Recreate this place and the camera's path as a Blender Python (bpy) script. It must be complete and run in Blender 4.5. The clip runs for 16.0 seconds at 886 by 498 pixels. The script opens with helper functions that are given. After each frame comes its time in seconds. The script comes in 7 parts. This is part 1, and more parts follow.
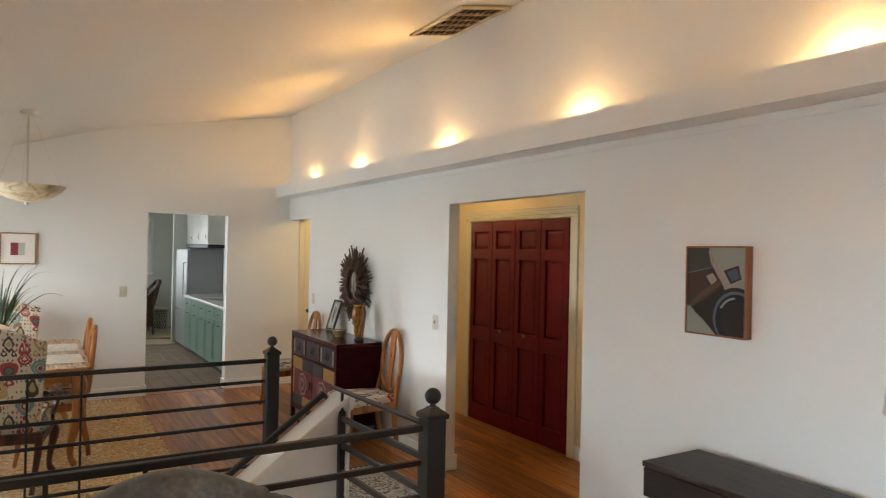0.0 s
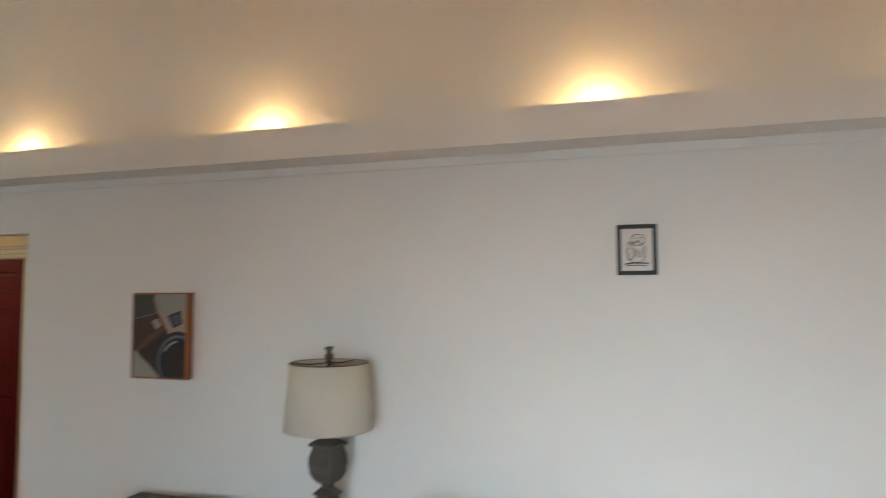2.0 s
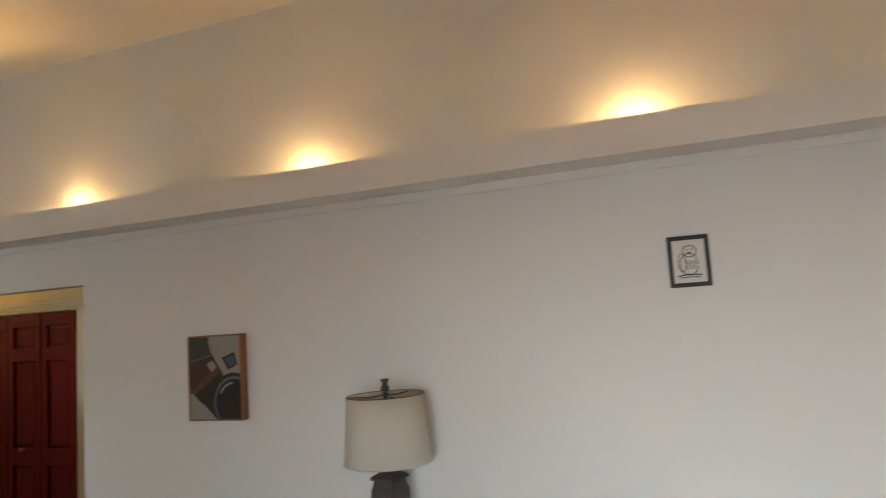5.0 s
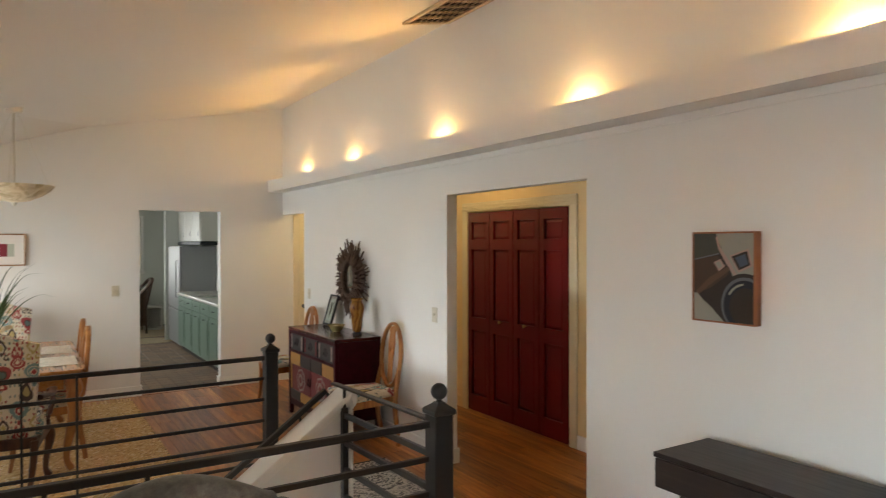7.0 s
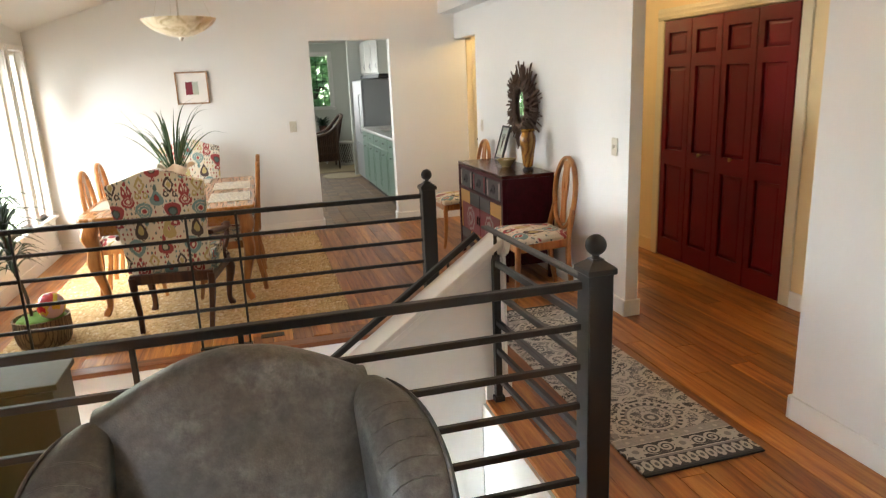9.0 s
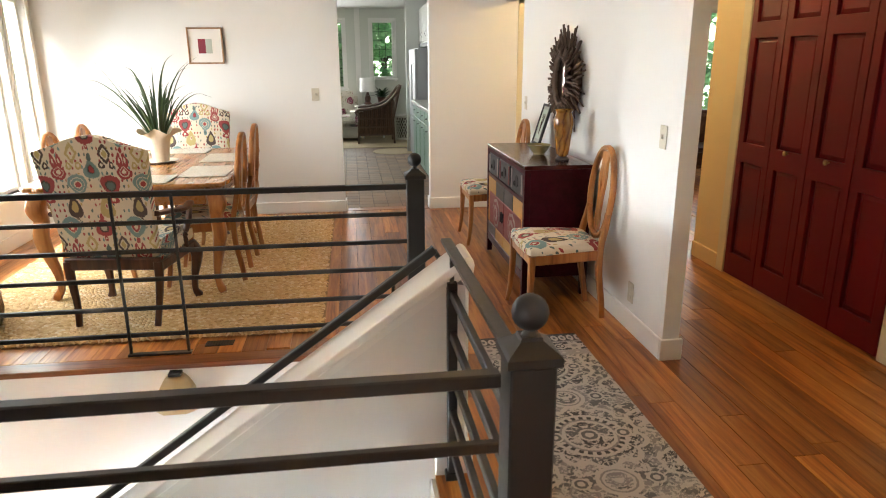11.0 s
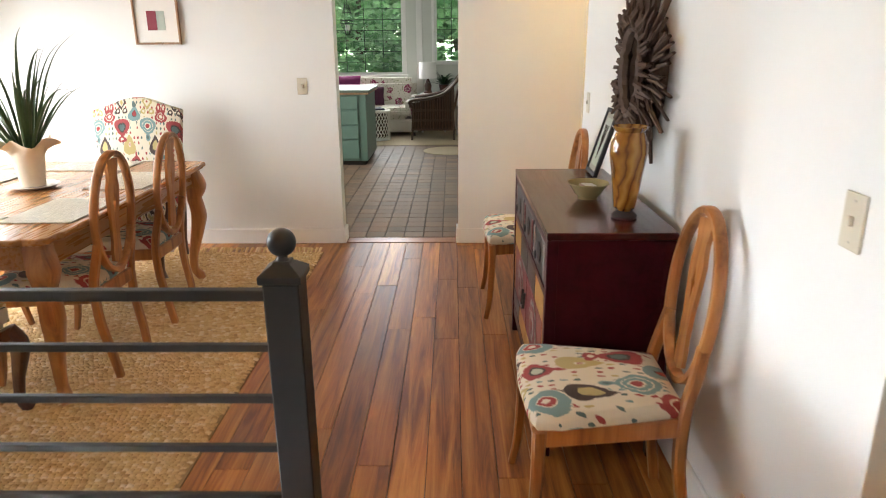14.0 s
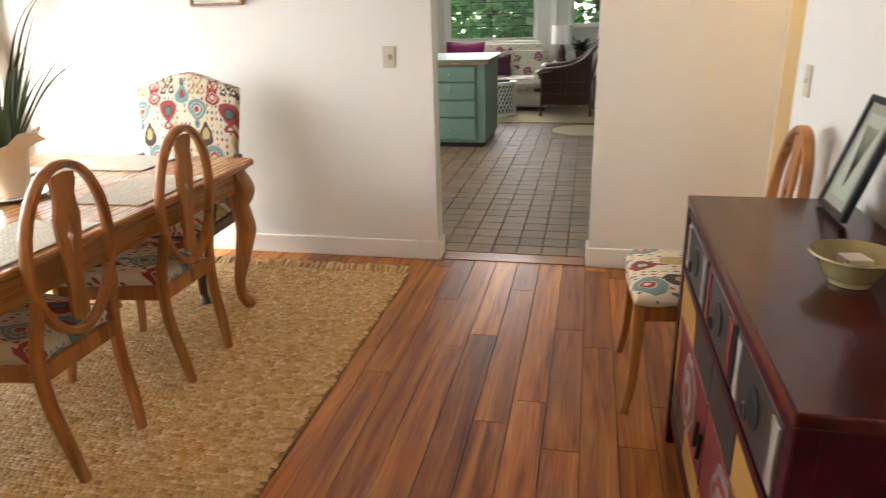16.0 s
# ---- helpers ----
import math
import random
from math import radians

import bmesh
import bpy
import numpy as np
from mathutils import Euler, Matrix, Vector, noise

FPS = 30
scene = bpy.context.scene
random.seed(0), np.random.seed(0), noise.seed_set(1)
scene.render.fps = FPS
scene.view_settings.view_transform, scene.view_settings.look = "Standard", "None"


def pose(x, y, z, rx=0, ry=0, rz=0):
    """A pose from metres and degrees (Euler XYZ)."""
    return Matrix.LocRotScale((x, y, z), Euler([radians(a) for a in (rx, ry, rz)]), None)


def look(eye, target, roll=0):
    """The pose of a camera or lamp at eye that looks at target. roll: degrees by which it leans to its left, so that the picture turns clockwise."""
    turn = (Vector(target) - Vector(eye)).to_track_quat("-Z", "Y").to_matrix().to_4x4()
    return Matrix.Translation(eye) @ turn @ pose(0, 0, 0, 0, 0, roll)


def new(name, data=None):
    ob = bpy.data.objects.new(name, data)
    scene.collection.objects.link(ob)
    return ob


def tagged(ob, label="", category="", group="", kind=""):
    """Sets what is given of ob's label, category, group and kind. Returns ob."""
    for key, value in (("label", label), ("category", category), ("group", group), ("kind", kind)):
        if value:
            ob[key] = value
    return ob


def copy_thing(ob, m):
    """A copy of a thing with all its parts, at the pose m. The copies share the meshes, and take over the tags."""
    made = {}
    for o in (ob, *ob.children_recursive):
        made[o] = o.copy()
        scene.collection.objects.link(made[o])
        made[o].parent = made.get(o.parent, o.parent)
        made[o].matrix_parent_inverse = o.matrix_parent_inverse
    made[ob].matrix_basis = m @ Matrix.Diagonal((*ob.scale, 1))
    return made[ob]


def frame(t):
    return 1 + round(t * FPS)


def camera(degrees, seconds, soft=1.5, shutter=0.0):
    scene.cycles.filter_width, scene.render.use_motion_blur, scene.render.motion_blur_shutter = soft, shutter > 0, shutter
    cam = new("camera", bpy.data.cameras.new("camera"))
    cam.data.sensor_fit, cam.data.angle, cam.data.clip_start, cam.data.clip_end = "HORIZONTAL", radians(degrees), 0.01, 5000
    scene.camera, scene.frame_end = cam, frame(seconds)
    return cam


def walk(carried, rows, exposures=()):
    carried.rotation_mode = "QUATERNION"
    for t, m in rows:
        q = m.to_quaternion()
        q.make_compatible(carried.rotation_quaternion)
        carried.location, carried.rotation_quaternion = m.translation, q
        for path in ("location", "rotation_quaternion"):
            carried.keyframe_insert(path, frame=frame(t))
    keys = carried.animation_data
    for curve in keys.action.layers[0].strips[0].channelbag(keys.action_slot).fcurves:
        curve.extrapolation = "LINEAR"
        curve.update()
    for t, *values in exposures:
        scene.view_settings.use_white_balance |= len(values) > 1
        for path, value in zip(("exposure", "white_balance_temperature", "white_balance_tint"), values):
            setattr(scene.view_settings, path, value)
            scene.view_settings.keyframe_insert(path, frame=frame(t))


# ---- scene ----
cam = camera(67.3, 16.0, soft=1.0, shutter=0.35)
# seconds, eye, target, roll
PATH = [
    (0, (-2.701, -8.072, 1.666), (-1.655, -6.368, 1.677), 1.2),
    (0.5, (-2.74, -8.188, 1.676), (-1.543, -6.586, 1.681), 0.8),
    (1, (-2.722, -8.301, 1.676), (-1.268, -6.928, 1.724), 0.3),
    (1.5, (-2.698, -8.36, 1.685), (-1.004, -7.298, 1.754), 0.3),
    (2, (-2.70, -8.403, 1.715), (-0.798, -7.799, 1.849), -0.1),
    (2.5, (-2.68, -8.47, 1.745), (-0.698, -8.289, 1.938), -1.8),
    (3, (-2.65, -8.5, 1.76), (-0.666, -8.638, 1.974), -3.0),
    (3.2, (-2.65, -8.5, 1.76), (-0.674, -8.717, 1.977), -3.0),
    (3.9, (-2.66, -8.48, 1.755), (-0.69, -8.75, 1.975), -3.0),
    (4.6, (-2.70, -8.39, 1.74), (-0.76, -8.00, 1.95), -3.4),
    (5.3, (-2.737, -8.297, 1.719), (-0.938, -7.444, 1.903), -3.5),
    (5.5, (-2.739, -8.267, 1.718), (-1.008, -7.278, 1.865), -3.0),
    (6, (-2.76, -8.194, 1.695), (-1.265, -6.868, 1.772), -2.7),
    (6.5, (-2.737, -8.11, 1.686), (-1.46, -6.572, 1.718), -1.6),
    (7, (-2.706, -7.989, 1.669), (-1.639, -6.298, 1.654), -0.1),
    (7.5, (-2.7, -7.901, 1.656), (-1.752, -6.142, 1.584), 0.3),
    (8, (-2.61, -7.819, 1.625), (-1.775, -6.01, 1.45), -0.3),
    (8.5, (-2.416, -7.683, 1.615), (-1.717, -5.836, 1.298), -2.8),
    (9, (-2.252, -7.516, 1.593), (-1.75, -5.644, 1.1), -2.5),
    (9.2, (-2.199, -7.441, 1.577), (-1.732, -5.57, 1.048), -2.4),
    (10.3, (-1.80, -7.0, 1.52), (-1.46, -5.10, 0.965), -1.2),
    (11.5, (-1.345, -6.486, 1.477), (-1.155, -4.574, 0.92), -0.6),
    (12, (-1.179, -6.223, 1.456), (-1.064, -4.311, 0.88), -1.5),
    (12.5, (-1.01, -5.936, 1.465), (-0.977, -4.024, 0.879), -0.5),
    (13, (-0.93, -5.573, 1.446), (-0.942, -3.663, 0.852), -0.4),
    (13.5, (-0.86, -5.227, 1.442), (-0.876, -3.317, 0.848), -0.4),
    (14, (-0.791, -4.858, 1.462), (-0.821, -2.949, 0.867), -0.4),
    (14.5, (-0.797, -4.476, 1.442), (-0.873, -2.565, 0.859), 0.0),
    (15, (-0.782, -4.096, 1.427), (-0.869, -2.183, 0.853), -0.7),
    (15.5, (-0.777, -3.775, 1.42), (-0.952, -1.883, 0.796), -1.3),
    (16, (-0.783, -3.625, 1.402), (-1.193, -1.788, 0.724), -1.7),
]
# seconds, stops, kelvin, tint
EXPOSURE = [(0, 1.32, 6500, 8), (1, 1.2, 6150, 6), (3, 0.5, 6500, 7), (5.5, 0.7, 6700, 8), (7, 1.2, 6900, 9),
            (8.5, 1.65, 6750, 9), (9, 1.8, 6750, 9), (12, 2.02, 6700, 10), (14, 2.0, 6600, 11), (16, 1.95, 6850, 12)]
walk(cam, [(t, look(*p)) for t, *p in PATH], EXPOSURE)

# ---------------------------------------------------------------- daylight
world = bpy.data.worlds.new("overcast_sky")
scene.world = world
world.use_nodes = True
sky = world.node_tree.nodes.new("ShaderNodeTexSky")
sky.sky_type, sky.sun_disc = "NISHITA", False
sky.sun_elevation, sky.sun_rotation = radians(45), radians(215)
world.node_tree.links.new(sky.outputs[0], world.node_tree.nodes["Background"].inputs[0])
world.node_tree.nodes["Background"].inputs[1].default_value = 0.15
sun_data = bpy.data.lights.new("sun", "SUN")
sun_data.energy, sun_data.angle, sun_data.color = 2.2, radians(25), (1, 0.96, 0.9)
sun = new("sun", sun_data)
sun.matrix_world = look((-14, -22, 24), (0, -2, 0))


def window_light(name, eye, target, width, height, watts, color=(0.80, 0.90, 1.0), spread=150):
    """The sky's light through one window, standing in its opening except the stair fill; it falls a little downwards.
    """
    d = bpy.data.lights.new(name, "AREA")
    d.shape, d.size, d.size_y, d.energy, d.color, d.spread = "RECTANGLE", width, height, watts, color, radians(spread)
    ob = new(name, d)
    ob.matrix_world = look(eye, target)
    return ob


def halogen(x, y, z, watts):
    d = bpy.data.lights.new("halogen_light", "POINT")
    d.energy, d.color, d.shadow_soft_size = watts, (1.0, 0.57, 0.21), 0.012
    ob = new("halogen_light", d)
    ob.location = (x, y, z)
    # the reflector throws most of the light up at the ceiling
    s = bpy.data.lights.new("halogen_beam", "SPOT")
    s.energy, s.color, s.spot_size, s.spot_blend, s.shadow_soft_size = watts * 8.5, (1.0, 0.50, 0.12), radians(92), 1.0, 0.04
    beam = new("halogen_beam", s)
    beam.matrix_world = look((x - 0.085, y, z), (x - 0.085 - 1.1, y, z + 1.0))
    return ob


window_light("dining_window_light", (-4.36, -1.75, 1.22), (0, -2.1, -1.2), 3.2, 1.55, 22.5, (0.84, 0.92, 1.0), spread=138)
window_light("living_window_light", (-4.36, -8.4, 1.3), (0, -8.7, -1.9), 1.4, 1.55, 33, (0.76, 0.89, 1.0), spread=104)
# fill lamp added below the unseen stair window, to brighten the well
window_light("stair_fill_light", (-4.30, -4.5, -1.85), (-1.4, -4.2, -2.5), 1.3, 0.8, 300, spread=106)
window_light("kitchen_window_light", (-2.3, 6.74, 1.55), (-1.6, 0, 0.3), 1.3, 1.2, 14, (0.92, 0.97, 1.0))
window_light("kitchen_side_light", (-4.17, 2.0, 1.5), (0, 2.2, 0.6), 1.5, 1.1, 10)
window_light("hall_room_window_light", (3.1, 1.98, 1.45), (2.6, -2, 0.5), 1.5, 1.3, 3.5)
HALOGENS = (-0.86, -2.10, -3.71, -5.21, -6.69, -8.2, -9.62)
for hy in HALOGENS:
    halogen(-0.062, hy, 2.45, 2.2)


# ---------------------------------------------------------------- materials
def nodes_of(name):
    m = bpy.data.materials.new(name)
    m.use_nodes = True
    nt = m.node_tree
    return m, nt, nt.nodes["Principled BSDF"]


def add(nt, kind, **values):
    n = nt.nodes.new(kind)
    for k, v in values.items():
        if k in n.inputs:
            n.inputs[k].default_value = v
    return n


def position(nt, scale=(1, 1, 1), space="world"):
    """World or object coordinates, scaled."""
    mp = nt.nodes.new("ShaderNodeMapping")
    mp.inputs["Scale"].default_value = scale
    if space == "world":
        src = nt.nodes.new("ShaderNodeNewGeometry").outputs["Position"]
    else:
        src = nt.nodes.new("ShaderNodeTexCoord").outputs["Object"]
    nt.links.new(src, mp.inputs["Vector"])
    return mp.outputs["Vector"]


def ramp(nt, fac, stops):
    r = nt.nodes.new("ShaderNodeValToRGB")
    el = r.color_ramp.elements
    while len(el) < len(stops):
        el.new(0.5)
    for e, (p, c) in zip(el, stops):
        e.position, e.color = p, (*c, 1)
    nt.links.new(fac, r.inputs["Fac"])
    return r.outputs["Color"]


def noise_tex(nt, vec, scale, detail=4, rough=0.55, distort=0.0):
    n = add(nt, "ShaderNodeTexNoise", Scale=scale, Detail=detail, Roughness=rough, Distortion=distort)
    nt.links.new(vec, n.inputs["Vector"])
    return n.outputs["Fac"]


def mix(nt, fac, a, b, blend="MIX"):
    m = nt.nodes.new("ShaderNodeMix")
    m.data_type, m.blend_type = "RGBA", blend
    for sock, v in ((m.inputs[0], fac), (m.inputs[6], a), (m.inputs[7], b)):
        if hasattr(v, "links"):
            nt.links.new(v, sock)
        elif isinstance(v, (int, float)):
            sock.default_value = v
        else:
            sock.default_value = (*v, 1)
    return m.outputs[2]


def calc(nt, op, a, b=0.0):
    m = nt.nodes.new("ShaderNodeMath")
    m.operation = op
    for sock, v in ((m.inputs[0], a), (m.inputs[1], b)):
        if hasattr(v, "links"):
            nt.links.new(v, sock)
        else:
            sock.default_value = v
    return m.outputs[0]


def bump(nt, bsdf, height, strength=0.2, distance=0.002):
    b = add(nt, "ShaderNodeBump", Strength=strength, Distance=distance)
    nt.links.new(height, b.inputs["Height"])
    nt.links.new(b.outputs["Normal"], bsdf.inputs["Normal"])


def plain(name, color, rough=0.5, metal=0.0, vary=0.12, grain=40.0, relief=0.08, coat=0.0, space="world", dist=0.002):
    """A surface with blotches at a large scale and a fine grain."""
    m, nt, b = nodes_of(name)
    v = position(nt, space=space)
    big = noise_tex(nt, v, 2.3, 3)
    fine = noise_tex(nt, v, grain, 5)
    dark = tuple(c * (1 - vary) for c in color)
    light = tuple(min(1, c * (1 + vary * 0.5)) for c in color)
    c = mix(nt, calc(nt, "ADD", calc(nt, "MULTIPLY", big, 0.6), calc(nt, "MULTIPLY", fine, 0.4)), dark, light)
    nt.links.new(c, b.inputs["Base Color"])
    r = calc(nt, "ADD", calc(nt, "MULTIPLY", fine, 0.12), rough - 0.06)
    nt.links.new(r, b.inputs["Roughness"])
    b.inputs["Metallic"].default_value = metal
    b.inputs["Coat Weight"].default_value = coat
    if relief:
        bump(nt, b, fine, relief, dist)
    return m


def wood(name, dark, mid, light, axis=1, rough=0.4, scale=1.0, per_piece=True, coat=0.0, space="world"):
    """Long grain along one axis, with a tone of its own per object."""
    m, nt, b = nodes_of(name)
    sc = [22 * scale] * 3
    sc[axis] = 1.3 * scale
    v = position(nt, sc, space)
    info = nt.nodes.new("ShaderNodeObjectInfo").outputs["Random"]
    shift = nt.nodes.new("ShaderNodeVectorMath")
    shift.operation = "ADD"
    nt.links.new(v, shift.inputs[0])
    cmb = nt.nodes.new("ShaderNodeCombineXYZ")
    for i in range(3):
        nt.links.new(calc(nt, "MULTIPLY", info, 37.0 + 11 * i), cmb.inputs[i])
    nt.links.new(cmb.outputs[0], shift.inputs[1])
    g = noise_tex(nt, shift.outputs[0], 1.0, 6, 0.62, 0.6)
    g2 = noise_tex(nt, shift.outputs[0], 5.0, 3, 0.5)
    c = ramp(nt, g, [(0.34, dark), (0.5, mid), (0.68, light)])
    c = mix(nt, calc(nt, "MULTIPLY", g2, 0.35), c, tuple(x * 0.55 for x in dark))
    if per_piece:
        tone = ramp(nt, info, [(0.0, (0.62, 0.56, 0.52)), (0.35, (0.86, 0.84, 0.80)), (0.75, (1.05, 1.05, 1.0)), (1.0, (1.42, 1.45, 1.4))])
        c = mix(nt, 1.0, c, tone, "MULTIPLY")
    nt.links.new(c, b.inputs["Base Color"])
    nt.links.new(calc(nt, "ADD", calc(nt, "MULTIPLY", g2, 0.2), rough - 0.1), b.inputs["Roughness"])
    b.inputs["Coat Weight"].default_value = coat
    bump(nt, b, g, 0.12, 0.001)
    return m


def glowing(name, color, strength):
    m, nt, b = nodes_of(name)
    b.inputs["Base Color"].default_value = (*color, 1)
    b.inputs["Emission Color"].default_value = (*color, 1)
    b.inputs["Emission Strength"].default_value = strength
    return m


def glass_like(name, color=(1, 1, 1), rough=0.0):
    m, nt, b = nodes_of(name)
    b.inputs["Base Color"].default_value = (*color, 1)
    b.inputs["Roughness"].default_value = rough
    b.inputs["Transmission Weight"].default_value = 1.0
    b.inputs["IOR"].default_value = 1.45
    return m


PAINT = plain("wall_paint", (0.73, 0.72, 0.69), 0.6, vary=0.03, grain=160, relief=0.05)
CEIL = plain("ceiling_paint", (0.69, 0.675, 0.64), 0.75, vary=0.03, grain=90, relief=0.12)
TRIM = plain("trim_paint", (0.78, 0.765, 0.725), 0.4, vary=0.03, grain=60, relief=0.03)
CREAM = plain("cream_casing", (0.72, 0.63, 0.44), 0.4, vary=0.05, grain=60, relief=0.03)
# white hall walls tinted yellow: the warm lamp light is put into the paint
WARM_HALL = plain("lamp_tinted_hall_paint", (0.78, 0.60, 0.32), 0.6, vary=0.03, grain=150, relief=0.05)
RED = plain("red_door_paint", (0.14, 0.0040, 0.0075), 0.40, vary=0.15, grain=30, relief=0.06)
RED.node_tree.nodes["Principled BSDF"].inputs["Specular IOR Level"].default_value = 0.25
FLOORW = wood("floor_wood", (0.165, 0.044, 0.009), (0.40, 0.138, 0.028), (0.57, 0.255, 0.062), 1, 0.36)
SUB = plain("floor_joint", (0.03, 0.012, 0.006), 0.8)
NOSE = wood("nosing_wood", (0.20, 0.06, 0.018), (0.42, 0.15, 0.045), (0.52, 0.22, 0.075), 0, 0.35)
IRON = plain("black_iron", (0.014, 0.013, 0.013), 0.45, metal=0.0, vary=0.25, grain=70, relief=0.06)
OLIVE = plain("olive_paint", (0.085, 0.065, 0.012), 0.5, vary=0.1)
METAL = plain("brass_dull", (0.55, 0.42, 0.2), 0.35, metal=1.0)
CHROME = plain("nickel", (0.6, 0.57, 0.5), 0.3, metal=1.0)
PLATE = plain("switch_plate_plastic", (0.55, 0.50, 0.39), 0.35, vary=0.04, relief=0)
GLASS = glass_like("window_glass")


# ---------------------------------------------------------------- mesh helpers
def part(name, bm, material, parent=None, label="", smooth=False):
    """Links a bmesh as one mesh object, under a thing if one is given."""
    me = bpy.data.meshes.new(name)
    bmesh.ops.recalc_face_normals(bm, faces=bm.faces)
    bm.to_mesh(me)
    bm.free()
    if material:
        me.materials.append(material)
    if smooth:
        for p in me.polygons:
            p.use_smooth = True
        me.set_sharp_from_angle(angle=radians(38))
    ob = new(name, me)
    if parent:
        ob.parent = parent
    if label:
        ob["label"] = label
    return ob


def thing(name, m, label, category, group="", kind=""):
    """An empty at a thing's base, which its parts are parented to."""
    ob = new(name)
    ob.matrix_world = m
    ob.empty_display_size = 0.1
    return tagged(ob, label, category, group, kind)


def box(x0, x1, y0, y1, z0, z1, bevel=0.0, bm=None, seg=1):
    bm = bm or bmesh.new()
    r = bmesh.ops.create_cube(bm, size=1)
    for v in r["verts"]:
        v.co = Vector((x0 + (v.co.x + 0.5) * (x1 - x0), y0 + (v.co.y + 0.5) * (y1 - y0), z0 + (v.co.z + 0.5) * (z1 - z0)))
    if bevel:
        es = list({e for v in r["verts"] for e in v.link_edges})
        bmesh.ops.bevel(bm, geom=es, offset=bevel, segments=seg, affect="EDGES")
    return bm


def lathe(profile, n=24, bm=None, center=(0, 0), square=False):
    """Turns (radius, z) pairs round the z axis; square gives a four-sided body."""
    bm = bm or bmesh.new()
    rings = []
    k = 4 if square else n
    off = math.pi / 4 if square else 0
    mul = math.sqrt(2) if square else 1
    for r, z in profile:
        rings.append([bm.verts.new((center[0] + mul * r * math.cos(off + 2 * math.pi * i / k), center[1] + mul * r * math.sin(off + 2 * math.pi * i / k), z)) for i in range(k)])
    for a, b in zip(rings, rings[1:]):
        for i in range(k):
            bm.faces.new((a[i], a[(i + 1) % k], b[(i + 1) % k], b[i]))
    bm.faces.new(rings[0][::-1])
    bm.faces.new(rings[-1])
    return bm


def sweep(path, sizes, n=8, bm=None, power=2.0, up=(0, 0, 1), closed=False):
    """A tube through points; sizes are (width, height) at each point; power over 2 squares the section."""
    bm = bm or bmesh.new()
    path = [Vector(p) for p in path]
    rings = []
    for i, p in enumerate(path):
        if closed:
            t = path[(i + 1) % len(path)] - path[i - 1]
        else:
            t = path[min(i + 1, len(path) - 1)] - path[max(i - 1, 0)]
        t.normalize()
        u = Vector(up)
        if abs(t.dot(u)) > 0.97:
            u = Vector((1, 0, 0))
        s = t.cross(u).normalized()
        w = s.cross(t)
        sw, sh = sizes[i] if isinstance(sizes, list) else sizes
        ring = []
        for k in range(n):
            a = 2 * math.pi * (k + 0.5) / n
            c, d = math.cos(a), math.sin(a)
            e = 2 / power
            ring.append(bm.verts.new(p + s * (sw / 2 * math.copysign(abs(c) ** e, c)) + w * (sh / 2 * math.copysign(abs(d) ** e, d))))
        rings.append(ring)
    pairs = list(zip(rings, rings[1:])) + ([(rings[-1], rings[0])] if closed else [])
    for a, b in pairs:
        for i in range(n):
            bm.faces.new((a[i], a[(i + 1) % n], b[(i + 1) % n], b[i]))
    if not closed:
        bm.faces.new(rings[0][::-1])
        bm.faces.new(rings[-1])
    return bm


def smooth_path(points, steps=6):
    """Catmull-Rom through a few points."""
    pts = [Vector(p) for p in points]
    pts = [pts[0] * 2 - pts[1]] + pts + [pts[-1] * 2 - pts[-2]]
    out = []
    for a, b, c, d in zip(pts, pts[1:], pts[2:], pts[3:]):
        for i in range(steps):
            t = i / steps
            out.append(0.5 * ((2 * b) + (c - a) * t + (2 * a - 5 * b + 4 * c - d) * t * t + (3 * b - a - 3 * c + d) * t ** 3))
    out.append(pts[-2])
    return out


def prism(outline, depth, axis="y", bm=None, at=0.0):
    """A flat outline pulled to a depth. axis y: outline in x, z; axis z: outline in x, y; axis x: outline in y, z."""
    bm = bm or bmesh.new()
    def co(p, d):
        if axis == "y":
            return (p[0], at + d, p[1])
        if axis == "z":
            return (p[0], p[1], at + d)
        return (at + d, p[0], p[1])
    a = [bm.verts.new(co(p, 0)) for p in outline]
    b = [bm.verts.new(co(p, depth)) for p in outline]
    bm.faces.new(a)
    bm.faces.new(b[::-1])
    for i in range(len(a)):
        j = (i + 1) % len(a)
        bm.faces.new((a[i], b[i], b[j], a[j]))
    return bm


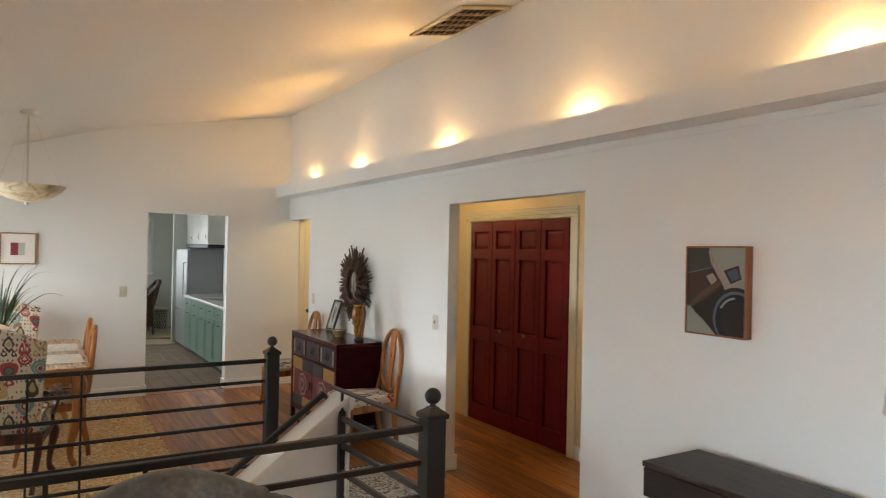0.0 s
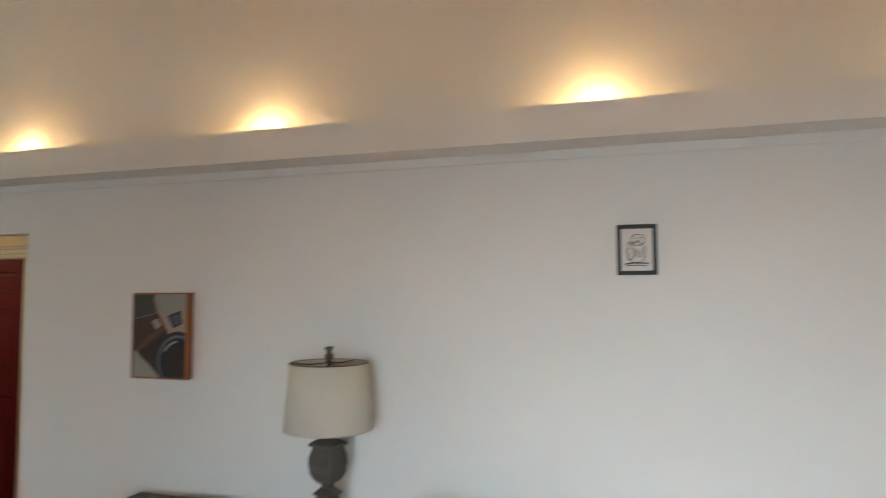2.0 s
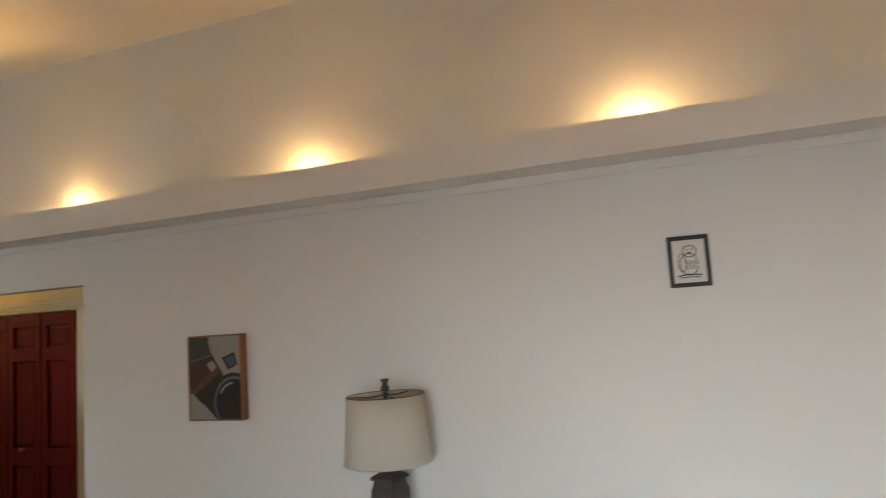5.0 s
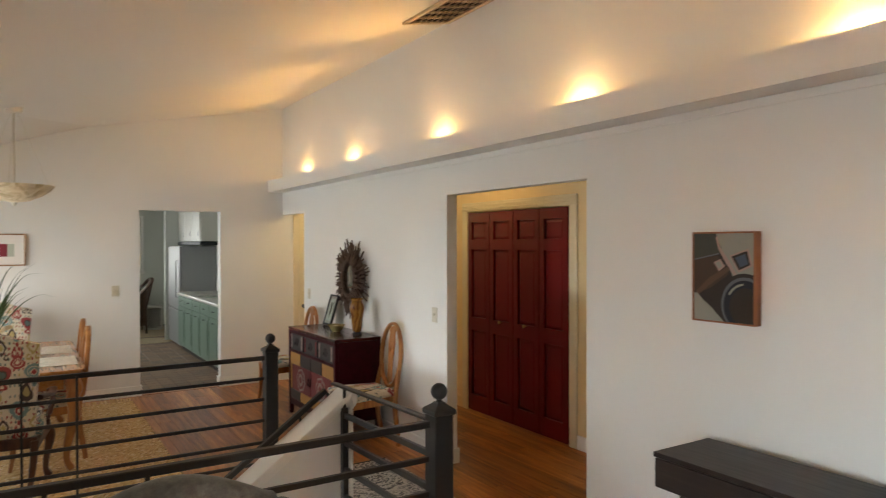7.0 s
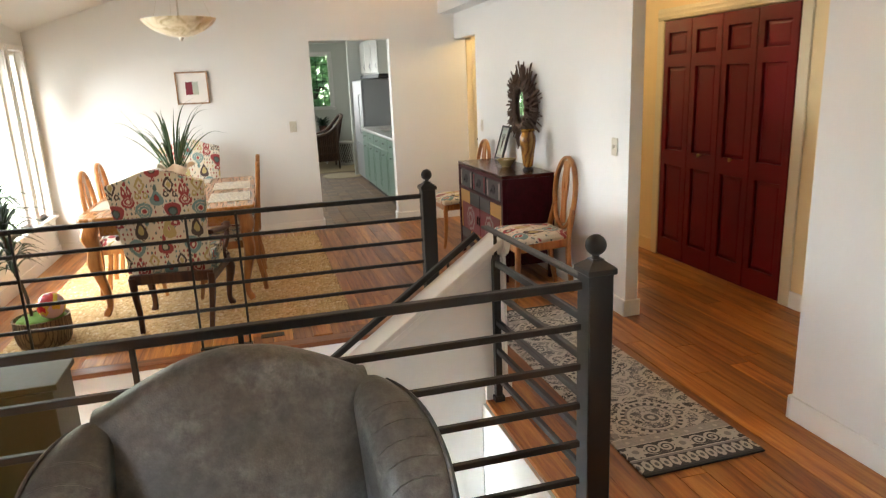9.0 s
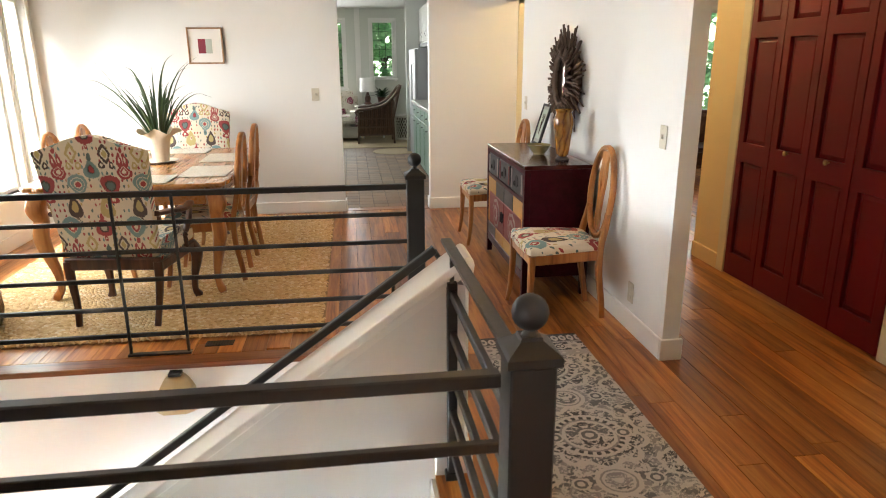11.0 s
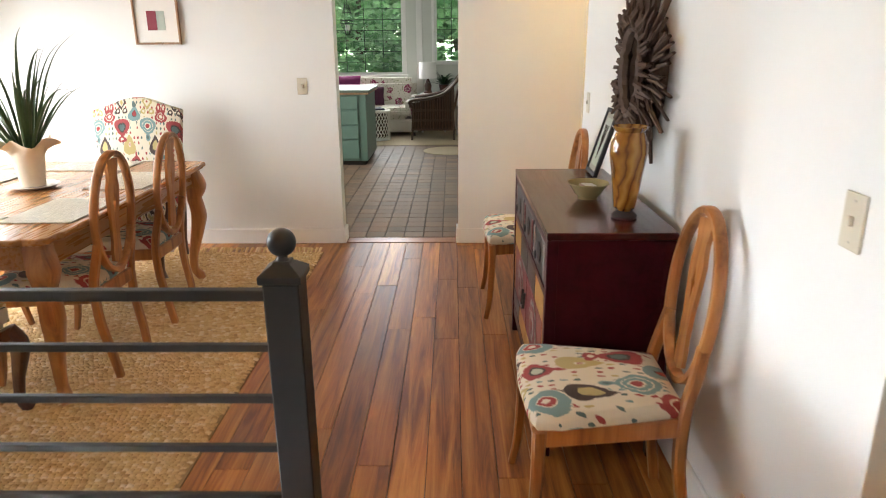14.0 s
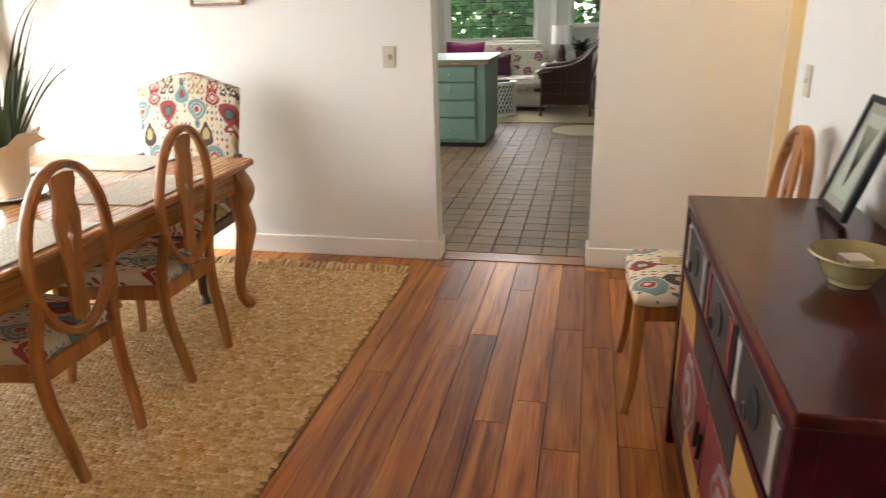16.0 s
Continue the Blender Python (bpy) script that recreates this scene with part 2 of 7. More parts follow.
def panel_with_holes(axis, p0, p1, a0, a1, z0, z1, holes=()):
    """A wall slab with openings through it. axis x: the slab lies between x = p0 and p1 and runs along y."""
    A = sorted({a0, a1, *[v for h in holes for v in h[:2]]})
    Z = sorted({z0, z1, *[v for h in holes for v in h[2:]]})
    A = [v for v in A if a0 <= v <= a1]
    Z = [v for v in Z if z0 <= v <= z1]
    def solid(i, j):
        if not (0 <= i < len(A) - 1 and 0 <= j < len(Z) - 1):
            return False
        a, z = (A[i] + A[i + 1]) / 2, (Z[j] + Z[j + 1]) / 2
        return not any(h[0] < a < h[1] and h[2] < z < h[3] for h in holes)
    bm = bmesh.new()
    def co(p, a, z):
        return bm.verts.new((p, a, z) if axis == "x" else (a, p, z) if axis == "y" else (a, z, p))
    for i in range(len(A) - 1):
        for j in range(len(Z) - 1):
            if not solid(i, j):
                continue
            c = [(A[i], Z[j]), (A[i + 1], Z[j]), (A[i + 1], Z[j + 1]), (A[i], Z[j + 1])]
            bm.faces.new([co(p0, *q) for q in c])
            bm.faces.new([co(p1, *q) for q in c[::-1]])
            for k, (di, dj) in enumerate(((0, -1), (1, 0), (0, 1), (-1, 0))):
                if not solid(i + di, j + dj):
                    q, r = c[k], c[(k + 1) % 4]
                    bm.faces.new((co(p0, *q), co(p1, *q), co(p1, *r), co(p0, *r)))
    bmesh.ops.remove_doubles(bm, verts=bm.verts, dist=1e-5)
    return bm


def rounded(ob, width=0.004, segments=2):
    m = ob.modifiers.new("rounded", "BEVEL")
    m.width, m.segments, m.limit_method = width, segments, "ANGLE"
    return ob


# ---------------------------------------------------------------- fabrics, woods and other surfaces
def frac_cell(nt, val, size, shift=0.0):
    s = calc(nt, "ADD", calc(nt, "DIVIDE", val, size), shift)
    return calc(nt, "SUBTRACT", calc(nt, "FRACT", s), 0.5), calc(nt, "FLOOR", s)


def const_ramp(nt, fac, stops):
    c = ramp(nt, fac, stops)
    c.node.color_ramp.interpolation = "CONSTANT"
    return c


def ikat(name):
    """Cream cotton printed with rows of feathered drops, rosettes, spades and diamonds."""
    m, nt, b = nodes_of(name)
    v = position(nt, space="object")
    wob = noise_tex(nt, position(nt, (230, 24, 24), "object"), 1.0, 3)
    soft = noise_tex(nt, position(nt, (30, 14, 14), "object"), 1.0, 2)
    sep = nt.nodes.new("ShaderNodeSeparateXYZ")
    nt.links.new(v, sep.inputs[0])
    jag = calc(nt, "MULTIPLY", calc(nt, "SUBTRACT", wob, 0.5), 0.030)
    u = calc(nt, "ADD", sep.outputs[0], calc(nt, "MULTIPLY", calc(nt, "SUBTRACT", soft, 0.5), 0.02))
    w = calc(nt, "ADD", calc(nt, "SUBTRACT", sep.outputs[2], sep.outputs[1]), jag)
    CR, RD, TL, BR = (0.66, 0.585, 0.45), (0.30, 0.022, 0.028), (0.155, 0.26, 0.26), (0.045, 0.022, 0.02)
    OC, SG, DT = (0.44, 0.34, 0.13), (0.42, 0.42, 0.31), (0.07, 0.12, 0.115)
    PU, PW_ = 0.35, 0.60

    def motif(c, cu, cw, hu, hw, taper, cross, stops, waist=0.0):
        """One shape of half sizes hu, hw at a place in the repeat; taper narrows its top, cross squares it to a diamond."""
        hu, hw = hu * 0.80, hw * 0.95
        du, _ = frac_cell(nt, u, PU, 0.5 - cu)
        dw, _ = frac_cell(nt, w, PW_, 0.5 - cw)
        z = calc(nt, "MULTIPLY", dw, PW_ / hw)
        wide = calc(nt, "MAXIMUM", calc(nt, "SUBTRACT", 1.0, calc(nt, "MULTIPLY", z, taper)), 0.12)
        x = calc(nt, "DIVIDE", calc(nt, "MULTIPLY", calc(nt, "ABSOLUTE", du), PU / hu), wide)
        if waist:
            x = calc(nt, "ADD", x, calc(nt, "MULTIPLY", calc(nt, "ABSOLUTE", z), waist))
        round_ = calc(nt, "SQRT", calc(nt, "ADD", calc(nt, "MULTIPLY", x, x), calc(nt, "MULTIPLY", z, z)))
        if cross:
            round_ = calc(nt, "ADD", calc(nt, "MULTIPLY", round_, 1 - cross), calc(nt, "MULTIPLY", calc(nt, "ADD", x, calc(nt, "ABSOLUTE", z)), cross))
        return mix(nt, calc(nt, "LESS_THAN", round_, 1.0), c, const_ramp(nt, round_, stops))

    # small dashes between the motifs
    cu3, iu3 = frac_cell(nt, u, 0.025, 0.25)
    cw3, iw3 = frac_cell(nt, w, 0.040, 0.3)
    px, pz = calc(nt, "MULTIPLY", cu3, 4.0), calc(nt, "MULTIPLY", cw3, 2.9)
    dd = calc(nt, "SQRT", calc(nt, "ADD", calc(nt, "MULTIPLY", px, px), calc(nt, "MULTIPLY", pz, pz)))
    wn = nt.nodes.new("ShaderNodeTexWhiteNoise")
    wn.noise_dimensions = "2D"
    cb = nt.nodes.new("ShaderNodeCombineXYZ")
    nt.links.new(iu3, cb.inputs[0]), nt.links.new(iw3, cb.inputs[1])
    nt.links.new(cb.outputs[0], wn.inputs["Vector"])
    dotc = const_ramp(nt, wn.outputs["Value"], [(0.0, RD), (0.28, DT), (0.48, OC), (0.58, TL), (0.68, CR)])
    c = mix(nt, calc(nt, "LESS_THAN", dd, 0.85), CR, dotc)
    # clearings and motifs, row by row
    c = motif(c, 0.62, 0.66, 0.048, 0.090, 0.72, 0.0, [(0.0, OC), (0.46, BR), (0.90, CR)])
    c = motif(c, 0.12, 0.66, 0.050, 0.090, 0.70, 0.0, [(0.0, RD), (0.14, CR), (0.22, OC), (0.90, CR)])
    c = motif(c, 0.62, 0.50, 0.012, 0.020, -0.3, 0.3, [(0.0, CR), (0.4, BR)])
    c = motif(c, 0.25, 0.88, 0.066, 0.080, -0.55, 0.0, [(0.0, DT), (0.36, BR), (0.50, RD), (0.92, CR)])
    c = motif(c, 0.25, 0.735, 0.034, 0.028, 0.5, 0.0, [(0.0, CR), (0.42, RD)])
    c = motif(c, 0.75, 0.90, 0.070, 0.078, -0.35, 0.2, [(0.0, RD), (0.26, CR), (0.36, TL), (0.60, CR), (0.66, TL), (0.93, CR)])
    c = motif(c, 0.75, 0.755, 0.018, 0.030, 0.0, 0.2, [(0.0, DT), (0.5, TL)])
    c = motif(c, 0.0, 0.42, 0.058, 0.066, 0.45, 0.0, [(0.0, SG), (0.36, BR), (0.52, RD), (0.93, CR)])
    c = motif(c, 0.0, 0.30, 0.013, 0.022, 0.0, 0.2, [(0.0, CR), (0.35, RD)])
    c = motif(c, 0.0, 0.545, 0.010, 0.026, 0.6, 0.2, [(0.0, RD)])
    c = motif(c, 0.5, 0.42, 0.072, 0.085, -0.30, 0.2, [(0.0, CR), (0.20, RD), (0.42, CR), (0.48, TL), (0.93, CR)])
    c = motif(c, 0.25, 0.22, 0.044, 0.070, -0.2, 0.8, [(0.0, OC), (0.42, CR), (0.62, BR)])
    c = motif(c, 0.75, 0.23, 0.044, 0.072, -0.2, 0.8, [(0.0, RD), (0.18, CR), (0.60, OC)])
    for sx in (-0.075, 0.075):
        c = motif(c, 0.25 + sx, 0.105, 0.020, 0.026, 0.3, 0.0, [(0.0, CR), (0.45, BR)])
        c = motif(c, 0.75 + sx, 0.10, 0.020, 0.026, 0.3, 0.0, [(0.0, CR), (0.45, OC)])
        c = motif(c, 0.5 + sx * 0.62, 0.16, 0.018, 0.052, 0.35, 0.1, [(0.0, CR), (0.38, RD)])
    c = motif(c, 0.5, 0.04, 0.050, 0.055, 0.6, 0.3, [(0.0, CR), (0.30, RD), (0.55, CR), (0.66, RD)])
    c = motif(c, 0.5, 0.265, 0.013, 0.022, 0.3, 0.3, [(0.0, RD)])
    c = motif(c, 0.0, 0.06, 0.052, 0.066, 0.55, 0.0, [(0.0, RD), (0.34, BR), (0.42, TL), (0.93, CR)])
    c = motif(c, 0.0, 0.19, 0.016, 0.028, 0.6, 0.2, [(0.0, DT)])
    weave = noise_tex(nt, v, 420, 2)
    c = mix(nt, calc(nt, "MULTIPLY", weave, 0.14), c, (0.5, 0.45, 0.36))
    nt.links.new(c, b.inputs["Base Color"])
    b.inputs["Roughness"].default_value = 0.9
    bump(nt, b, weave, 0.25, 0.001)
    return m


def floral(name):
    """Off-white cotton with loose maroon flowers."""
    m, nt, b = nodes_of(name)
    v = position(nt, space="object")
    vo = add(nt, "ShaderNodeTexVoronoi", Scale=5.0)
    nt.links.new(v, vo.inputs["Vector"])
    pet = noise_tex(nt, v, 26, 3)
    d = calc(nt, "ADD", vo.outputs["Distance"], calc(nt, "MULTIPLY", calc(nt, "SUBTRACT", pet, 0.5), 0.5))
    c = const_ramp(nt, d, [(0.0, (0.12, 0.01, 0.04)), (0.13, (0.55, 0.4, 0.4)), (0.19, (0.22, 0.02, 0.07)), (0.30, (0.62, 0.58, 0.5))])
    leaf = noise_tex(nt, v, 34, 2)
    c = mix(nt, calc(nt, "GREATER_THAN", leaf, 0.62), c, (0.25, 0.26, 0.14))
    nt.links.new(c, b.inputs["Base Color"])
    b.inputs["Roughness"].default_value = 0.9
    return m


def runner_cloth(name):
    """Grey and ivory pile with lobed medallions, rosettes and banded ends; object coordinates, y along the runner."""
    m, nt, b = nodes_of(name)
    v = position(nt, space="object")
    fuzz = noise_tex(nt, v, 75, 2)
    jag = calc(nt, "MULTIPLY", calc(nt, "SUBTRACT", fuzz, 0.5), 0.010)
    sep = nt.nodes.new("ShaderNodeSeparateXYZ")
    nt.links.new(v, sep.inputs[0])
    X = calc(nt, "ABSOLUTE", sep.outputs[0])
    BK, GR, IV, MG = (0.030, 0.030, 0.034), (0.105, 0.104, 0.112), (0.50, 0.475, 0.44), (0.235, 0.225, 0.225)
    mir = nt.nodes.new("ShaderNodeCombineXYZ")
    nt.links.new(X, mir.inputs[0]), nt.links.new(sep.outputs[1], mir.inputs[1])
    # leafy sprigs on a ground of slate and pale grey
    sprig = calc(nt, "GREATER_THAN", noise_tex(nt, mir.outputs[0], 34, 3, 0.6, 1.5), 0.515)
    patch = calc(nt, "GREATER_THAN", noise_tex(nt, mir.outputs[0], 9, 1), 0.5)
    ground = mix(nt, patch, MG, GR)
    deep = mix(nt, patch, GR, BK)

    def polar(W, H, su, sv, lobes=0, amp=0.0):
        """Radius and angle from the nearest centre of a grid of medallions, with a lobed radius if asked."""
        cu, _ = frac_cell(nt, sep.outputs[0], W, su)
        cw, _ = frac_cell(nt, sep.outputs[1], H, sv)
        x, y = calc(nt, "MULTIPLY", cu, W), calc(nt, "MULTIPLY", cw, H)
        r = calc(nt, "ADD", calc(nt, "SQRT", calc(nt, "ADD", calc(nt, "MULTIPLY", x, x), calc(nt, "MULTIPLY", y, y))), jag)
        ang = calc(nt, "ARCTAN2", y, x)
        if lobes:
            bulge = calc(nt, "ABSOLUTE", calc(nt, "SINE", calc(nt, "MULTIPLY", ang, lobes * 0.5)))
            r = calc(nt, "SUBTRACT", r, calc(nt, "MULTIPLY", bulge, amp))
        return r, ang

    def stack(c, r, bands):
        """Concentric bands, given from the outside in as (radius, colour)."""
        for radius, col in bands:
            c = mix(nt, calc(nt, "LESS_THAN", r, radius), c, col)
        return c

    leafy, dark_leafy = mix(nt, sprig, ground, IV), mix(nt, sprig, deep, IV)
    field = leafy
    r1, a1 = polar(0.58, 0.62, 0.5, 0.5, 10, 0.035)
    r0, a0 = polar(0.58, 0.62, 0.5, 0.5)
    petal = calc(nt, "GREATER_THAN", calc(nt, "SINE", calc(nt, "MULTIPLY", a0, 24.0)), 0.1)
    field = stack(field, r1, [(0.205, IV), (0.182, dark_leafy)])
    field = stack(field, r0, [(0.158, IV), (0.142, mix(nt, petal, BK, IV)), (0.122, MG), (0.112, IV), (0.098, dark_leafy), (0.045, IV), (0.034, GR), (0.018, IV)])
    r2, a2 = polar(0.58, 0.62, 0.5, 0.0, 0, 0.0)
    field = stack(field, r2, [(0.088, IV), (0.070, MG), (0.062, IV), (0.052, leafy), (0.016, IV)])
    r3, a3 = polar(0.58, 0.31, 0.0, 0.25, 6, 0.012)
    field = stack(field, r3, [(0.088, IV), (0.070, dark_leafy), (0.026, IV)])
    r4, a4 = polar(0.29, 0.31, 0.0, 0.5)
    field = stack(field, r4, [(0.036, IV), (0.026, GR), (0.014, IV)])
    # end bands: dotted grey, scrolls and flowers on black, a row of ovals
    band_y = calc(nt, "ABSOLUTE", sep.outputs[1])
    bu, _ = frac_cell(nt, sep.outputs[0], 0.232, 0.5)
    bx = calc(nt, "MULTIPLY", bu, 0.232)
    by = calc(nt, "SUBTRACT", band_y, 0.860)

    def radial(x, y, squash=1.0):
        y = calc(nt, "MULTIPLY", y, squash)
        return calc(nt, "ADD", calc(nt, "SQRT", calc(nt, "ADD", calc(nt, "MULTIPLY", x, x), calc(nt, "MULTIPLY", y, y))), jag), calc(nt, "ARCTAN2", y, x)

    fr_, fa = radial(bx, by)
    flower = calc(nt, "LESS_THAN", calc(nt, "SUBTRACT", fr_, calc(nt, "MULTIPLY", calc(nt, "ABSOLUTE", calc(nt, "SINE", calc(nt, "MULTIPLY", fa, 4.0))), 0.014)), 0.036)
    vx = calc(nt, "SUBTRACT", calc(nt, "ABSOLUTE", bx), 0.082)
    vr, va = radial(vx, by)
    turn = calc(nt, "FRACT", calc(nt, "ADD", calc(nt, "DIVIDE", vr, 0.021), calc(nt, "DIVIDE", va, 2 * math.pi)))
    volute = calc(nt, "MULTIPLY", calc(nt, "LESS_THAN", turn, 0.58), calc(nt, "LESS_THAN", vr, 0.040))
    bandc = mix(nt, volute, BK, IV)
    bandc = mix(nt, flower, bandc, IV)
    bandc = mix(nt, calc(nt, "LESS_THAN", fr_, 0.016), bandc, MG)
    bandc = mix(nt, calc(nt, "GREATER_THAN", calc(nt, "ABSOLUTE", calc(nt, "ADD", by, jag)), 0.048), bandc, IV)
    dotu, _ = frac_cell(nt, sep.outputs[0], 0.075, 0.5)
    dr, _ = radial(calc(nt, "MULTIPLY", dotu, 0.075), calc(nt, "SUBTRACT", band_y, 0.782))
    grey = mix(nt, calc(nt, "LESS_THAN", dr, 0.010), mix(nt, calc(nt, "MULTIPLY", fuzz, 0.8), MG, IV), IV)
    c = mix(nt, calc(nt, "GREATER_THAN", band_y, 0.752), field, grey)
    c = mix(nt, calc(nt, "GREATER_THAN", band_y, 0.806), c, bandc)
    c = mix(nt, calc(nt, "GREATER_THAN", band_y, 0.915), c, MG)
    edge, _ = frac_cell(nt, sep.outputs[0], 0.044)
    orr, _ = radial(calc(nt, "MULTIPLY", edge, 0.044), calc(nt, "SUBTRACT", band_y, 0.966), 0.55)
    ovals = stack(BK, orr, [(0.0195, IV), (0.008, GR)])
    c = mix(nt, calc(nt, "GREATER_THAN", band_y, 0.928), c, ovals)
    c = mix(nt, calc(nt, "GREATER_THAN", band_y, 1.003), c, BK)
    pile = noise_tex(nt, v, 260, 3)
    c = mix(nt, calc(nt, "MULTIPLY", pile, 0.30), c, MG)
    nt.links.new(c, b.inputs["Base Color"])
    b.inputs["Roughness"].default_value = 0.95
    bump(nt, b, calc(nt, "ADD", pile, fuzz), 0.6, 0.004)
    return m


def leather(name, color):
    m, nt, b = nodes_of(name)
    v = position(nt, space="object")
    big = noise_tex(nt, v, 5.0, 6, 0.65)
    vo = add(nt, "ShaderNodeTexVoronoi", Scale=240.0)
    nt.links.new(v, vo.inputs["Vector"])
    worn = ramp(nt, big, [(0.30, tuple(c * 0.45 for c in color)), (0.5, color), (0.68, tuple(c * 2.1 for c in color))])
    scuff = noise_tex(nt, v, 34, 6, 0.75)
    c = mix(nt, ramp(nt, scuff, [(0.38, (0, 0, 0)), (0.66, (0.8, 0.8, 0.8))]), worn, tuple(x * 0.42 for x in color))
    nt.links.new(c, b.inputs["Base Color"])
    nt.links.new(calc(nt, "ADD", calc(nt, "MULTIPLY", big, 0.25), 0.3), b.inputs["Roughness"])
    bump(nt, b, calc(nt, "ADD", vo.outputs["Distance"], calc(nt, "MULTIPLY", scuff, 0.8)), 0.3, 0.0015)
    return m


def weave_mat(name, a, c2, scale, relief=0.6):
    """Coarse plaited fibre."""
    m, nt, b = nodes_of(name)
    v = position(nt, space="object")
    br = add(nt, "ShaderNodeTexBrick", Scale=scale)
    br.inputs["Color1"].default_value = (*a, 1)
    br.inputs["Color2"].default_value = (*c2, 1)
    br.inputs["Mortar"].default_value = (*[x * 0.45 for x in c2], 1)
    br.inputs["Mortar Size"].default_value = 0.03
    nt.links.new(v, br.inputs["Vector"])
    n = noise_tex(nt, v, 90, 3)
    nt.links.new(mix(nt, calc(nt, "MULTIPLY", n, 0.5), br.outputs["Color"], c2), b.inputs["Base Color"])
    b.inputs["Roughness"].default_value = 0.9
    bump(nt, b, calc(nt, "ADD", calc(nt, "SUBTRACT", 1.0, br.outputs["Fac"]), n), relief, 0.004)
    return m


def island_noise(name, stops, rough, grain=60.0):
    """A tone of its own for each loose piece within one mesh."""
    m, nt, b = nodes_of(name)
    g = nt.nodes.new("ShaderNodeNewGeometry")
    c = ramp(nt, g.outputs["Random Per Island"], stops)
    n = noise_tex(nt, position(nt), grain, 4)
    nt.links.new(mix(nt, calc(nt, "MULTIPLY", n, 0.45), c, tuple(x * 0.45 for x in stops[0][1])), b.inputs["Base Color"])
    b.inputs["Roughness"].default_value = rough
    bump(nt, b, n, 0.4, 0.002)
    return m


def amber_glass(name):
    m, nt, b = nodes_of(name)
    v = position(nt, (1, 1, 0.55), "object")
    w = add(nt, "ShaderNodeTexWave", Scale=7.0, Distortion=14.0, Detail=3.0)
    nt.links.new(v, w.inputs["Vector"])
    c = ramp(nt, w.outputs["Fac"], [(0.0, (0.15, 0.05, 0.01)), (0.10, (0.28, 0.11, 0.018)), (0.6, (0.38, 0.17, 0.028)), (1.0, (0.46, 0.24, 0.05))])
    nt.links.new(c, b.inputs["Base Color"])
    b.inputs["Roughness"].default_value = 0.12
    b.inputs["Transmission Weight"].default_value = 0.25
    b.inputs["Coat Weight"].default_value = 0.5
    return m


def alabaster(name):
    m, nt, b = nodes_of(name)
    v = position(nt, space="object")
    n = noise_tex(nt, v, 9, 6, 0.6, 1.5)
    c = ramp(nt, n, [(0.35, (0.50, 0.38, 0.20)), (0.5, (0.74, 0.62, 0.42)), (0.7, (0.80, 0.72, 0.55))])
    nt.links.new(c, b.inputs["Base Color"])
    b.inputs["Roughness"].default_value = 0.35
    b.inputs["Subsurface Weight"].default_value = 0.25
    b.inputs["Subsurface Radius"].default_value = (0.02, 0.015, 0.01)
    return m


IKAT = ikat("ikat_cotton")
FLORAL = floral("floral_cotton")
RUNNER = runner_cloth("runner_pile")
LEATHER = leather("grey_leather", (0.105, 0.110, 0.108))
PINE = wood("honey_pine", (0.23, 0.075, 0.016), (0.44, 0.165, 0.04), (0.53, 0.24, 0.07), 2, 0.35, 0.7, False, 0.25, "object")
PINE_Y = wood("honey_pine_table", (0.32, 0.125, 0.030), (0.41, 0.17, 0.043), (0.47, 0.21, 0.060), 1, 0.28, 0.6, False, 0.35, "object")
MAHOG = wood("dark_mahogany", (0.03, 0.009, 0.004), (0.09, 0.028, 0.012), (0.14, 0.05, 0.02), 2, 0.35, 0.8, False, 0.2, "object")
ESPRESSO = wood("espresso_wood", (0.008, 0.004, 0.0035), (0.014, 0.007, 0.006), (0.022, 0.011, 0.009), 1, 0.5, 0.8, False, 0.0, "object")
LACQ = wood("maroon_lacquer", (0.026, 0.0014, 0.0045), (0.045, 0.0022, 0.0075), (0.058, 0.0035, 0.0105), 1, 0.36, 0.5, False, 0.0, "object")
LACQTOP = wood("maroon_brown_top", (0.030, 0.003, 0.003), (0.062, 0.007, 0.006), (0.10, 0.016, 0.010), 1, 0.22, 0.5, False, 0.12, "object")
LACQ.node_tree.nodes["Principled BSDF"].inputs["Specular IOR Level"].default_value = 0.12
LACQTOP.node_tree.nodes["Principled BSDF"].inputs["Specular IOR Level"].default_value = 0.24
BLACKP = plain("worn_black_paint", (0.018, 0.018, 0.02), 0.4, vary=0.5, grain=50, relief=0.15, space="object")
OCHRE = plain("worn_ochre_paint", (0.42, 0.22, 0.05), 0.5, vary=0.35, grain=40, relief=0.12, space="object")
REDP = plain("worn_red_paint", (0.16, 0.015, 0.018), 0.45, vary=0.4, grain=40, relief=0.12, space="object")
DRIFT = island_noise("dark_driftwood", [(0.0, (0.045, 0.024, 0.014)), (0.5, (0.09, 0.05, 0.03)), (1.0, (0.17, 0.10, 0.06))], 0.75)
MIRROR = plain("mirror_silver", (0.88, 0.88, 0.86), 0.0, metal=1.0, vary=0.0, relief=0)
AMBER = amber_glass("amber_art_glass")
CELADON = plain("celadon_glaze", (0.36, 0.31, 0.15), 0.2, vary=0.25, grain=30, relief=0.15, coat=0.4, space="object")
ALAB = alabaster("alabaster_bowl")
LINEN = plain("linen_shade", (0.56, 0.53, 0.45), 0.9, vary=0.06, grain=300, relief=0.25, space="object")
GREYWOOD = plain("weathered_grey_wood", (0.085, 0.074, 0.064), 0.65, vary=0.75, grain=45, relief=0.5, space="object", dist=0.004)
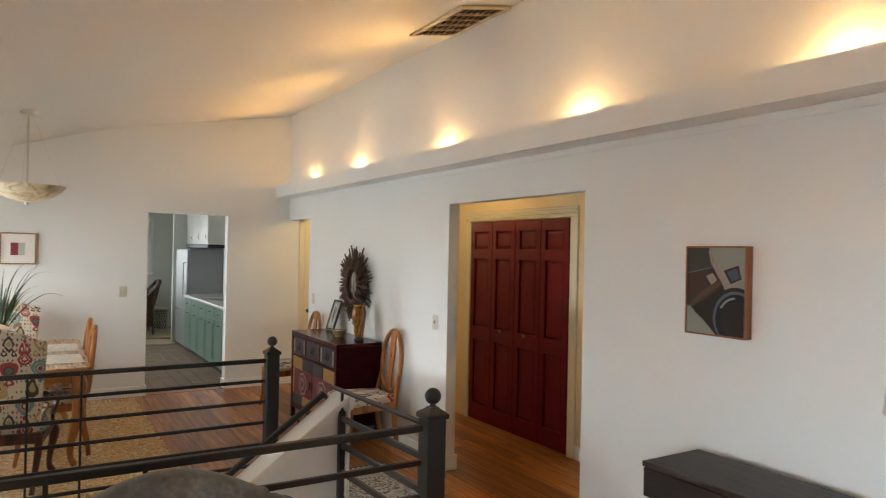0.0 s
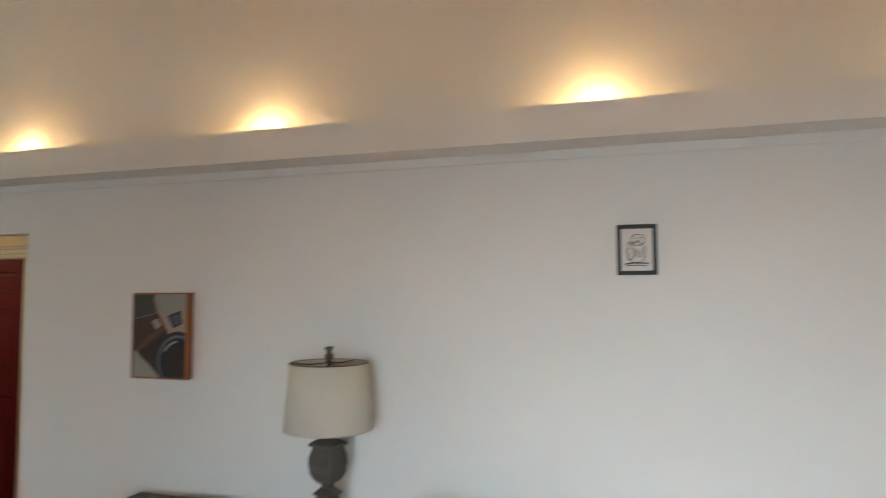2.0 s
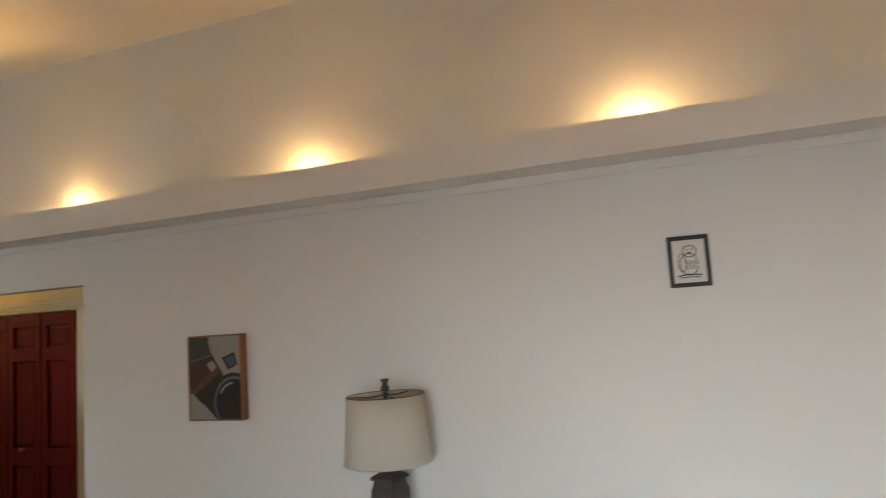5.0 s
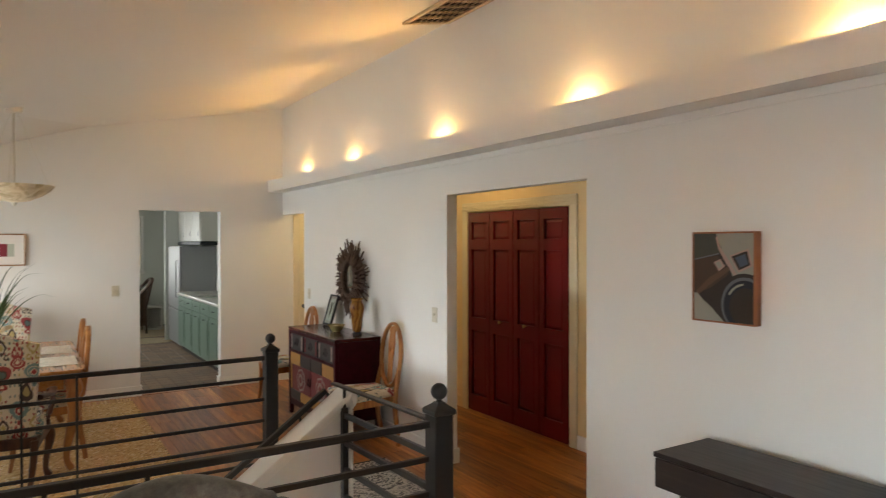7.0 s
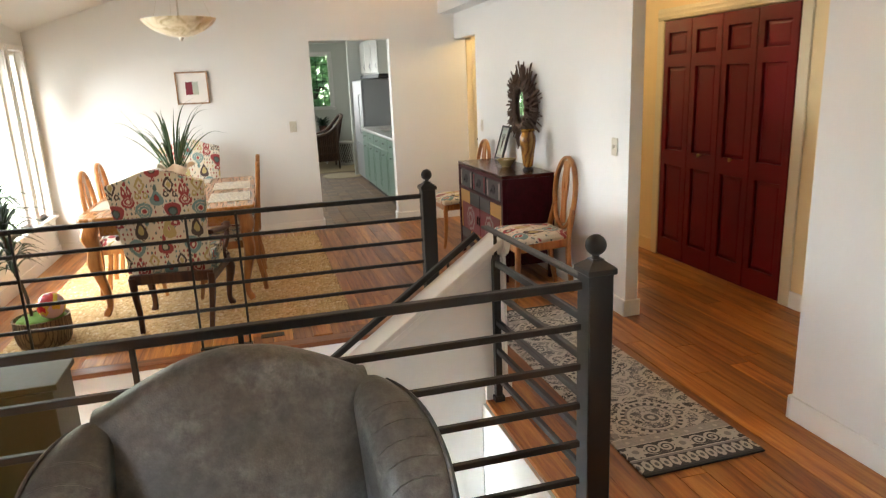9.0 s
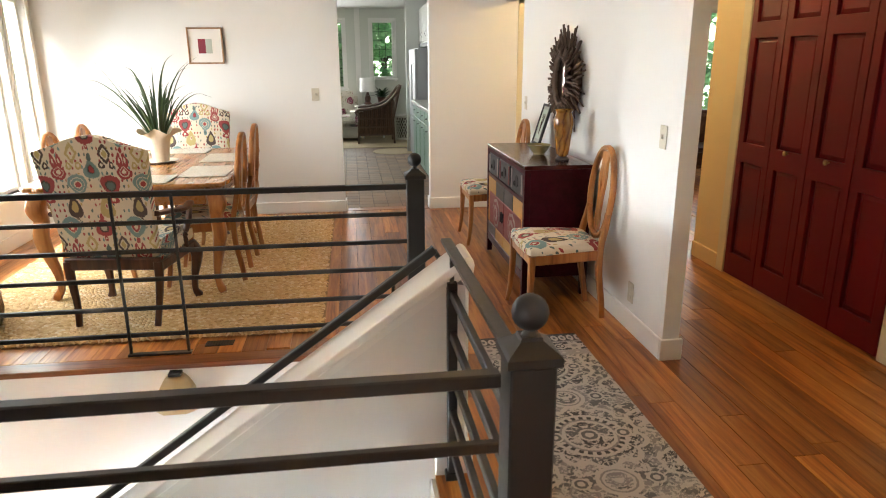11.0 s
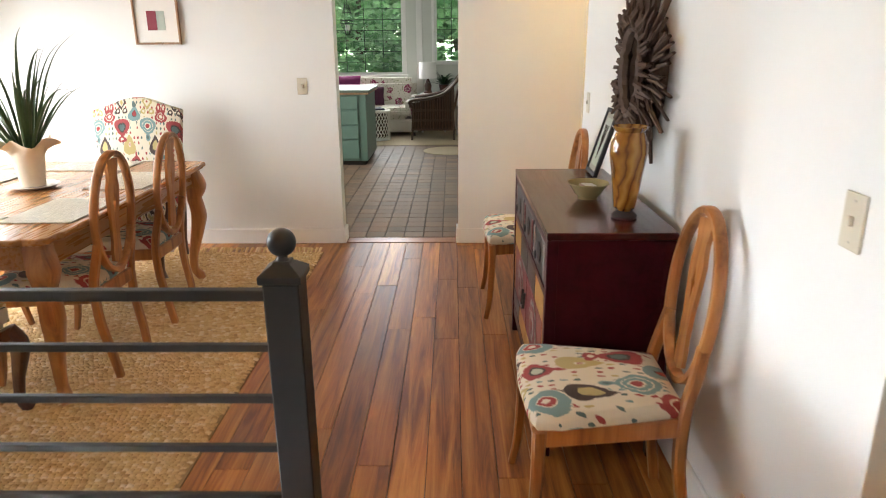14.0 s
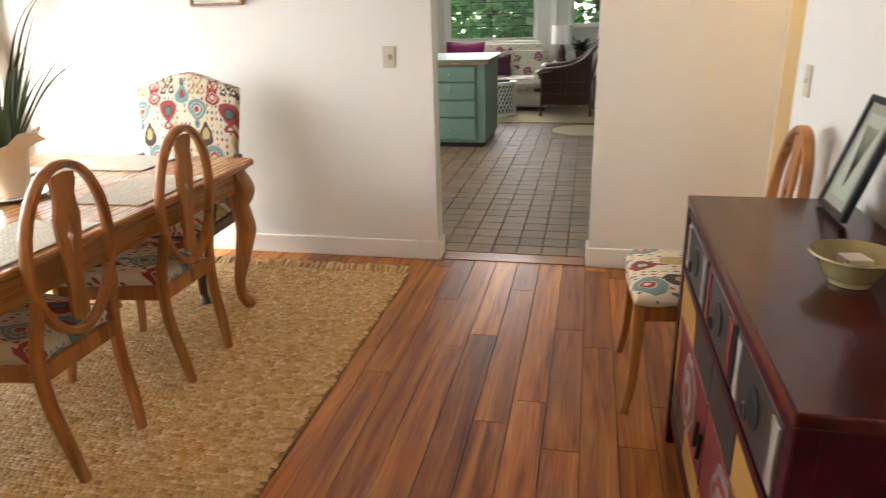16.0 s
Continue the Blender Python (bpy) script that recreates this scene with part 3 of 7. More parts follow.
JUTE = island_noise("jute_braid", [(0.0, (0.48, 0.29, 0.115)), (0.2, (0.66, 0.44, 0.20)), (0.8, (0.78, 0.56, 0.29)), (1.0, (0.90, 0.75, 0.50))], 0.95, 200)
JUTEBASE = plain("jute_backing", (0.30, 0.19, 0.08), 0.95, vary=0.3, grain=120, relief=0.5)
MAT = weave_mat("woven_placemat", (0.78, 0.73, 0.62), (0.58, 0.53, 0.42), 26)
PAPER = plain("crumpled_paper_wrap", (0.76, 0.64, 0.48), 0.7, vary=0.2, grain=25, relief=0.5, space="object", dist=0.006)
SAUCER = plain("glazed_saucer", (0.66, 0.62, 0.55), 0.25, vary=0.05, space="object")
LEAF = plain("strap_leaf", (0.036, 0.080, 0.018), 0.5, vary=0.5, grain=25, relief=0.1, space="object")
LEAF2 = plain("dracaena_leaf", (0.02, 0.055, 0.016), 0.35, vary=0.5, grain=25, relief=0.1, space="object")
MOSS = plain("moss", (0.14, 0.26, 0.04), 0.95, vary=0.5, grain=60, relief=0.8, space="object", dist=0.01)
BARK = plain("thin_stem_bark", (0.10, 0.075, 0.045), 0.9, vary=0.4, grain=50, relief=0.5, space="object")
BASKET = weave_mat("woven_basket", (0.36, 0.25, 0.13), (0.17, 0.10, 0.05), 14, 1.0)
WHITEC = plain("white_slipcover", (0.66, 0.63, 0.58), 0.9, vary=0.08, grain=150, relief=0.25, space="object")
FRAMEW = wood("picture_frame_oak", (0.22, 0.11, 0.05), (0.36, 0.2, 0.10), (0.46, 0.28, 0.15), 2, 0.5, 1.0, False, 0.0, "object")
FRAMEO = wood("picture_frame_cherry", (0.17, 0.05, 0.014), (0.30, 0.10, 0.03), (0.38, 0.14, 0.045), 2, 0.45, 1.0, False, 0.0, "object")
BLACKF = plain("black_frame", (0.012, 0.012, 0.013), 0.55, vary=0.2)
CARD = plain("mat_board", (0.74, 0.71, 0.66), 0.85, vary=0.03)
INK = plain("ink", (0.03, 0.028, 0.028), 0.8)
GREENCAB = plain("sage_green_cabinet", (0.15, 0.235, 0.175), 0.4, vary=0.08, grain=40, relief=0.03)
COUNTER = plain("white_counter", (0.70, 0.68, 0.62), 0.25, vary=0.05)
SAGETOP = plain("sage_worktop", (0.17, 0.20, 0.14), 0.5, vary=0.1)
SAGETOP.node_tree.nodes["Principled BSDF"].inputs["Specular IOR Level"].default_value = 0.2
STEEL = plain("brushed_steel", (0.34, 0.34, 0.34), 0.45, metal=0.2, vary=0.1)
TILE = plain("clay_floor_tile", (0.23, 0.145, 0.088), 0.6, vary=0.3, grain=18, relief=0.1)
GROUT = plain("dark_grout", (0.13, 0.095, 0.07), 0.9)
WICKER = plain("brown_wicker", (0.085, 0.042, 0.022), 0.55, vary=0.4, grain=80, relief=0.4, space="object")
MAGENTA = plain("magenta_velvet", (0.20, 0.012, 0.10), 0.8, vary=0.25, space="object")
PLUM = plain("plum_velvet", (0.06, 0.008, 0.03), 0.8, vary=0.25, space="object")
RATTANW = plain("white_fretwork", (0.62, 0.60, 0.54), 0.5, vary=0.06, space="object")
SHADEW = plain("white_lampshade", (0.8, 0.78, 0.74), 0.8, vary=0.03, space="object")
SISAL = plain("sisal_rug", (0.50, 0.40, 0.26), 0.95, vary=0.2, grain=160, relief=0.6)
MUNTIN = plain("leaded_bars", (0.05, 0.05, 0.05), 0.5, metal=0.5)
BROWNLEATHER = leather("brown_leather", (0.10, 0.035, 0.018))
SCONCE = plain("frosted_tan_glass", (0.50, 0.40, 0.22), 0.4, vary=0.12, space="object")
VENTM = plain("beige_vent_metal", (0.55, 0.45, 0.30), 0.5, vary=0.08)
DARKGAP = plain("dark_soil_and_gaps", (0.05, 0.035, 0.025), 0.9)
KITW = plain("kitchen_wall_paint", (0.62, 0.63, 0.57), 0.6, vary=0.03)


# ---------------------------------------------------------------- the shell of the house
WEST, SOUTH = -4.33, -10.54
CLOSET = (-5.228, -3.755)          # wide opening in the long wall
STAIR_X, STAIR_Y0, STAIR_Y1 = -1.27, -5.52, -3.43


def shell(name, bm, material, label, category):
    return tagged(part(name, bm, material), label, category, kind="structure")


wall_east = shell("wall_east", panel_with_holes("x", 0, 0.09, SOUTH - 0.13, -0.001, 0, 3.45,
                  [(CLOSET[0], CLOSET[1], -1, 2.04), (-0.74, 1, -1, 2.03)]), PAINT,
                  "long white painted plaster wall with two openings", "wall")
wall_north = shell("wall_north", panel_with_holes("y", 0, 0.13, WEST - 0.13, 1.16, 0, 3.5,
                   [(-1.62, -0.75, -1, 2.05)]), PAINT, "white painted wall with an open kitchen doorway", "wall")
WINDOWS_W = [(-0.50, -0.10), (-1.72, -0.62), (-2.95, -1.85)]
wall_west = shell("wall_west", panel_with_holes("x", WEST - 0.13, WEST, SOUTH - 0.13, -0.001, -2.7, 3.2,
                  [(a, b, 0.43, 2.02) for a, b in WINDOWS_W] + [(-9.0, -7.4, 0.5, 2.1), (-5.2, -3.6, -1.5, -0.3)]), PAINT,
                  "white painted outer wall with tall windows", "wall")
wall_south = shell("wall_south", panel_with_holes("y", SOUTH - 0.13, SOUTH, WEST, -0.001, 0, 3.5), PAINT, "white painted end wall of the living room", "wall")

# the sloping ceiling, with a second slope towards the dining windows
bm = bmesh.new()
SL = 0.192
def cz(x):
    return 3.33 + SL * x
pts = {"a": (0.0, SOUTH, cz(0)), "b": (0.0, 0.0, cz(0)), "c": (-2.1, 0.0, cz(-2.1)), "d": (WEST, -3.6, cz(WEST)),
       "e": (WEST, SOUTH, cz(WEST)), "f": (WEST, 0.0, 2.2)}
V = {k: bm.verts.new(p) for k, p in pts.items()}
U = {k: bm.verts.new((p[0], p[1], p[2] + 0.18)) for k, p in pts.items()}
for loop in ("abcde", "cfd"):
    bm.faces.new([V[k] for k in loop])
    bm.faces.new([U[k] for k in loop[::-1]])
for a, b in ("ab", "bc", "cf", "fd", "de", "ea"):
    bm.faces.new((V[a], V[b], U[b], U[a]))
ceiling = shell("ceiling", bm, CEIL, "white sloping plaster ceiling", "ceiling")

# the lighting ledge along the long wall
bm = box(-0.18, -0.001, SOUTH + 0.001, -0.001, 2.30, 2.32)
box(-0.18, -0.155, SOUTH + 0.001, -0.001, 2.32, 2.44, bm=bm)
shell("trim_ledge", bm, PAINT, "white boxed ledge that hides the small lamps", "ledge")
shell("trim_moulding", box(-0.007, -0.0005, SOUTH + 0.001, -0.75, 2.259, 2.30, 0.002), PAINT, "narrow white moulding under the ledge", "trim")

# baseboards
def baseboard(x0, x1, y0, y1):
    return shell("baseboard", box(x0, x1, y0, y1, 0.0, 0.115, 0.004), TRIM, "white painted baseboard", "baseboard")

T = 0.016
baseboard(-T, -0.0005, SOUTH + 0.02, CLOSET[0] + 0.0)
baseboard(-T, 0.09 + T, CLOSET[0] - 0.0, CLOSET[0] + T)
baseboard(-T, -0.0005, CLOSET[1] + 0.0, -0.74)
baseboard(-T, 0.09 + T, CLOSET[1] - T, CLOSET[1] - 0.0005)
baseboard(WEST + 0.02, -1.62, -T, -0.0005)
baseboard(-1.62 - 0.001, -1.62 + T, -T, 0.13)
baseboard(-0.75, 0.3, -T, -0.0005)
baseboard(-0.75 - T, -0.75 + 0.001, -T, 0.13)
baseboard(WEST + 0.0005, WEST + T, -3.4, -0.02)

# hall behind the long wall
wall_hall = shell("wall_hall", panel_with_holes("x", 1.10, 1.23, -5.6, -1.98, 0, 2.5, [(-3.915, -2.445, -1, 1.985)]), WARM_HALL,
                  "hall wall round the closet, painted with warm lamp tint", "wall")
shell("wall_hall_end", box(0.091, 4.5, -5.73, -5.6, 0, 2.5), PAINT, "white hall end wall", "wall")
shell("ceiling_hall", box(0.091, 4.5, -5.6, 2.2, 2.42, 2.5), CEIL, "white hall ceiling", "ceiling")
shell("wall_closet_back", box(1.75, 1.85, -5.6, -1.98, 0, 2.5), PAINT, "closet back wall", "wall")
shell("wall_side_room", box(4.4, 4.5, -5.6, 2.2, 0, 2.5), PAINT, "side room wall", "wall")
shell("wall_side_room_end", panel_with_holes("y", 2.1, 2.2, 0.14, 4.5, 0, 2.5, [(2.3, 3.9, 0.75, 2.1)]), PAINT, "side room wall with a window", "wall")

# stairwell
shell("wall_stair_north", box(WEST, STAIR_X, STAIR_Y1 - 0.014, STAIR_Y1 + 0.1, -2.7, -0.031), PAINT, "white stairwell wall under the dining floor", "wall")
shell("wall_stair_south", box(WEST, STAIR_X, STAIR_Y0 - 0.1, STAIR_Y0 + 0.014, -2.7, -0.022), PAINT, "white stairwell wall under the living room floor", "wall")
shell("wall_stair_east", box(STAIR_X - 0.014, STAIR_X + 0.1, STAIR_Y0 + 0.014, STAIR_Y1 - 0.014, -2.7, -0.022), PAINT, "white stairwell end wall", "wall")
shell("floor_lower", box(WEST, STAIR_X, STAIR_Y0, STAIR_Y1, -2.75, -2.7), TRIM, "pale lower floor", "floor")


# ---------------------------------------------------------------- rails, stairs, doors, windows, fixtures
def newel(x, y, ball):
    t = thing("newel_post", pose(x, y, 0), "black square iron newel post with a ball finial", "post", "newel posts")
    top = ball - 0.095
    part("shaft", box(-0.045, 0.045, -0.045, 0.045, 0.012, top, 0.004), IRON, t)
    part("base_plate", box(-0.062, 0.062, -0.062, 0.062, 0.0, 0.012, 0.002), IRON, t)
    part("cap", lathe([(0.050, top), (0.053, top + 0.004), (0.053, top + 0.02), (0.047, top + 0.026), (0.022, top + 0.044), (0.02, top + 0.05)], square=True), IRON, t)
    r = 0.036
    prof = [(0.021, top + 0.046), (0.013, top + 0.054), (0.012, top + 0.062)]
    prof += [(max(0.004, r * math.sin(a)), ball - r * math.cos(a)) for a in [0.35 + 2.75 * i / 9 for i in range(10)]]
    part("ball", lathe(prof, 20), IRON, t, smooth=True)
    for sx in (-1, 1):
        for sy in (-1, 1):
            part("bolt", lathe([(0.006, 0.012), (0.006, 0.016), (0.003, 0.018)], 8, center=(sx * 0.054, sy * 0.054)), IRON, t)
    return t


newel(-1.207, -5.58, 1.04)
newel(-1.212, -3.30, 0.995)


def bar(p, q, w=0.022, h=0.022):
    return sweep([p, q], (w, h), 8, power=7)


# far rail, with a small picture-frame loop hung on it
far_z = (0.858, 0.712, 0.563, 0.413, 0.257, 0.11)
rail = thing("stair_railing", pose(0, 0, 0), "black iron railing of horizontal bars beside the dining area", "railing", "stair railings")
for i, z in enumerate(far_z):
    part("rail", bar((WEST + 0.01, -3.30, z), (-1.259, -3.30, z), 0.03 if i == 0 else 0.018, 0.03 if i == 0 else 0.022), IRON, rail)
for x in (-2.72, -2.43, -3.95, -3.66):
    part("baluster", bar((x, -3.315, 0.01), (x, -3.315, 0.858), 0.014, 0.014), IRON, rail)
for x in (-2.575, -3.805):
    part("foot_bar", box(x - 0.16, x + 0.16, -3.335, -3.30, 0.001, 0.013, 0.002), IRON, rail)

near_z = (0.908, 0.760, 0.612, 0.464, 0.316, 0.168)
rail2 = thing("stair_railing", pose(0, 0, 0), "black iron railing of horizontal bars behind the armchair", "railing", "stair railings")
for i, z in enumerate(near_z):
    part("rail", bar((WEST + 0.01, -5.58, z), (-1.264, -5.58, z), 0.034 if i == 0 else 0.02, 0.03 if i == 0 else 0.024), IRON, rail2)
for x in (-2.36, -2.655, -3.6, -3.9):
    part("baluster", bar((x, -5.59, 0.0), (x, -5.59, 0.90), 0.016, 0.016), IRON, rail2)

rail3 = thing("stair_railing", pose(0, 0, 0), "short black iron railing between newel post and half wall", "railing", "stair railings")
for i, z in enumerate((0.905, 0.756, 0.606, 0.457, 0.307, 0.158)):
    y1 = -4.44 if i == 0 else -4.585
    part("rail", bar((-1.208, -5.534, z), (-1.208, y1, z - 0.032), 0.038 if i == 0 else 0.022, 0.014 if i == 0 else 0.03), IRON, rail3)
part("upright", box(-1.226, -1.192, -4.61, -4.575, 0.03, 0.765, 0.002), IRON, rail3)
part("upright", box(-1.216, -1.202, -4.60, -4.586, 0.76, 0.885, 0.001), IRON, rail3)
part("foot_plate", box(-1.235, -1.183, -4.62, -4.57, 0.001, 0.03, 0.002), IRON, rail3)

# the sloping half wall beside the stairs, its cap and handrail
SLOPE = 0.726
hw_top = 0.779
half = thing("stair_half_wall", pose(0, 0, 0), "white sloping half wall beside the stairs with a moulded cap", "wall")
xe, HY0, HY1 = -1.20, -4.565, -4.465
zl = hw_top - SLOPE * (xe - WEST - 0.01)
part("body", prism([(-1.158, -0.02), (-1.158, 0.742), (xe, hw_top - 0.03), (WEST + 0.01, zl - 0.02), (WEST + 0.01, -2.69), (STAIR_X - 0.02, -2.69), (STAIR_X - 0.02, -0.02)], HY1 - HY0, "y", at=HY0), PAINT, half)
E0 = hw_top + SLOPE * (-1.172 - xe)
def along(dz0, dz1, y0, y1, nose):
    """A moulding that follows the slope, and the curled nose it ends in."""
    bm = prism([(WEST + 0.012, zl + dz1), (WEST + 0.012, zl + dz0), (-1.172, E0 + dz0), (-1.172, E0 + dz1)], y1 - y0, "y", at=y0)
    return prism([(-1.1715, E0 + dz1)] + [(x, E0 + dz) for x, dz in nose] + [(-1.1715, E0 + dz0)], y1 - y0, "y", bm, y0)
rounded(part("cap", along(0.012, 0.05, HY0 - 0.04, HY1 + 0.04, [(-1.158, 0.057), (-1.146, 0.054), (-1.136, 0.042), (-1.132, 0.025), (-1.136, -0.005), (-1.145, -0.034), (-1.158, -0.036)]), TRIM, half), 0.006, 2)
part("moulding", along(-0.012, 0.0115, HY0 - 0.024, HY1 + 0.024, [(-1.158, 0.0), (-1.149, -0.03), (-1.153, -0.048), (-1.162, -0.05)]), TRIM, half)
part("moulding", along(-0.03, -0.0125, HY0 - 0.012, HY1 + 0.012, [(-1.158, -0.02), (-1.152, -0.045), (-1.156, -0.06), (-1.163, -0.06)]), TRIM, half)
part("end_board", box(-1.1585, -1.147, HY0 - 0.008, HY1 + 0.008, 0.0, 0.742, 0.003), TRIM, half)
part("base_block", box(-1.27, -1.128, HY0 - 0.014, HY1 + 0.014, 0.0, 0.095, 0.004), TRIM, half)

handrail = thing("handrail", pose(0, 0, 0), "black iron handrail following the stairs", "handrail")
HRX, HRZ, HRY = -1.245, 0.832, -4.41
part("rail", sweep([(HRX, HRY, HRZ), (-4.25, HRY, HRZ - SLOPE * (HRX + 4.25))], (0.036, 0.03), 8, power=6), IRON, handrail)
part("end_hook", sweep([(HRX - 0.002, HRY, HRZ - 0.004), (HRX + 0.012, HRY - 0.012, HRZ - 0.03), (HRX + 0.008, HRY - 0.03, HRZ - 0.045)], (0.016, 0.016), 6, power=5), IRON, handrail)
for x in (-1.40, -2.6, -3.7):
    z = HRZ - SLOPE * (HRX - x)
    part("bracket", sweep([(x, HRY, z), (x, HRY - 0.012, z - 0.04), (x, HRY - 0.05, z - 0.055)], (0.014, 0.014), 6), IRON, handrail)

steps = thing("staircase", pose(0, 0, 0), "white staircase with wooden treads going down", "stairs")
for i in range(11):
    x0 = STAIR_X - 0.016 - 0.257 * i
    z = -0.19 * (i + 1)
    part("tread", box(x0 - 0.27, x0, -4.463, STAIR_Y1 - 0.016, z - 0.03, z, 0.004), NOSE, steps)
    part("riser", box(x0 - 0.272, x0 - 0.258, -4.463, STAIR_Y1 - 0.016, z - 0.19, z - 0.03), TRIM, steps)

olive = thing("tall_cabinet", pose(0, 0, -2.7), "olive green tall cabinet standing in the stairwell", "cabinet")
rounded(part("body", box(WEST + 0.02, -3.03, -5.1, -4.86, 0.0, 3.30), OLIVE, olive), 0.004)
part("top", box(WEST + 0.02, -3.015, -5.1, -4.85, 3.302, 3.325, 0.003), OLIVE, olive)

sconce = thing("wall_sconce", pose(-2.47, STAIR_Y1 - 0.015, -0.23), "tan glass wall sconce with a dark metal cap", "wall lamp")
def sconce_ring(z, w, d):
    return [(-w, 0, z), (-w, -d * 0.6, z), (-w * 0.55, -d, z), (w * 0.55, -d, z), (w, -d * 0.6, z), (w, 0, z)]
bm = bmesh.new()
rings = [[bm.verts.new(p) for p in sconce_ring(z, w, d)] for z, w, d in ((0.0, 0.105, 0.11), (0.05, 0.10, 0.105), (0.11, 0.085, 0.09), (0.155, 0.06, 0.065), (0.185, 0.03, 0.04))]
for a, b in zip(rings, rings[1:]):
    for i in range(5):
        bm.faces.new((a[i], a[i + 1], b[i + 1], b[i]))
s = part("shade", bm, SCONCE, sconce, smooth=True)
m = s.modifiers.new("thick", "SOLIDIFY")
m.thickness = 0.006
part("cap", box(-0.032, 0.032, -0.05, 0.0, 0.178, 0.198, 0.004), IRON, sconce)

# red folding closet doors
closet = thing("door_closet", pose(1.085, -2.452, 0.012), "dark red panelled folding closet doors, closed", "door", kind="structure")
PWID = 1.456 / 4
for k in range(4):
    y1 = -k * PWID - 0.003
    y0 = -(k + 1) * PWID + 0.003
    mid = (y0 + y1) / 2
    leaf = part("door_leaf", panel_with_holes("x", 0.0, 0.03, y0, y1, 0.0, 1.965,
                [(y0 + 0.06, y1 - 0.06, za, zb) for za, zb in ((0.16, 0.80), (0.93, 1.60), (1.70, 1.87))]), RED, closet)
    rounded(leaf, 0.003)
    for za, zb in ((0.16, 0.80), (0.93, 1.60), (1.70, 1.87)):
        bm = bmesh.new()
        a = [bm.verts.new((0.022, y, z)) for y, z in ((y0 + 0.06, za), (y1 - 0.06, za), (y1 - 0.06, zb), (y0 + 0.06, zb))]
        b = [bm.verts.new((0.012, y, z)) for y, z in ((y0 + 0.088, za + 0.028), (y1 - 0.088, za + 0.028), (y1 - 0.088, zb - 0.028), (y0 + 0.088, zb - 0.028))]
        for i in range(4):
            bm.faces.new((a[i], a[(i + 1) % 4], b[(i + 1) % 4], b[i]))
        bm.faces.new(b)
        part("raised_panel", bm, RED, leaf)
    if k in (1, 2):
        knob = part("door_knob", lathe([(0.006, 0.0), (0.006, 0.012), (0.014, 0.018), (0.015, 0.026), (0.008, 0.032)], 14), METAL, leaf, "small brass knob", True)
        knob.matrix_local = pose(0.0, mid, 0.92, 0, -90, 0)
# its casing
def casing(y0, y1, z1, x0, mat, w=0.09):
    c = thing("door_casing", pose(0, 0, 0), "cream painted moulded door casing", "casing", kind="structure")
    for a, b in ((y0 - w, y0), (y1, y1 + w)):
        part("jamb", box(x0 - 0.018, x0 + 0.002, a, b, 0.0, z1, 0.004), mat, c)
    part("head", box(x0 - 0.018, x0 + 0.002, y0 - w, y1 + w, z1, z1 + w, 0.004), mat, c)
    part("bead", box(x0 - 0.028, x0 - 0.018, y0 - w + 0.01, y1 + w - 0.01, z1 + w * 0.55, z1 + w * 0.75, 0.003), mat, c)
    part("bead", box(x0 - 0.028, x0 - 0.018, y0 - w + 0.01, y1 + w - 0.01, z1 + w * 0.2, z1 + w * 0.35, 0.003), mat, c)
    return c


casing(-3.918, -2.442, 1.988, 1.10, CREAM)
shell("baseboard", box(1.084, 1.0995, -5.6, -4.01, 0.0, 0.115, 0.003), TRIM, "white hall baseboard", "baseboard")
shell("baseboard", box(1.084, 1.0995, -2.35, -1.98, 0.0, 0.115, 0.003), WARM_HALL, "hall baseboard painted with warm lamp tint", "baseboard")

# the small hall door seen through the corner opening
hd = thing("door_hall", pose(0.2, -0.001, 0.0), "cream yellow hall door with a black knob, closed", "door", kind="structure")
part("leaf", box(0.0, 0.75, -0.02, 0.0, 0.008, 2.0, 0.002), CREAM, hd)
for za, zb in ((0.2, 0.85), (1.0, 1.85)):
    for xa in (0.1, 0.42):
        part("panel", box(xa, xa + 0.24, -0.026, -0.02, za, zb, 0.003), CREAM, hd)
k = part("door_knob", lathe([(0.02, 0.0), (0.02, 0.006), (0.009, 0.012), (0.009, 0.03), (0.026, 0.042), (0.027, 0.052), (0.012, 0.064)], 16), BLACKF, hd, "round black knob", True)
k.matrix_local = pose(0.05, -0.021, 0.90, 90)
part("casing_jamb", box(-0.07, -0.004, -0.022, 0.0, 0.0, 2.06, 0.003), CREAM, hd)
part("casing_head", box(-0.07, 0.85, -0.022, 0.0, 2.002, 2.075, 0.003), CREAM, hd)
part("casing_jamb", box(0.755, 0.85, -0.022, 0.0, 0.0, 2.002, 0.003), CREAM, hd)

# hall ceiling lamp
hl = thing("ceiling_lamp", pose(0.62, -3.0, 2.42), "small round white hall ceiling lamp", "ceiling lamp", "hall ceiling lamps")
part("plate", lathe([(0.13, -0.02), (0.13, 0.0)], 24), METAL, hl)
part("diffuser", lathe([(0.02, -0.09), (0.08, -0.08), (0.115, -0.05), (0.12, -0.02)], 24), glowing("lamp_glow", (1.0, 0.72, 0.4), 6.0), hl, smooth=True)
copy_thing(hl, pose(0.62, -0.9, 2.42))
for hy in (-3.0, -0.9):
    d = bpy.data.lights.new("hall_lamp_light", "POINT")
    d.energy, d.color, d.shadow_soft_size = (0.45 if hy < -2 else 7.5), (1.0, 0.73, 0.33), 0.1
    o = new("hall_lamp_light", d)
    o.location = (0.62, hy, 2.2)


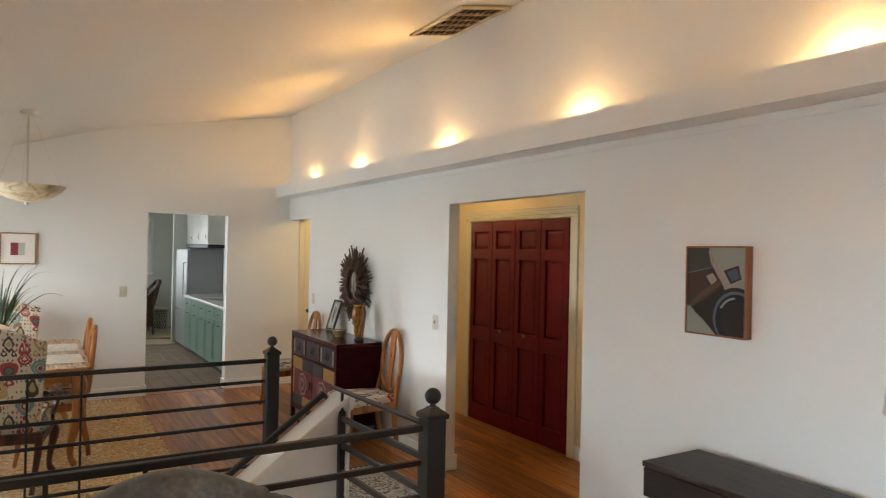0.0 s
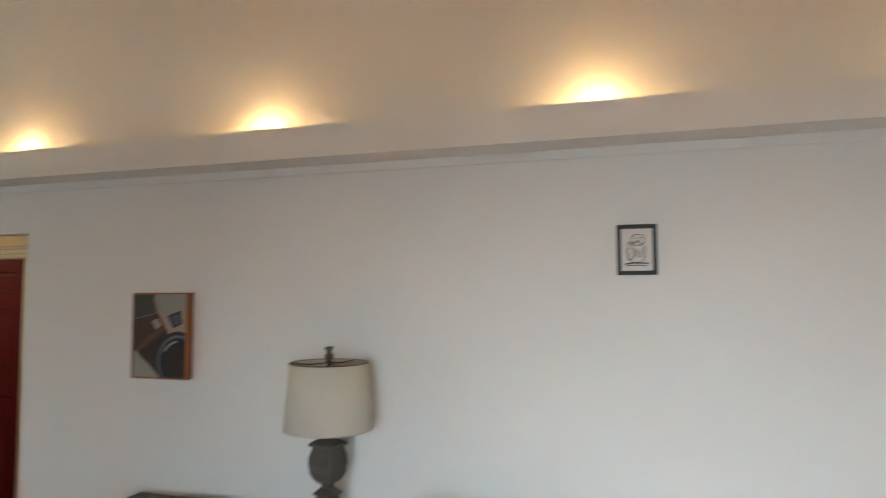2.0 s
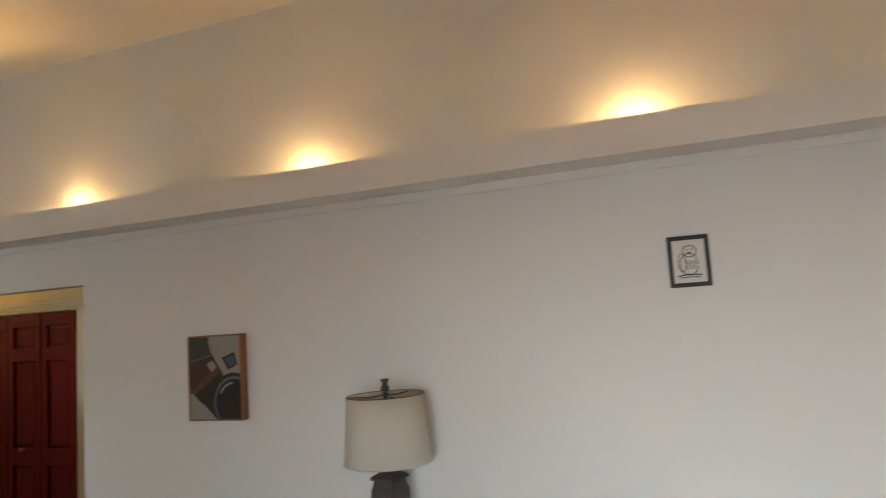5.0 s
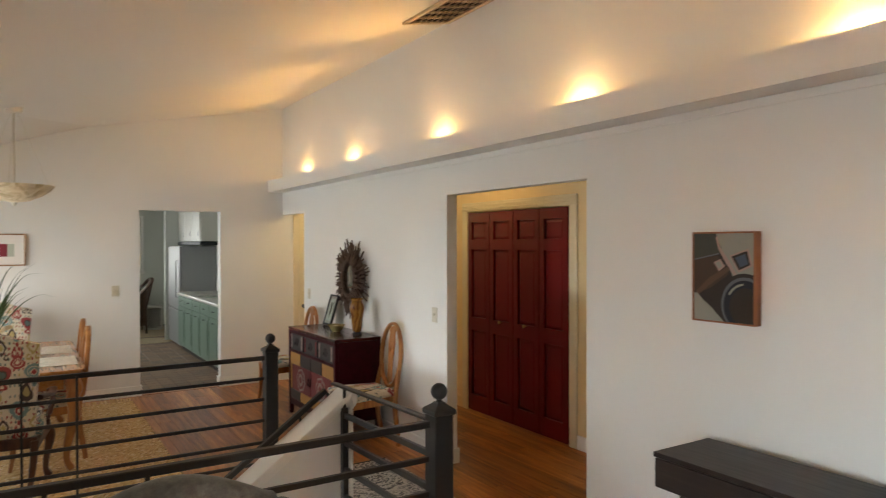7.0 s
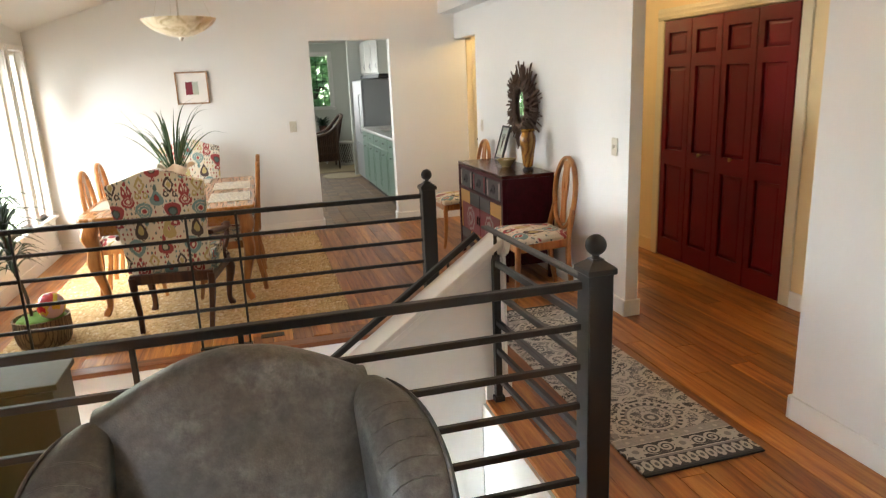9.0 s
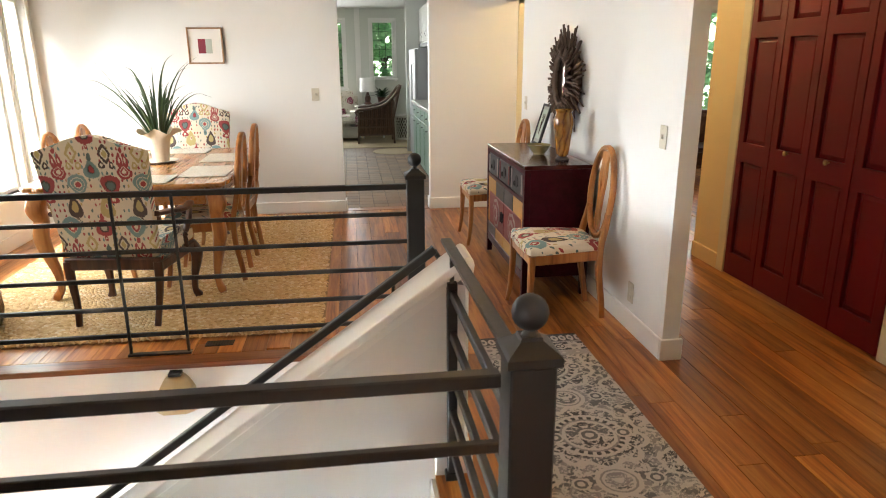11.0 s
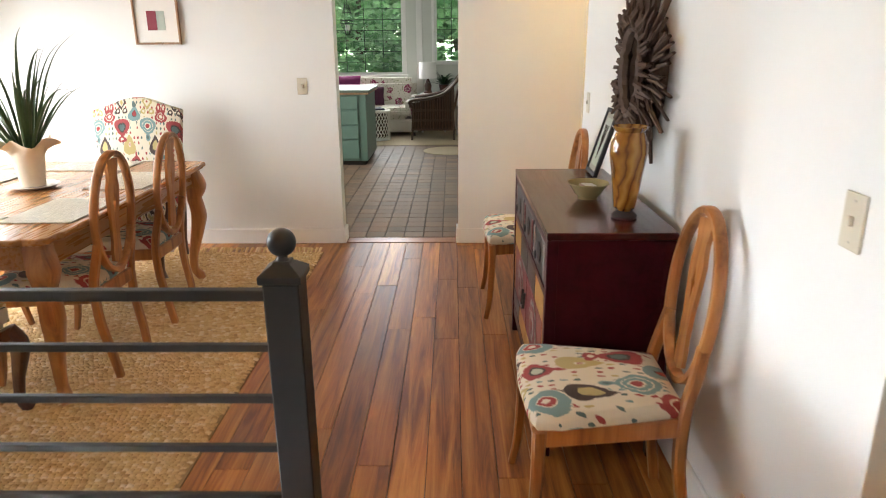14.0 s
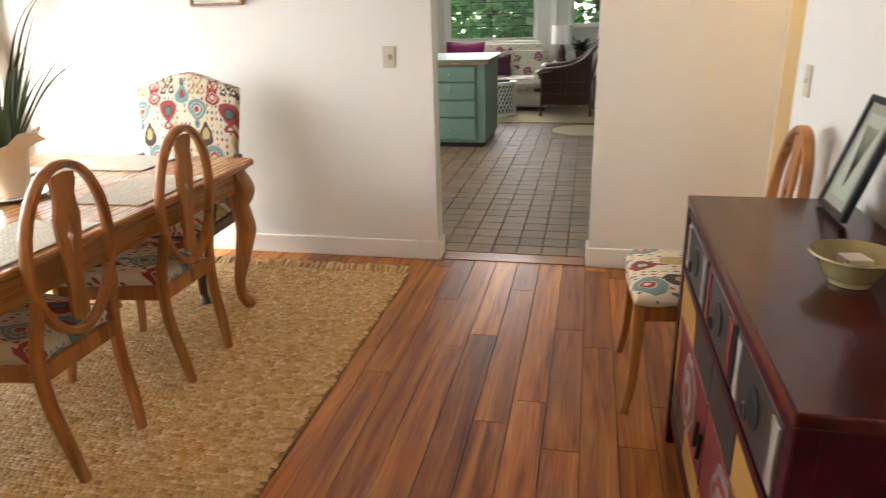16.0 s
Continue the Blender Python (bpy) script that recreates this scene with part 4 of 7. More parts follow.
# windows
def window(name, axis, pos, a0, a1, z0, z1, bars=(), depth=0.13, lead=False):
    """A cased window in a wall. axis x: wall lies at x = pos (inner face) and runs along y; sign gives the inner side."""
    w = thing(name, pose(0, 0, 0), "white framed window" + (" with leaded panes" if lead else ""), "window", kind="structure")
    inner = pos
    out = pos - depth if axis == "x" else pos + depth
    sg = 1 if axis == "x" else -1
    def bx(p0, p1, q0, q1, r0, r1, bev=0.003):
        p0, p1 = min(p0, p1), max(p0, p1)
        return box(p0, p1, q0, q1, r0, r1, bev) if axis == "x" else box(q0, q1, p0, p1, r0, r1, bev)
    c = 0.05
    for q0, q1, r0, r1 in ((a0 - c, a0, z0 - c, z1 + c), (a1, a1 + c, z0 - c, z1 + c)):
        part("casing", bx(inner + sg * 0.001, inner + sg * 0.018, q0, q1, r0, r1), TRIM, w)
    part("casing", bx(inner + sg * 0.001, inner + sg * 0.018, a0, a1, z1, z1 + c), TRIM, w)
    part("sill", bx(inner - sg * 0.10, inner + sg * 0.05, a0 - c - 0.02, a1 + c + 0.02, z0 - 0.03, z0, 0.006), TRIM, w)
    mid = inner - sg * 0.07
    f = 0.035
    for q0, q1, r0, r1 in ((a0, a0 + f, z0, z1), (a1 - f, a1, z0, z1), (a0 + f, a1 - f, z0, z0 + f), (a0 + f, a1 - f, z1 - f, z1)):
        part("sash", bx(mid - 0.018, mid + 0.018, q0, q1, r0, r1, 0.002), TRIM, w)
    g = part("pane", bx(mid - 0.002, mid + 0.002, a0 + f, a1 - f, z0 + f, z1 - f, 0), GLASS, w)
    g.visible_shadow = False
    nx, nz = bars if bars else (0, 0)
    th = 0.006 if lead else 0.012
    for i in range(1, nx + 1):
        q = a0 + f + (a1 - a0 - 2 * f) * i / (nx + 1)
        part("muntin", bx(mid - th, mid + th, q - th / 1.4, q + th / 1.4, z0 + f, z1 - f, 0), MUNTIN if lead else TRIM, w)
    for i in range(1, nz + 1):
        q = z0 + f + (z1 - z0 - 2 * f) * i / (nz + 1)
        part("muntin", bx(mid - th, mid + th, a0 + f, a1 - f, q - th / 1.4, q + th / 1.4, 0), MUNTIN if lead else TRIM, w)
    return w


for n, (a, b) in enumerate(WINDOWS_W):
    window("window_%d" % (n + 1), "x", WEST, a, b, 0.43, 2.02)
window("window_4", "x", WEST, -9.0, -7.4, 0.5, 2.1, (1, 0))
# unseen stair window, added to let light into the well
window("window_5", "x", WEST, -5.2, -3.6, -1.5, -0.3)

# ceiling register
vent = thing("ceiling_vent", Matrix.Translation((-0.215, -4.16, cz(-0.215) - 0.001)) @ pose(0, 0, 0, 0, -math.degrees(math.atan(SL)), 0), "beige metal ceiling air vent with five louvres", "vent")
# dark sheet in place of the unlit duct behind the louvres
part("backing", box(-0.17, 0.17, -0.31, 0.31, -0.006, -0.002), DARKGAP, vent)
for a in ((-0.2, 0.2, -0.35, -0.31), (-0.2, 0.2, 0.31, 0.35), (-0.2, -0.165, -0.31, 0.31), (0.165, 0.2, -0.31, 0.31)):
    part("frame", box(a[0], a[1], a[2], a[3], -0.02, -0.001, 0.004), VENTM, vent)
for i in range(7):
    x = -0.145 + i * 0.048
    s = part("slat", box(-0.014, 0.014, -0.31, 0.31, -0.0012, 0.0012), plain("vent_slat_brown", (0.30, 0.20, 0.11), 0.5) if i == 0 else bpy.data.materials["vent_slat_brown"], vent)
    s.matrix_local = pose(x, 0, -0.013, 0, -40, 0)
for i in range(1, 5):
    part("divider", box(-0.165, 0.165, -0.31 + 0.124 * i - 0.003, -0.31 + 0.124 * i + 0.003, -0.022, -0.004), VENTM, vent)

# puck lamps in the ledge
for hy in HALOGENS:
    p = thing("puck_lamp", pose(-0.075, hy, 2.32), "small halogen puck lamp in the ledge", "lamp", "ledge lamps")
    part("body", lathe([(0.035, 0.0), (0.035, 0.03), (0.03, 0.04)], 16), CHROME, p)
    part("bulb", lathe([(0.012, 0.04), (0.012, 0.055), (0.006, 0.066)], 10), glowing("bulb_glow", (1.0, 0.75, 0.45), 25.0), p)

# floor register
fv = thing("floor_vent", pose(-2.29, -3.215, 0.0), "small dark metal floor vent", "vent")
part("plate", box(-0.075, 0.075, -0.035, 0.035, 0.0, 0.004, 0.0015), IRON, fv)
for i in range(9):
    part("slot", box(-0.062 + i * 0.0145, -0.056 + i * 0.0145, -0.026, 0.026, 0.004, 0.0055), BLACKF, fv)


# switches and sockets
def switch(m, label, kind="toggle"):
    t = thing("light_switch" if kind != "outlet" else "wall_socket", m, label, "switch" if kind != "outlet" else "socket", "wall plates")
    rounded(part("plate", box(-0.036, 0.036, -0.006, 0.0, -0.058, 0.058), PLATE, t), 0.003)
    if kind == "toggle":
        part("toggle", box(-0.006, 0.006, -0.016, -0.006, -0.008, 0.012, 0.002), PLATE, t)
    elif kind == "dial":
        kk = part("dial", lathe([(0.014, 0.0), (0.013, 0.014), (0.009, 0.016)], 16), PLATE, t)
        kk.matrix_local = pose(0, -0.006, 0, 90)
    else:
        for z in (-0.025, 0.025):
            part("receptacle", box(-0.016, 0.016, -0.009, -0.006, z - 0.014, z + 0.014, 0.003), PLATE, t)
    for z in (-0.042, 0.042):
        part("screw", lathe([(0.003, 0.0), (0.002, 0.002)], 6), CHROME, t).matrix_local = pose(0, -0.006, z, 90)
    return t


switch(pose(-0.0005, -3.582, 1.118, 0, 0, -90), "ivory light switch on the long wall")
switch(pose(-0.0005, -0.90, 1.118, 0, 0, -90), "ivory light switch beside the hall opening")
switch(pose(-0.0005, -3.343, 0.222, 0, 0, -90), "ivory wall socket above the baseboard", "outlet")
sk = switch(pose(-1.862, -0.0005, 1.165), "ivory dimmer switch beside the kitchen doorway", "dial")


# pictures
def picture(name, m, w, h, bar_w, depth, frame_mat, label, mat_w=0.0):
    """A framed picture; local x along the wall, -y out of it, origin at its middle."""
    t = thing(name, m, label, "picture")
    for x0, x1, z0, z1 in ((-w / 2, -w / 2 + bar_w, -h / 2, h / 2), (w / 2 - bar_w, w / 2, -h / 2, h / 2),
                           (-w / 2 + bar_w, w / 2 - bar_w, -h / 2, -h / 2 + bar_w), (-w / 2 + bar_w, w / 2 - bar_w, h / 2 - bar_w, h / 2)):
        part("frame_bar", box(x0, x1, -depth, -0.001, z0, z1, 0.002), frame_mat, t)
    part("mount", box(-w / 2 + bar_w, w / 2 - bar_w, -depth * 0.55, -0.002, -h / 2 + bar_w, h / 2 - bar_w), CARD, t)
    return t


def slab_on(t, name, outline, mat, y):
    return part(name, prism(outline, -0.0012, "y", at=y), mat, t)


P_GREY = plain("paint_warm_grey", (0.33, 0.32, 0.27), 0.6, vary=0.2)
P_DARK = plain("paint_brown_black", (0.028, 0.02, 0.016), 0.8, vary=0.5)
P_BROWN = plain("paint_umber", (0.06, 0.034, 0.022), 0.8, vary=0.4)
P_NAVY = plain("paint_navy", (0.010, 0.013, 0.026), 0.8, vary=0.4)
P_PALE = plain("paint_pale", (0.27, 0.275, 0.23), 0.6, vary=0.15)
P_PINK = plain("paint_dusty_pink", (0.36, 0.24, 0.21), 0.6, vary=0.15)
P_SAGE = plain("paint_pale_sage", (0.42, 0.46, 0.38), 0.7, vary=0.1)
P_RIM = plain("paint_slate", (0.10, 0.11, 0.13), 0.5, vary=0.3)
P_OLIVE = plain("paint_dark_olive", (0.045, 0.045, 0.034), 0.7, vary=0.5)
P_UMBER = plain("paint_red_umber", (0.095, 0.05, 0.03), 0.7, vary=0.4)
P_BLUE = plain("paint_slate_blue", (0.05, 0.075, 0.12), 0.6, vary=0.4)
P_WINE = plain("paint_wine", (0.22, 0.02, 0.035), 0.7, vary=0.15)

cam_pic = picture("framed_painting", pose(-0.001, -6.13, 1.516, 0, 0, -90), 0.318, 0.412, 0.008, 0.050, FRAMEO, "painting of a dark camera in a cherry wood frame")
part("canvas", box(-0.1505, 0.1505, -0.0440, -0.0277, -0.198, 0.198), P_PALE, cam_pic)
Y = -0.0442


def painted(name, outline, mat, layer):
    """A painted shape given in hundredths of the canvas, from its upper left corner."""
    return slab_on(cam_pic, name, [(-0.1505 + 0.301 * x / 100, 0.198 - 0.396 * min(max(z, 0), 100) / 100) for x, z in ((min(max(p, 0), 100), q) for p, q in outline)], mat, Y - 0.0005 * layer)


def disc(cx, cz_, r, a0, a1, n=22):
    return [(cx + r * math.cos(radians(a0 + (a1 - a0) * i / n)), cz_ - r * 0.82 * math.sin(radians(a0 + (a1 - a0) * i / n))) for i in range(n + 1)]


painted("camera_body", [(0, 0), (38, 0), (50, 22), (68, 50), (100, 54), (100, 100), (52, 100), (30, 84), (0, 68)], P_DARK, 0)
painted("camera_top", [(0, 0), (36, 0), (47, 21), (40, 24), (0, 30)], P_OLIVE, 1)
painted("camera_side", [(0, 31), (40, 25), (56, 38), (60, 46), (30, 62), (5, 70), (0, 66)], P_BROWN, 1)
painted("top_edge", [(2, 29), (44, 22), (44, 23.5), (2, 30.5)], P_RIM, 2)
painted("strap", [(4, 67), (28, 50), (60, 37), (63, 41), (34, 56), (8, 71)], P_UMBER, 2)
painted("strap_edge", [(5, 68), (30, 87), (29, 89), (4, 69.5)], P_PALE, 3)
painted("front_edge", [(40, 3), (46, 16), (60, 30), (78, 52), (74, 53), (56, 34), (43, 18), (38, 4)], P_PINK, 2)
painted("button", [(35, 33), (46, 29), (54, 37), (44, 43)], P_PINK, 3)
painted("button_face", [(38, 34), (45, 31), (50, 37), (44, 40)], P_PALE, 4)
painted("viewfinder", [(62, 25), (92, 17), (99, 36), (76, 44)], P_PINK, 3)
painted("viewfinder_rim", [(65, 26), (90, 19.5), (95, 35), (77, 41)], P_DARK, 4)
painted("viewfinder_glass", [(71, 27), (87, 23), (92, 34), (79, 38)], P_BLUE, 5)
painted("lens_shadow", disc(86, 79, 42, 70, 250) + [(100, 99), (100, 52)], P_DARK, 3)
painted("lens_rim", disc(86, 80, 38, 68, 240) + [(100, 99), (100, 49)], P_RIM, 4)
painted("lens_ring", disc(87, 81, 35, 66, 236) + [(100, 99), (100, 52)], P_NAVY, 5)
painted("lens_gleam", disc(87, 81, 31, 95, 150) + disc(87, 81, 28, 150, 95), P_PALE, 6)
painted("lens_inner", disc(88, 82, 26, 62, 236) + [(100, 99), (100, 60)], P_DARK, 6)

owl = picture("framed_drawing", pose(-0.001, -8.34, 1.884, 0, 0, -90), 0.150, 0.196, 0.016, 0.026, BLACKF, "ink drawing of an owl in a black frame")
def stroke(t, pts, w=0.0018, y=-0.0165):
    return part("ink_line", sweep([(x, y, z) for x, z in pts], (w * 1.8, w * 1.8), 5), INK, t)
def ell(cx, cz_, rx, rz, a0=0, a1=360, n=18):
    return [(cx + rx * math.cos(radians(a0 + (a1 - a0) * i / n)), cz_ + rz * math.sin(radians(a0 + (a1 - a0) * i / n))) for i in range(n + 1)]
stroke(owl, ell(0.004, 0.038, 0.025, 0.022))
stroke(owl, ell(0.0, -0.012, 0.032, 0.042, 60, 480))
stroke(owl, ell(-0.025, -0.005, 0.014, 0.035))
stroke(owl, [(-0.006, 0.036), (0.002, 0.032), (0.012, 0.037)])
stroke(owl, [(-0.01, 0.044), (0.0, 0.045)])
stroke(owl, [(0.008, 0.046), (0.018, 0.045)])
stroke(owl, [(-0.045, -0.056), (-0.01, -0.050), (0.042, -0.054)], 0.003)
stroke(owl, [(-0.04, -0.062), (0.0, -0.060), (0.036, -0.063)], 0.002)
for i in range(8):
    stroke(owl, [(-0.014 + 0.005 * i, 0.005 - 0.004 * (i % 3)), (-0.012 + 0.005 * i, -0.012 - 0.005 * (i % 2)), (-0.012 + 0.005 * i, -0.03)], 0.0009)

frm = picture("framed_print", pose(-2.842, -0.001, 1.618), 0.318, 0.325, 0.014, 0.024, FRAMEW, "abstract print of wine and sage blocks in an oak frame")
slab_on(frm, "wine_block", [(-0.065, -0.068), (0.002, -0.068), (0.002, 0.06), (-0.065, 0.06)], P_WINE, -0.0135)
slab_on(frm, "sage_block", [(0.003, -0.068), (0.06, -0.068), (0.06, 0.06), (0.003, 0.06)], P_SAGE, -0.0135)


# ---------------------------------------------------------------- dining area
def oval_chair(label, group):
    """Front towards +y; rear legs at y = -0.2."""
    t = thing("dining_chair", pose(0, 0, 0), label, "chair", group)
    # oval back, leaning a little
    def back(x, z):
        return (x, -0.195 - 0.10 * max(0, z - 0.46) ** 1.3, z)
    ring = [back(0.168 * math.cos(a), 0.735 + 0.262 * math.sin(a)) for a in [2 * math.pi * i / 36 for i in range(36)]]
    part("back_ring", sweep(ring, (0.026, 0.036), 8, power=4, up=(0, 1, 0), closed=True), PINE, t, smooth=True)
    half_o = [(0.0, 0.500), (0.034, 0.515), (0.036, 0.56), (0.030, 0.61), (0.034, 0.70), (0.046, 0.78), (0.050, 0.84), (0.040, 0.88), (0.038, 0.91), (0.046, 0.935), (0.046, 0.968), (0.0, 0.975),
              (0.0, 0.83), (0.006, 0.795), (0.014, 0.78), (0.006, 0.765), (0.0, 0.725)]
    for s in (1, -1):
        bm = bmesh.new()
        a = [bm.verts.new(Vector(back(s * x, z)) + Vector((0, 0.007, 0))) for x, z in half_o]
        b = [bm.verts.new(Vector(back(s * x, z)) - Vector((0, 0.007, 0))) for x, z in half_o]
        bm.faces.new(a)
        bm.faces.new(b[::-1])
        for i in range(len(a)):
            j = (i + 1) % len(a)
            bm.faces.new((a[i], b[i], b[j], a[j]))
        part("splat", bm, PINE, t)
    # the yoke under the ring, then the rear legs that rise into it
    yoke = [(-0.105, 0.535), (-0.05, 0.492), (0.0, 0.478), (0.05, 0.492), (0.105, 0.535), (0.075, 0.498), (0.03, 0.462), (0.0, 0.454), (-0.03, 0.462), (-0.075, 0.498)]
    bm = bmesh.new()
    a = [bm.verts.new(Vector(back(x, z)) + Vector((0, 0.014, 0))) for x, z in yoke]
    b = [bm.verts.new(Vector(back(x, z)) - Vector((0, 0.014, 0))) for x, z in yoke]
    bm.faces.new(a)
    bm.faces.new(b[::-1])
    for i in range(len(a)):
        j = (i + 1) % len(a)
        bm.faces.new((a[i], b[i], b[j], a[j]))
    part("yoke", bm, PINE, t)
    for s in (1, -1):
        p = smooth_path([(s * 0.145, -0.205, 0.0), (s * 0.155, -0.19, 0.12), (s * 0.165, -0.165, 0.28), (s * 0.168, -0.165, 0.44), (s * 0.163, -0.19, 0.56), (s * 0.15, -0.205, 0.64)], 4)
        part("leg", sweep(p, [(0.030 + 0.010 * math.sin(math.pi * i / (len(p) - 1)), 0.036) for i in range(len(p))], 8, power=4, up=(0, 1, 0)), PINE, t, smooth=True)
        p = smooth_path([(s * 0.232, 0.285, 0.0), (s * 0.226, 0.268, 0.1), (s * 0.220, 0.258, 0.25), (s * 0.218, 0.255, 0.42)], 4)
        part("leg", sweep(p, [(0.026 + 0.016 * i / (len(p) - 1), 0.026 + 0.016 * i / (len(p) - 1)) for i in range(len(p))], 8, power=4, up=(0, 1, 0)), PINE, t, smooth=True)
    part("front_rail", box(-0.20, 0.20, 0.243, 0.268, 0.365, 0.425, 0.003), PINE, t)
    part("back_rail", box(-0.15, 0.15, -0.178, -0.152, 0.365, 0.425, 0.003), PINE, t)
    for s in (1, -1):
        part("side_rail", sweep([(s * 0.163, -0.165, 0.395), (s * 0.216, 0.255, 0.395)], (0.024, 0.06), 8, power=8), PINE, t)
    # seat pad
    outline = [(-0.165, -0.17), (-0.2, 0.0), (-0.238, 0.2), (-0.235, 0.268), (-0.18, 0.285), (0, 0.295), (0.18, 0.285), (0.235, 0.268), (0.238, 0.2), (0.2, 0.0), (0.165, -0.17)]
    bm = bmesh.new()
    cx, cy = 0.0, 0.07
    rings = []
    for k, (sc, z) in enumerate(((0.97, 0.425), (1.0, 0.44), (1.0, 0.455), (0.95, 0.474), (0.8, 0.487), (0.5, 0.496))):
        rings.append([bm.verts.new((cx + (x - cx) * sc, cy + (y - cy) * sc, z)) for x, y in outline])
    for a, b in zip(rings, rings[1:]):
        for i in range(len(outline)):
            j = (i + 1) % len(outline)
            bm.faces.new((a[i], a[j], b[j], b[i]))
    bm.faces.new(rings[0][::-1])
    bm.faces.new(rings[-1])
    part("seat", bm, IKAT, t, "cream ikat seat with red, teal and brown medallions", True)
    return t


side_lab = "honey pine oval-back chair with ikat seat beside the sideboard"
table_lab = "honey pine oval-back chair with ikat seat at the table"
chair = oval_chair(side_lab, "chairs beside the sideboard")
chair.matrix_world = pose(-0.295, -3.005, 0, 0, 0, 90)
copy_thing(chair, pose(-0.325, -1.225, 0, 0, 0, 90))
for x, y, r in ((-2.51, -2.01, 90), (-2.505, -1.40, 90), (-3.355, -1.80, -90), (-3.365, -1.18, -90)):
    c = copy_thing(chair, pose(x, y, 0.016, 0, 0, r))
    tagged(c, table_lab, "chair", "chairs round the table")


def cabriole(path, sizes, mat, parent):
    p = smooth_path(path, 5)
    n = len(p) - 1
    sz = []
    for i in range(n + 1):
        f = i / n * (len(sizes) - 1)
        k = min(int(f), len(sizes) - 2)
        s = sizes[k] + (sizes[k + 1] - sizes[k]) * (f - k)
        sz.append((s, s))
    return part("leg", sweep(p, sz, 10, power=3, up=(0, 1, 0)), mat, parent, smooth=True)


def dining_table():
    t = thing("dining_table", pose(-2.93, -1.61, 0.016), "honey pine dining table with carved cabriole legs", "table")
    hx, hy, z0, z1 = 0.615, 0.885, 0.715, 0.744
    # top with scalloped corners
    o = []
    for sx, sy in ((1, 1), (-1, 1), (-1, -1), (1, -1)):
        c = [(hx, hy - 0.13), (hx - 0.015, hy - 0.1), (hx - 0.012, hy - 0.045), (hx - 0.045, hy - 0.012), (hx - 0.1, hy - 0.015), (hx - 0.13, hy)]
        c = [(sx * x, sy * y) for x, y in c]
        o += c if sx * sy > 0 else c[::-1]
    top = part("tabletop", prism(o, z1 - z0, "z", at=z0), PINE_Y, t)
    rounded(top, 0.01, 3)
    for y in (-0.29, 0.29):
        part("board_joint", box(-hx + 0.01, hx - 0.01, y - 0.0012, y + 0.0012, z1 - 0.004, z1 + 0.0004), MAHOG, t)
    for s in (1, -1):
        part("apron", box(s * 0.53 - 0.012, s * 0.53 + 0.012, -0.74, 0.74, 0.60, 0.714, 0.003), PINE_Y, t)
        part("apron", box(-0.47, 0.47, s * 0.80 - 0.012, s * 0.80 + 0.012, 0.60, 0.714, 0.003), PINE_Y, t)
    for sx in (1, -1):
        for sy in (1, -1):
            bx, by = sx * 0.50, sy * 0.77
            d = Vector((sx, sy, 0)).normalized()
            prof = [(0.02, 0.713), (0.035, 0.66), (0.055, 0.60), (0.035, 0.53), (0.045, 0.47), (0.05, 0.40), (0.02, 0.28), (-0.012, 0.16), (-0.015, 0.07), (0.015, 0.022), (0.03, 0.0)]
            cabriole([(bx + d.x * k, by + d.y * k, z) for k, z in prof], [0.10, 0.105, 0.115, 0.085, 0.085, 0.09, 0.07, 0.052, 0.044, 0.055, 0.04], PINE, t)
    return t


dining_table()


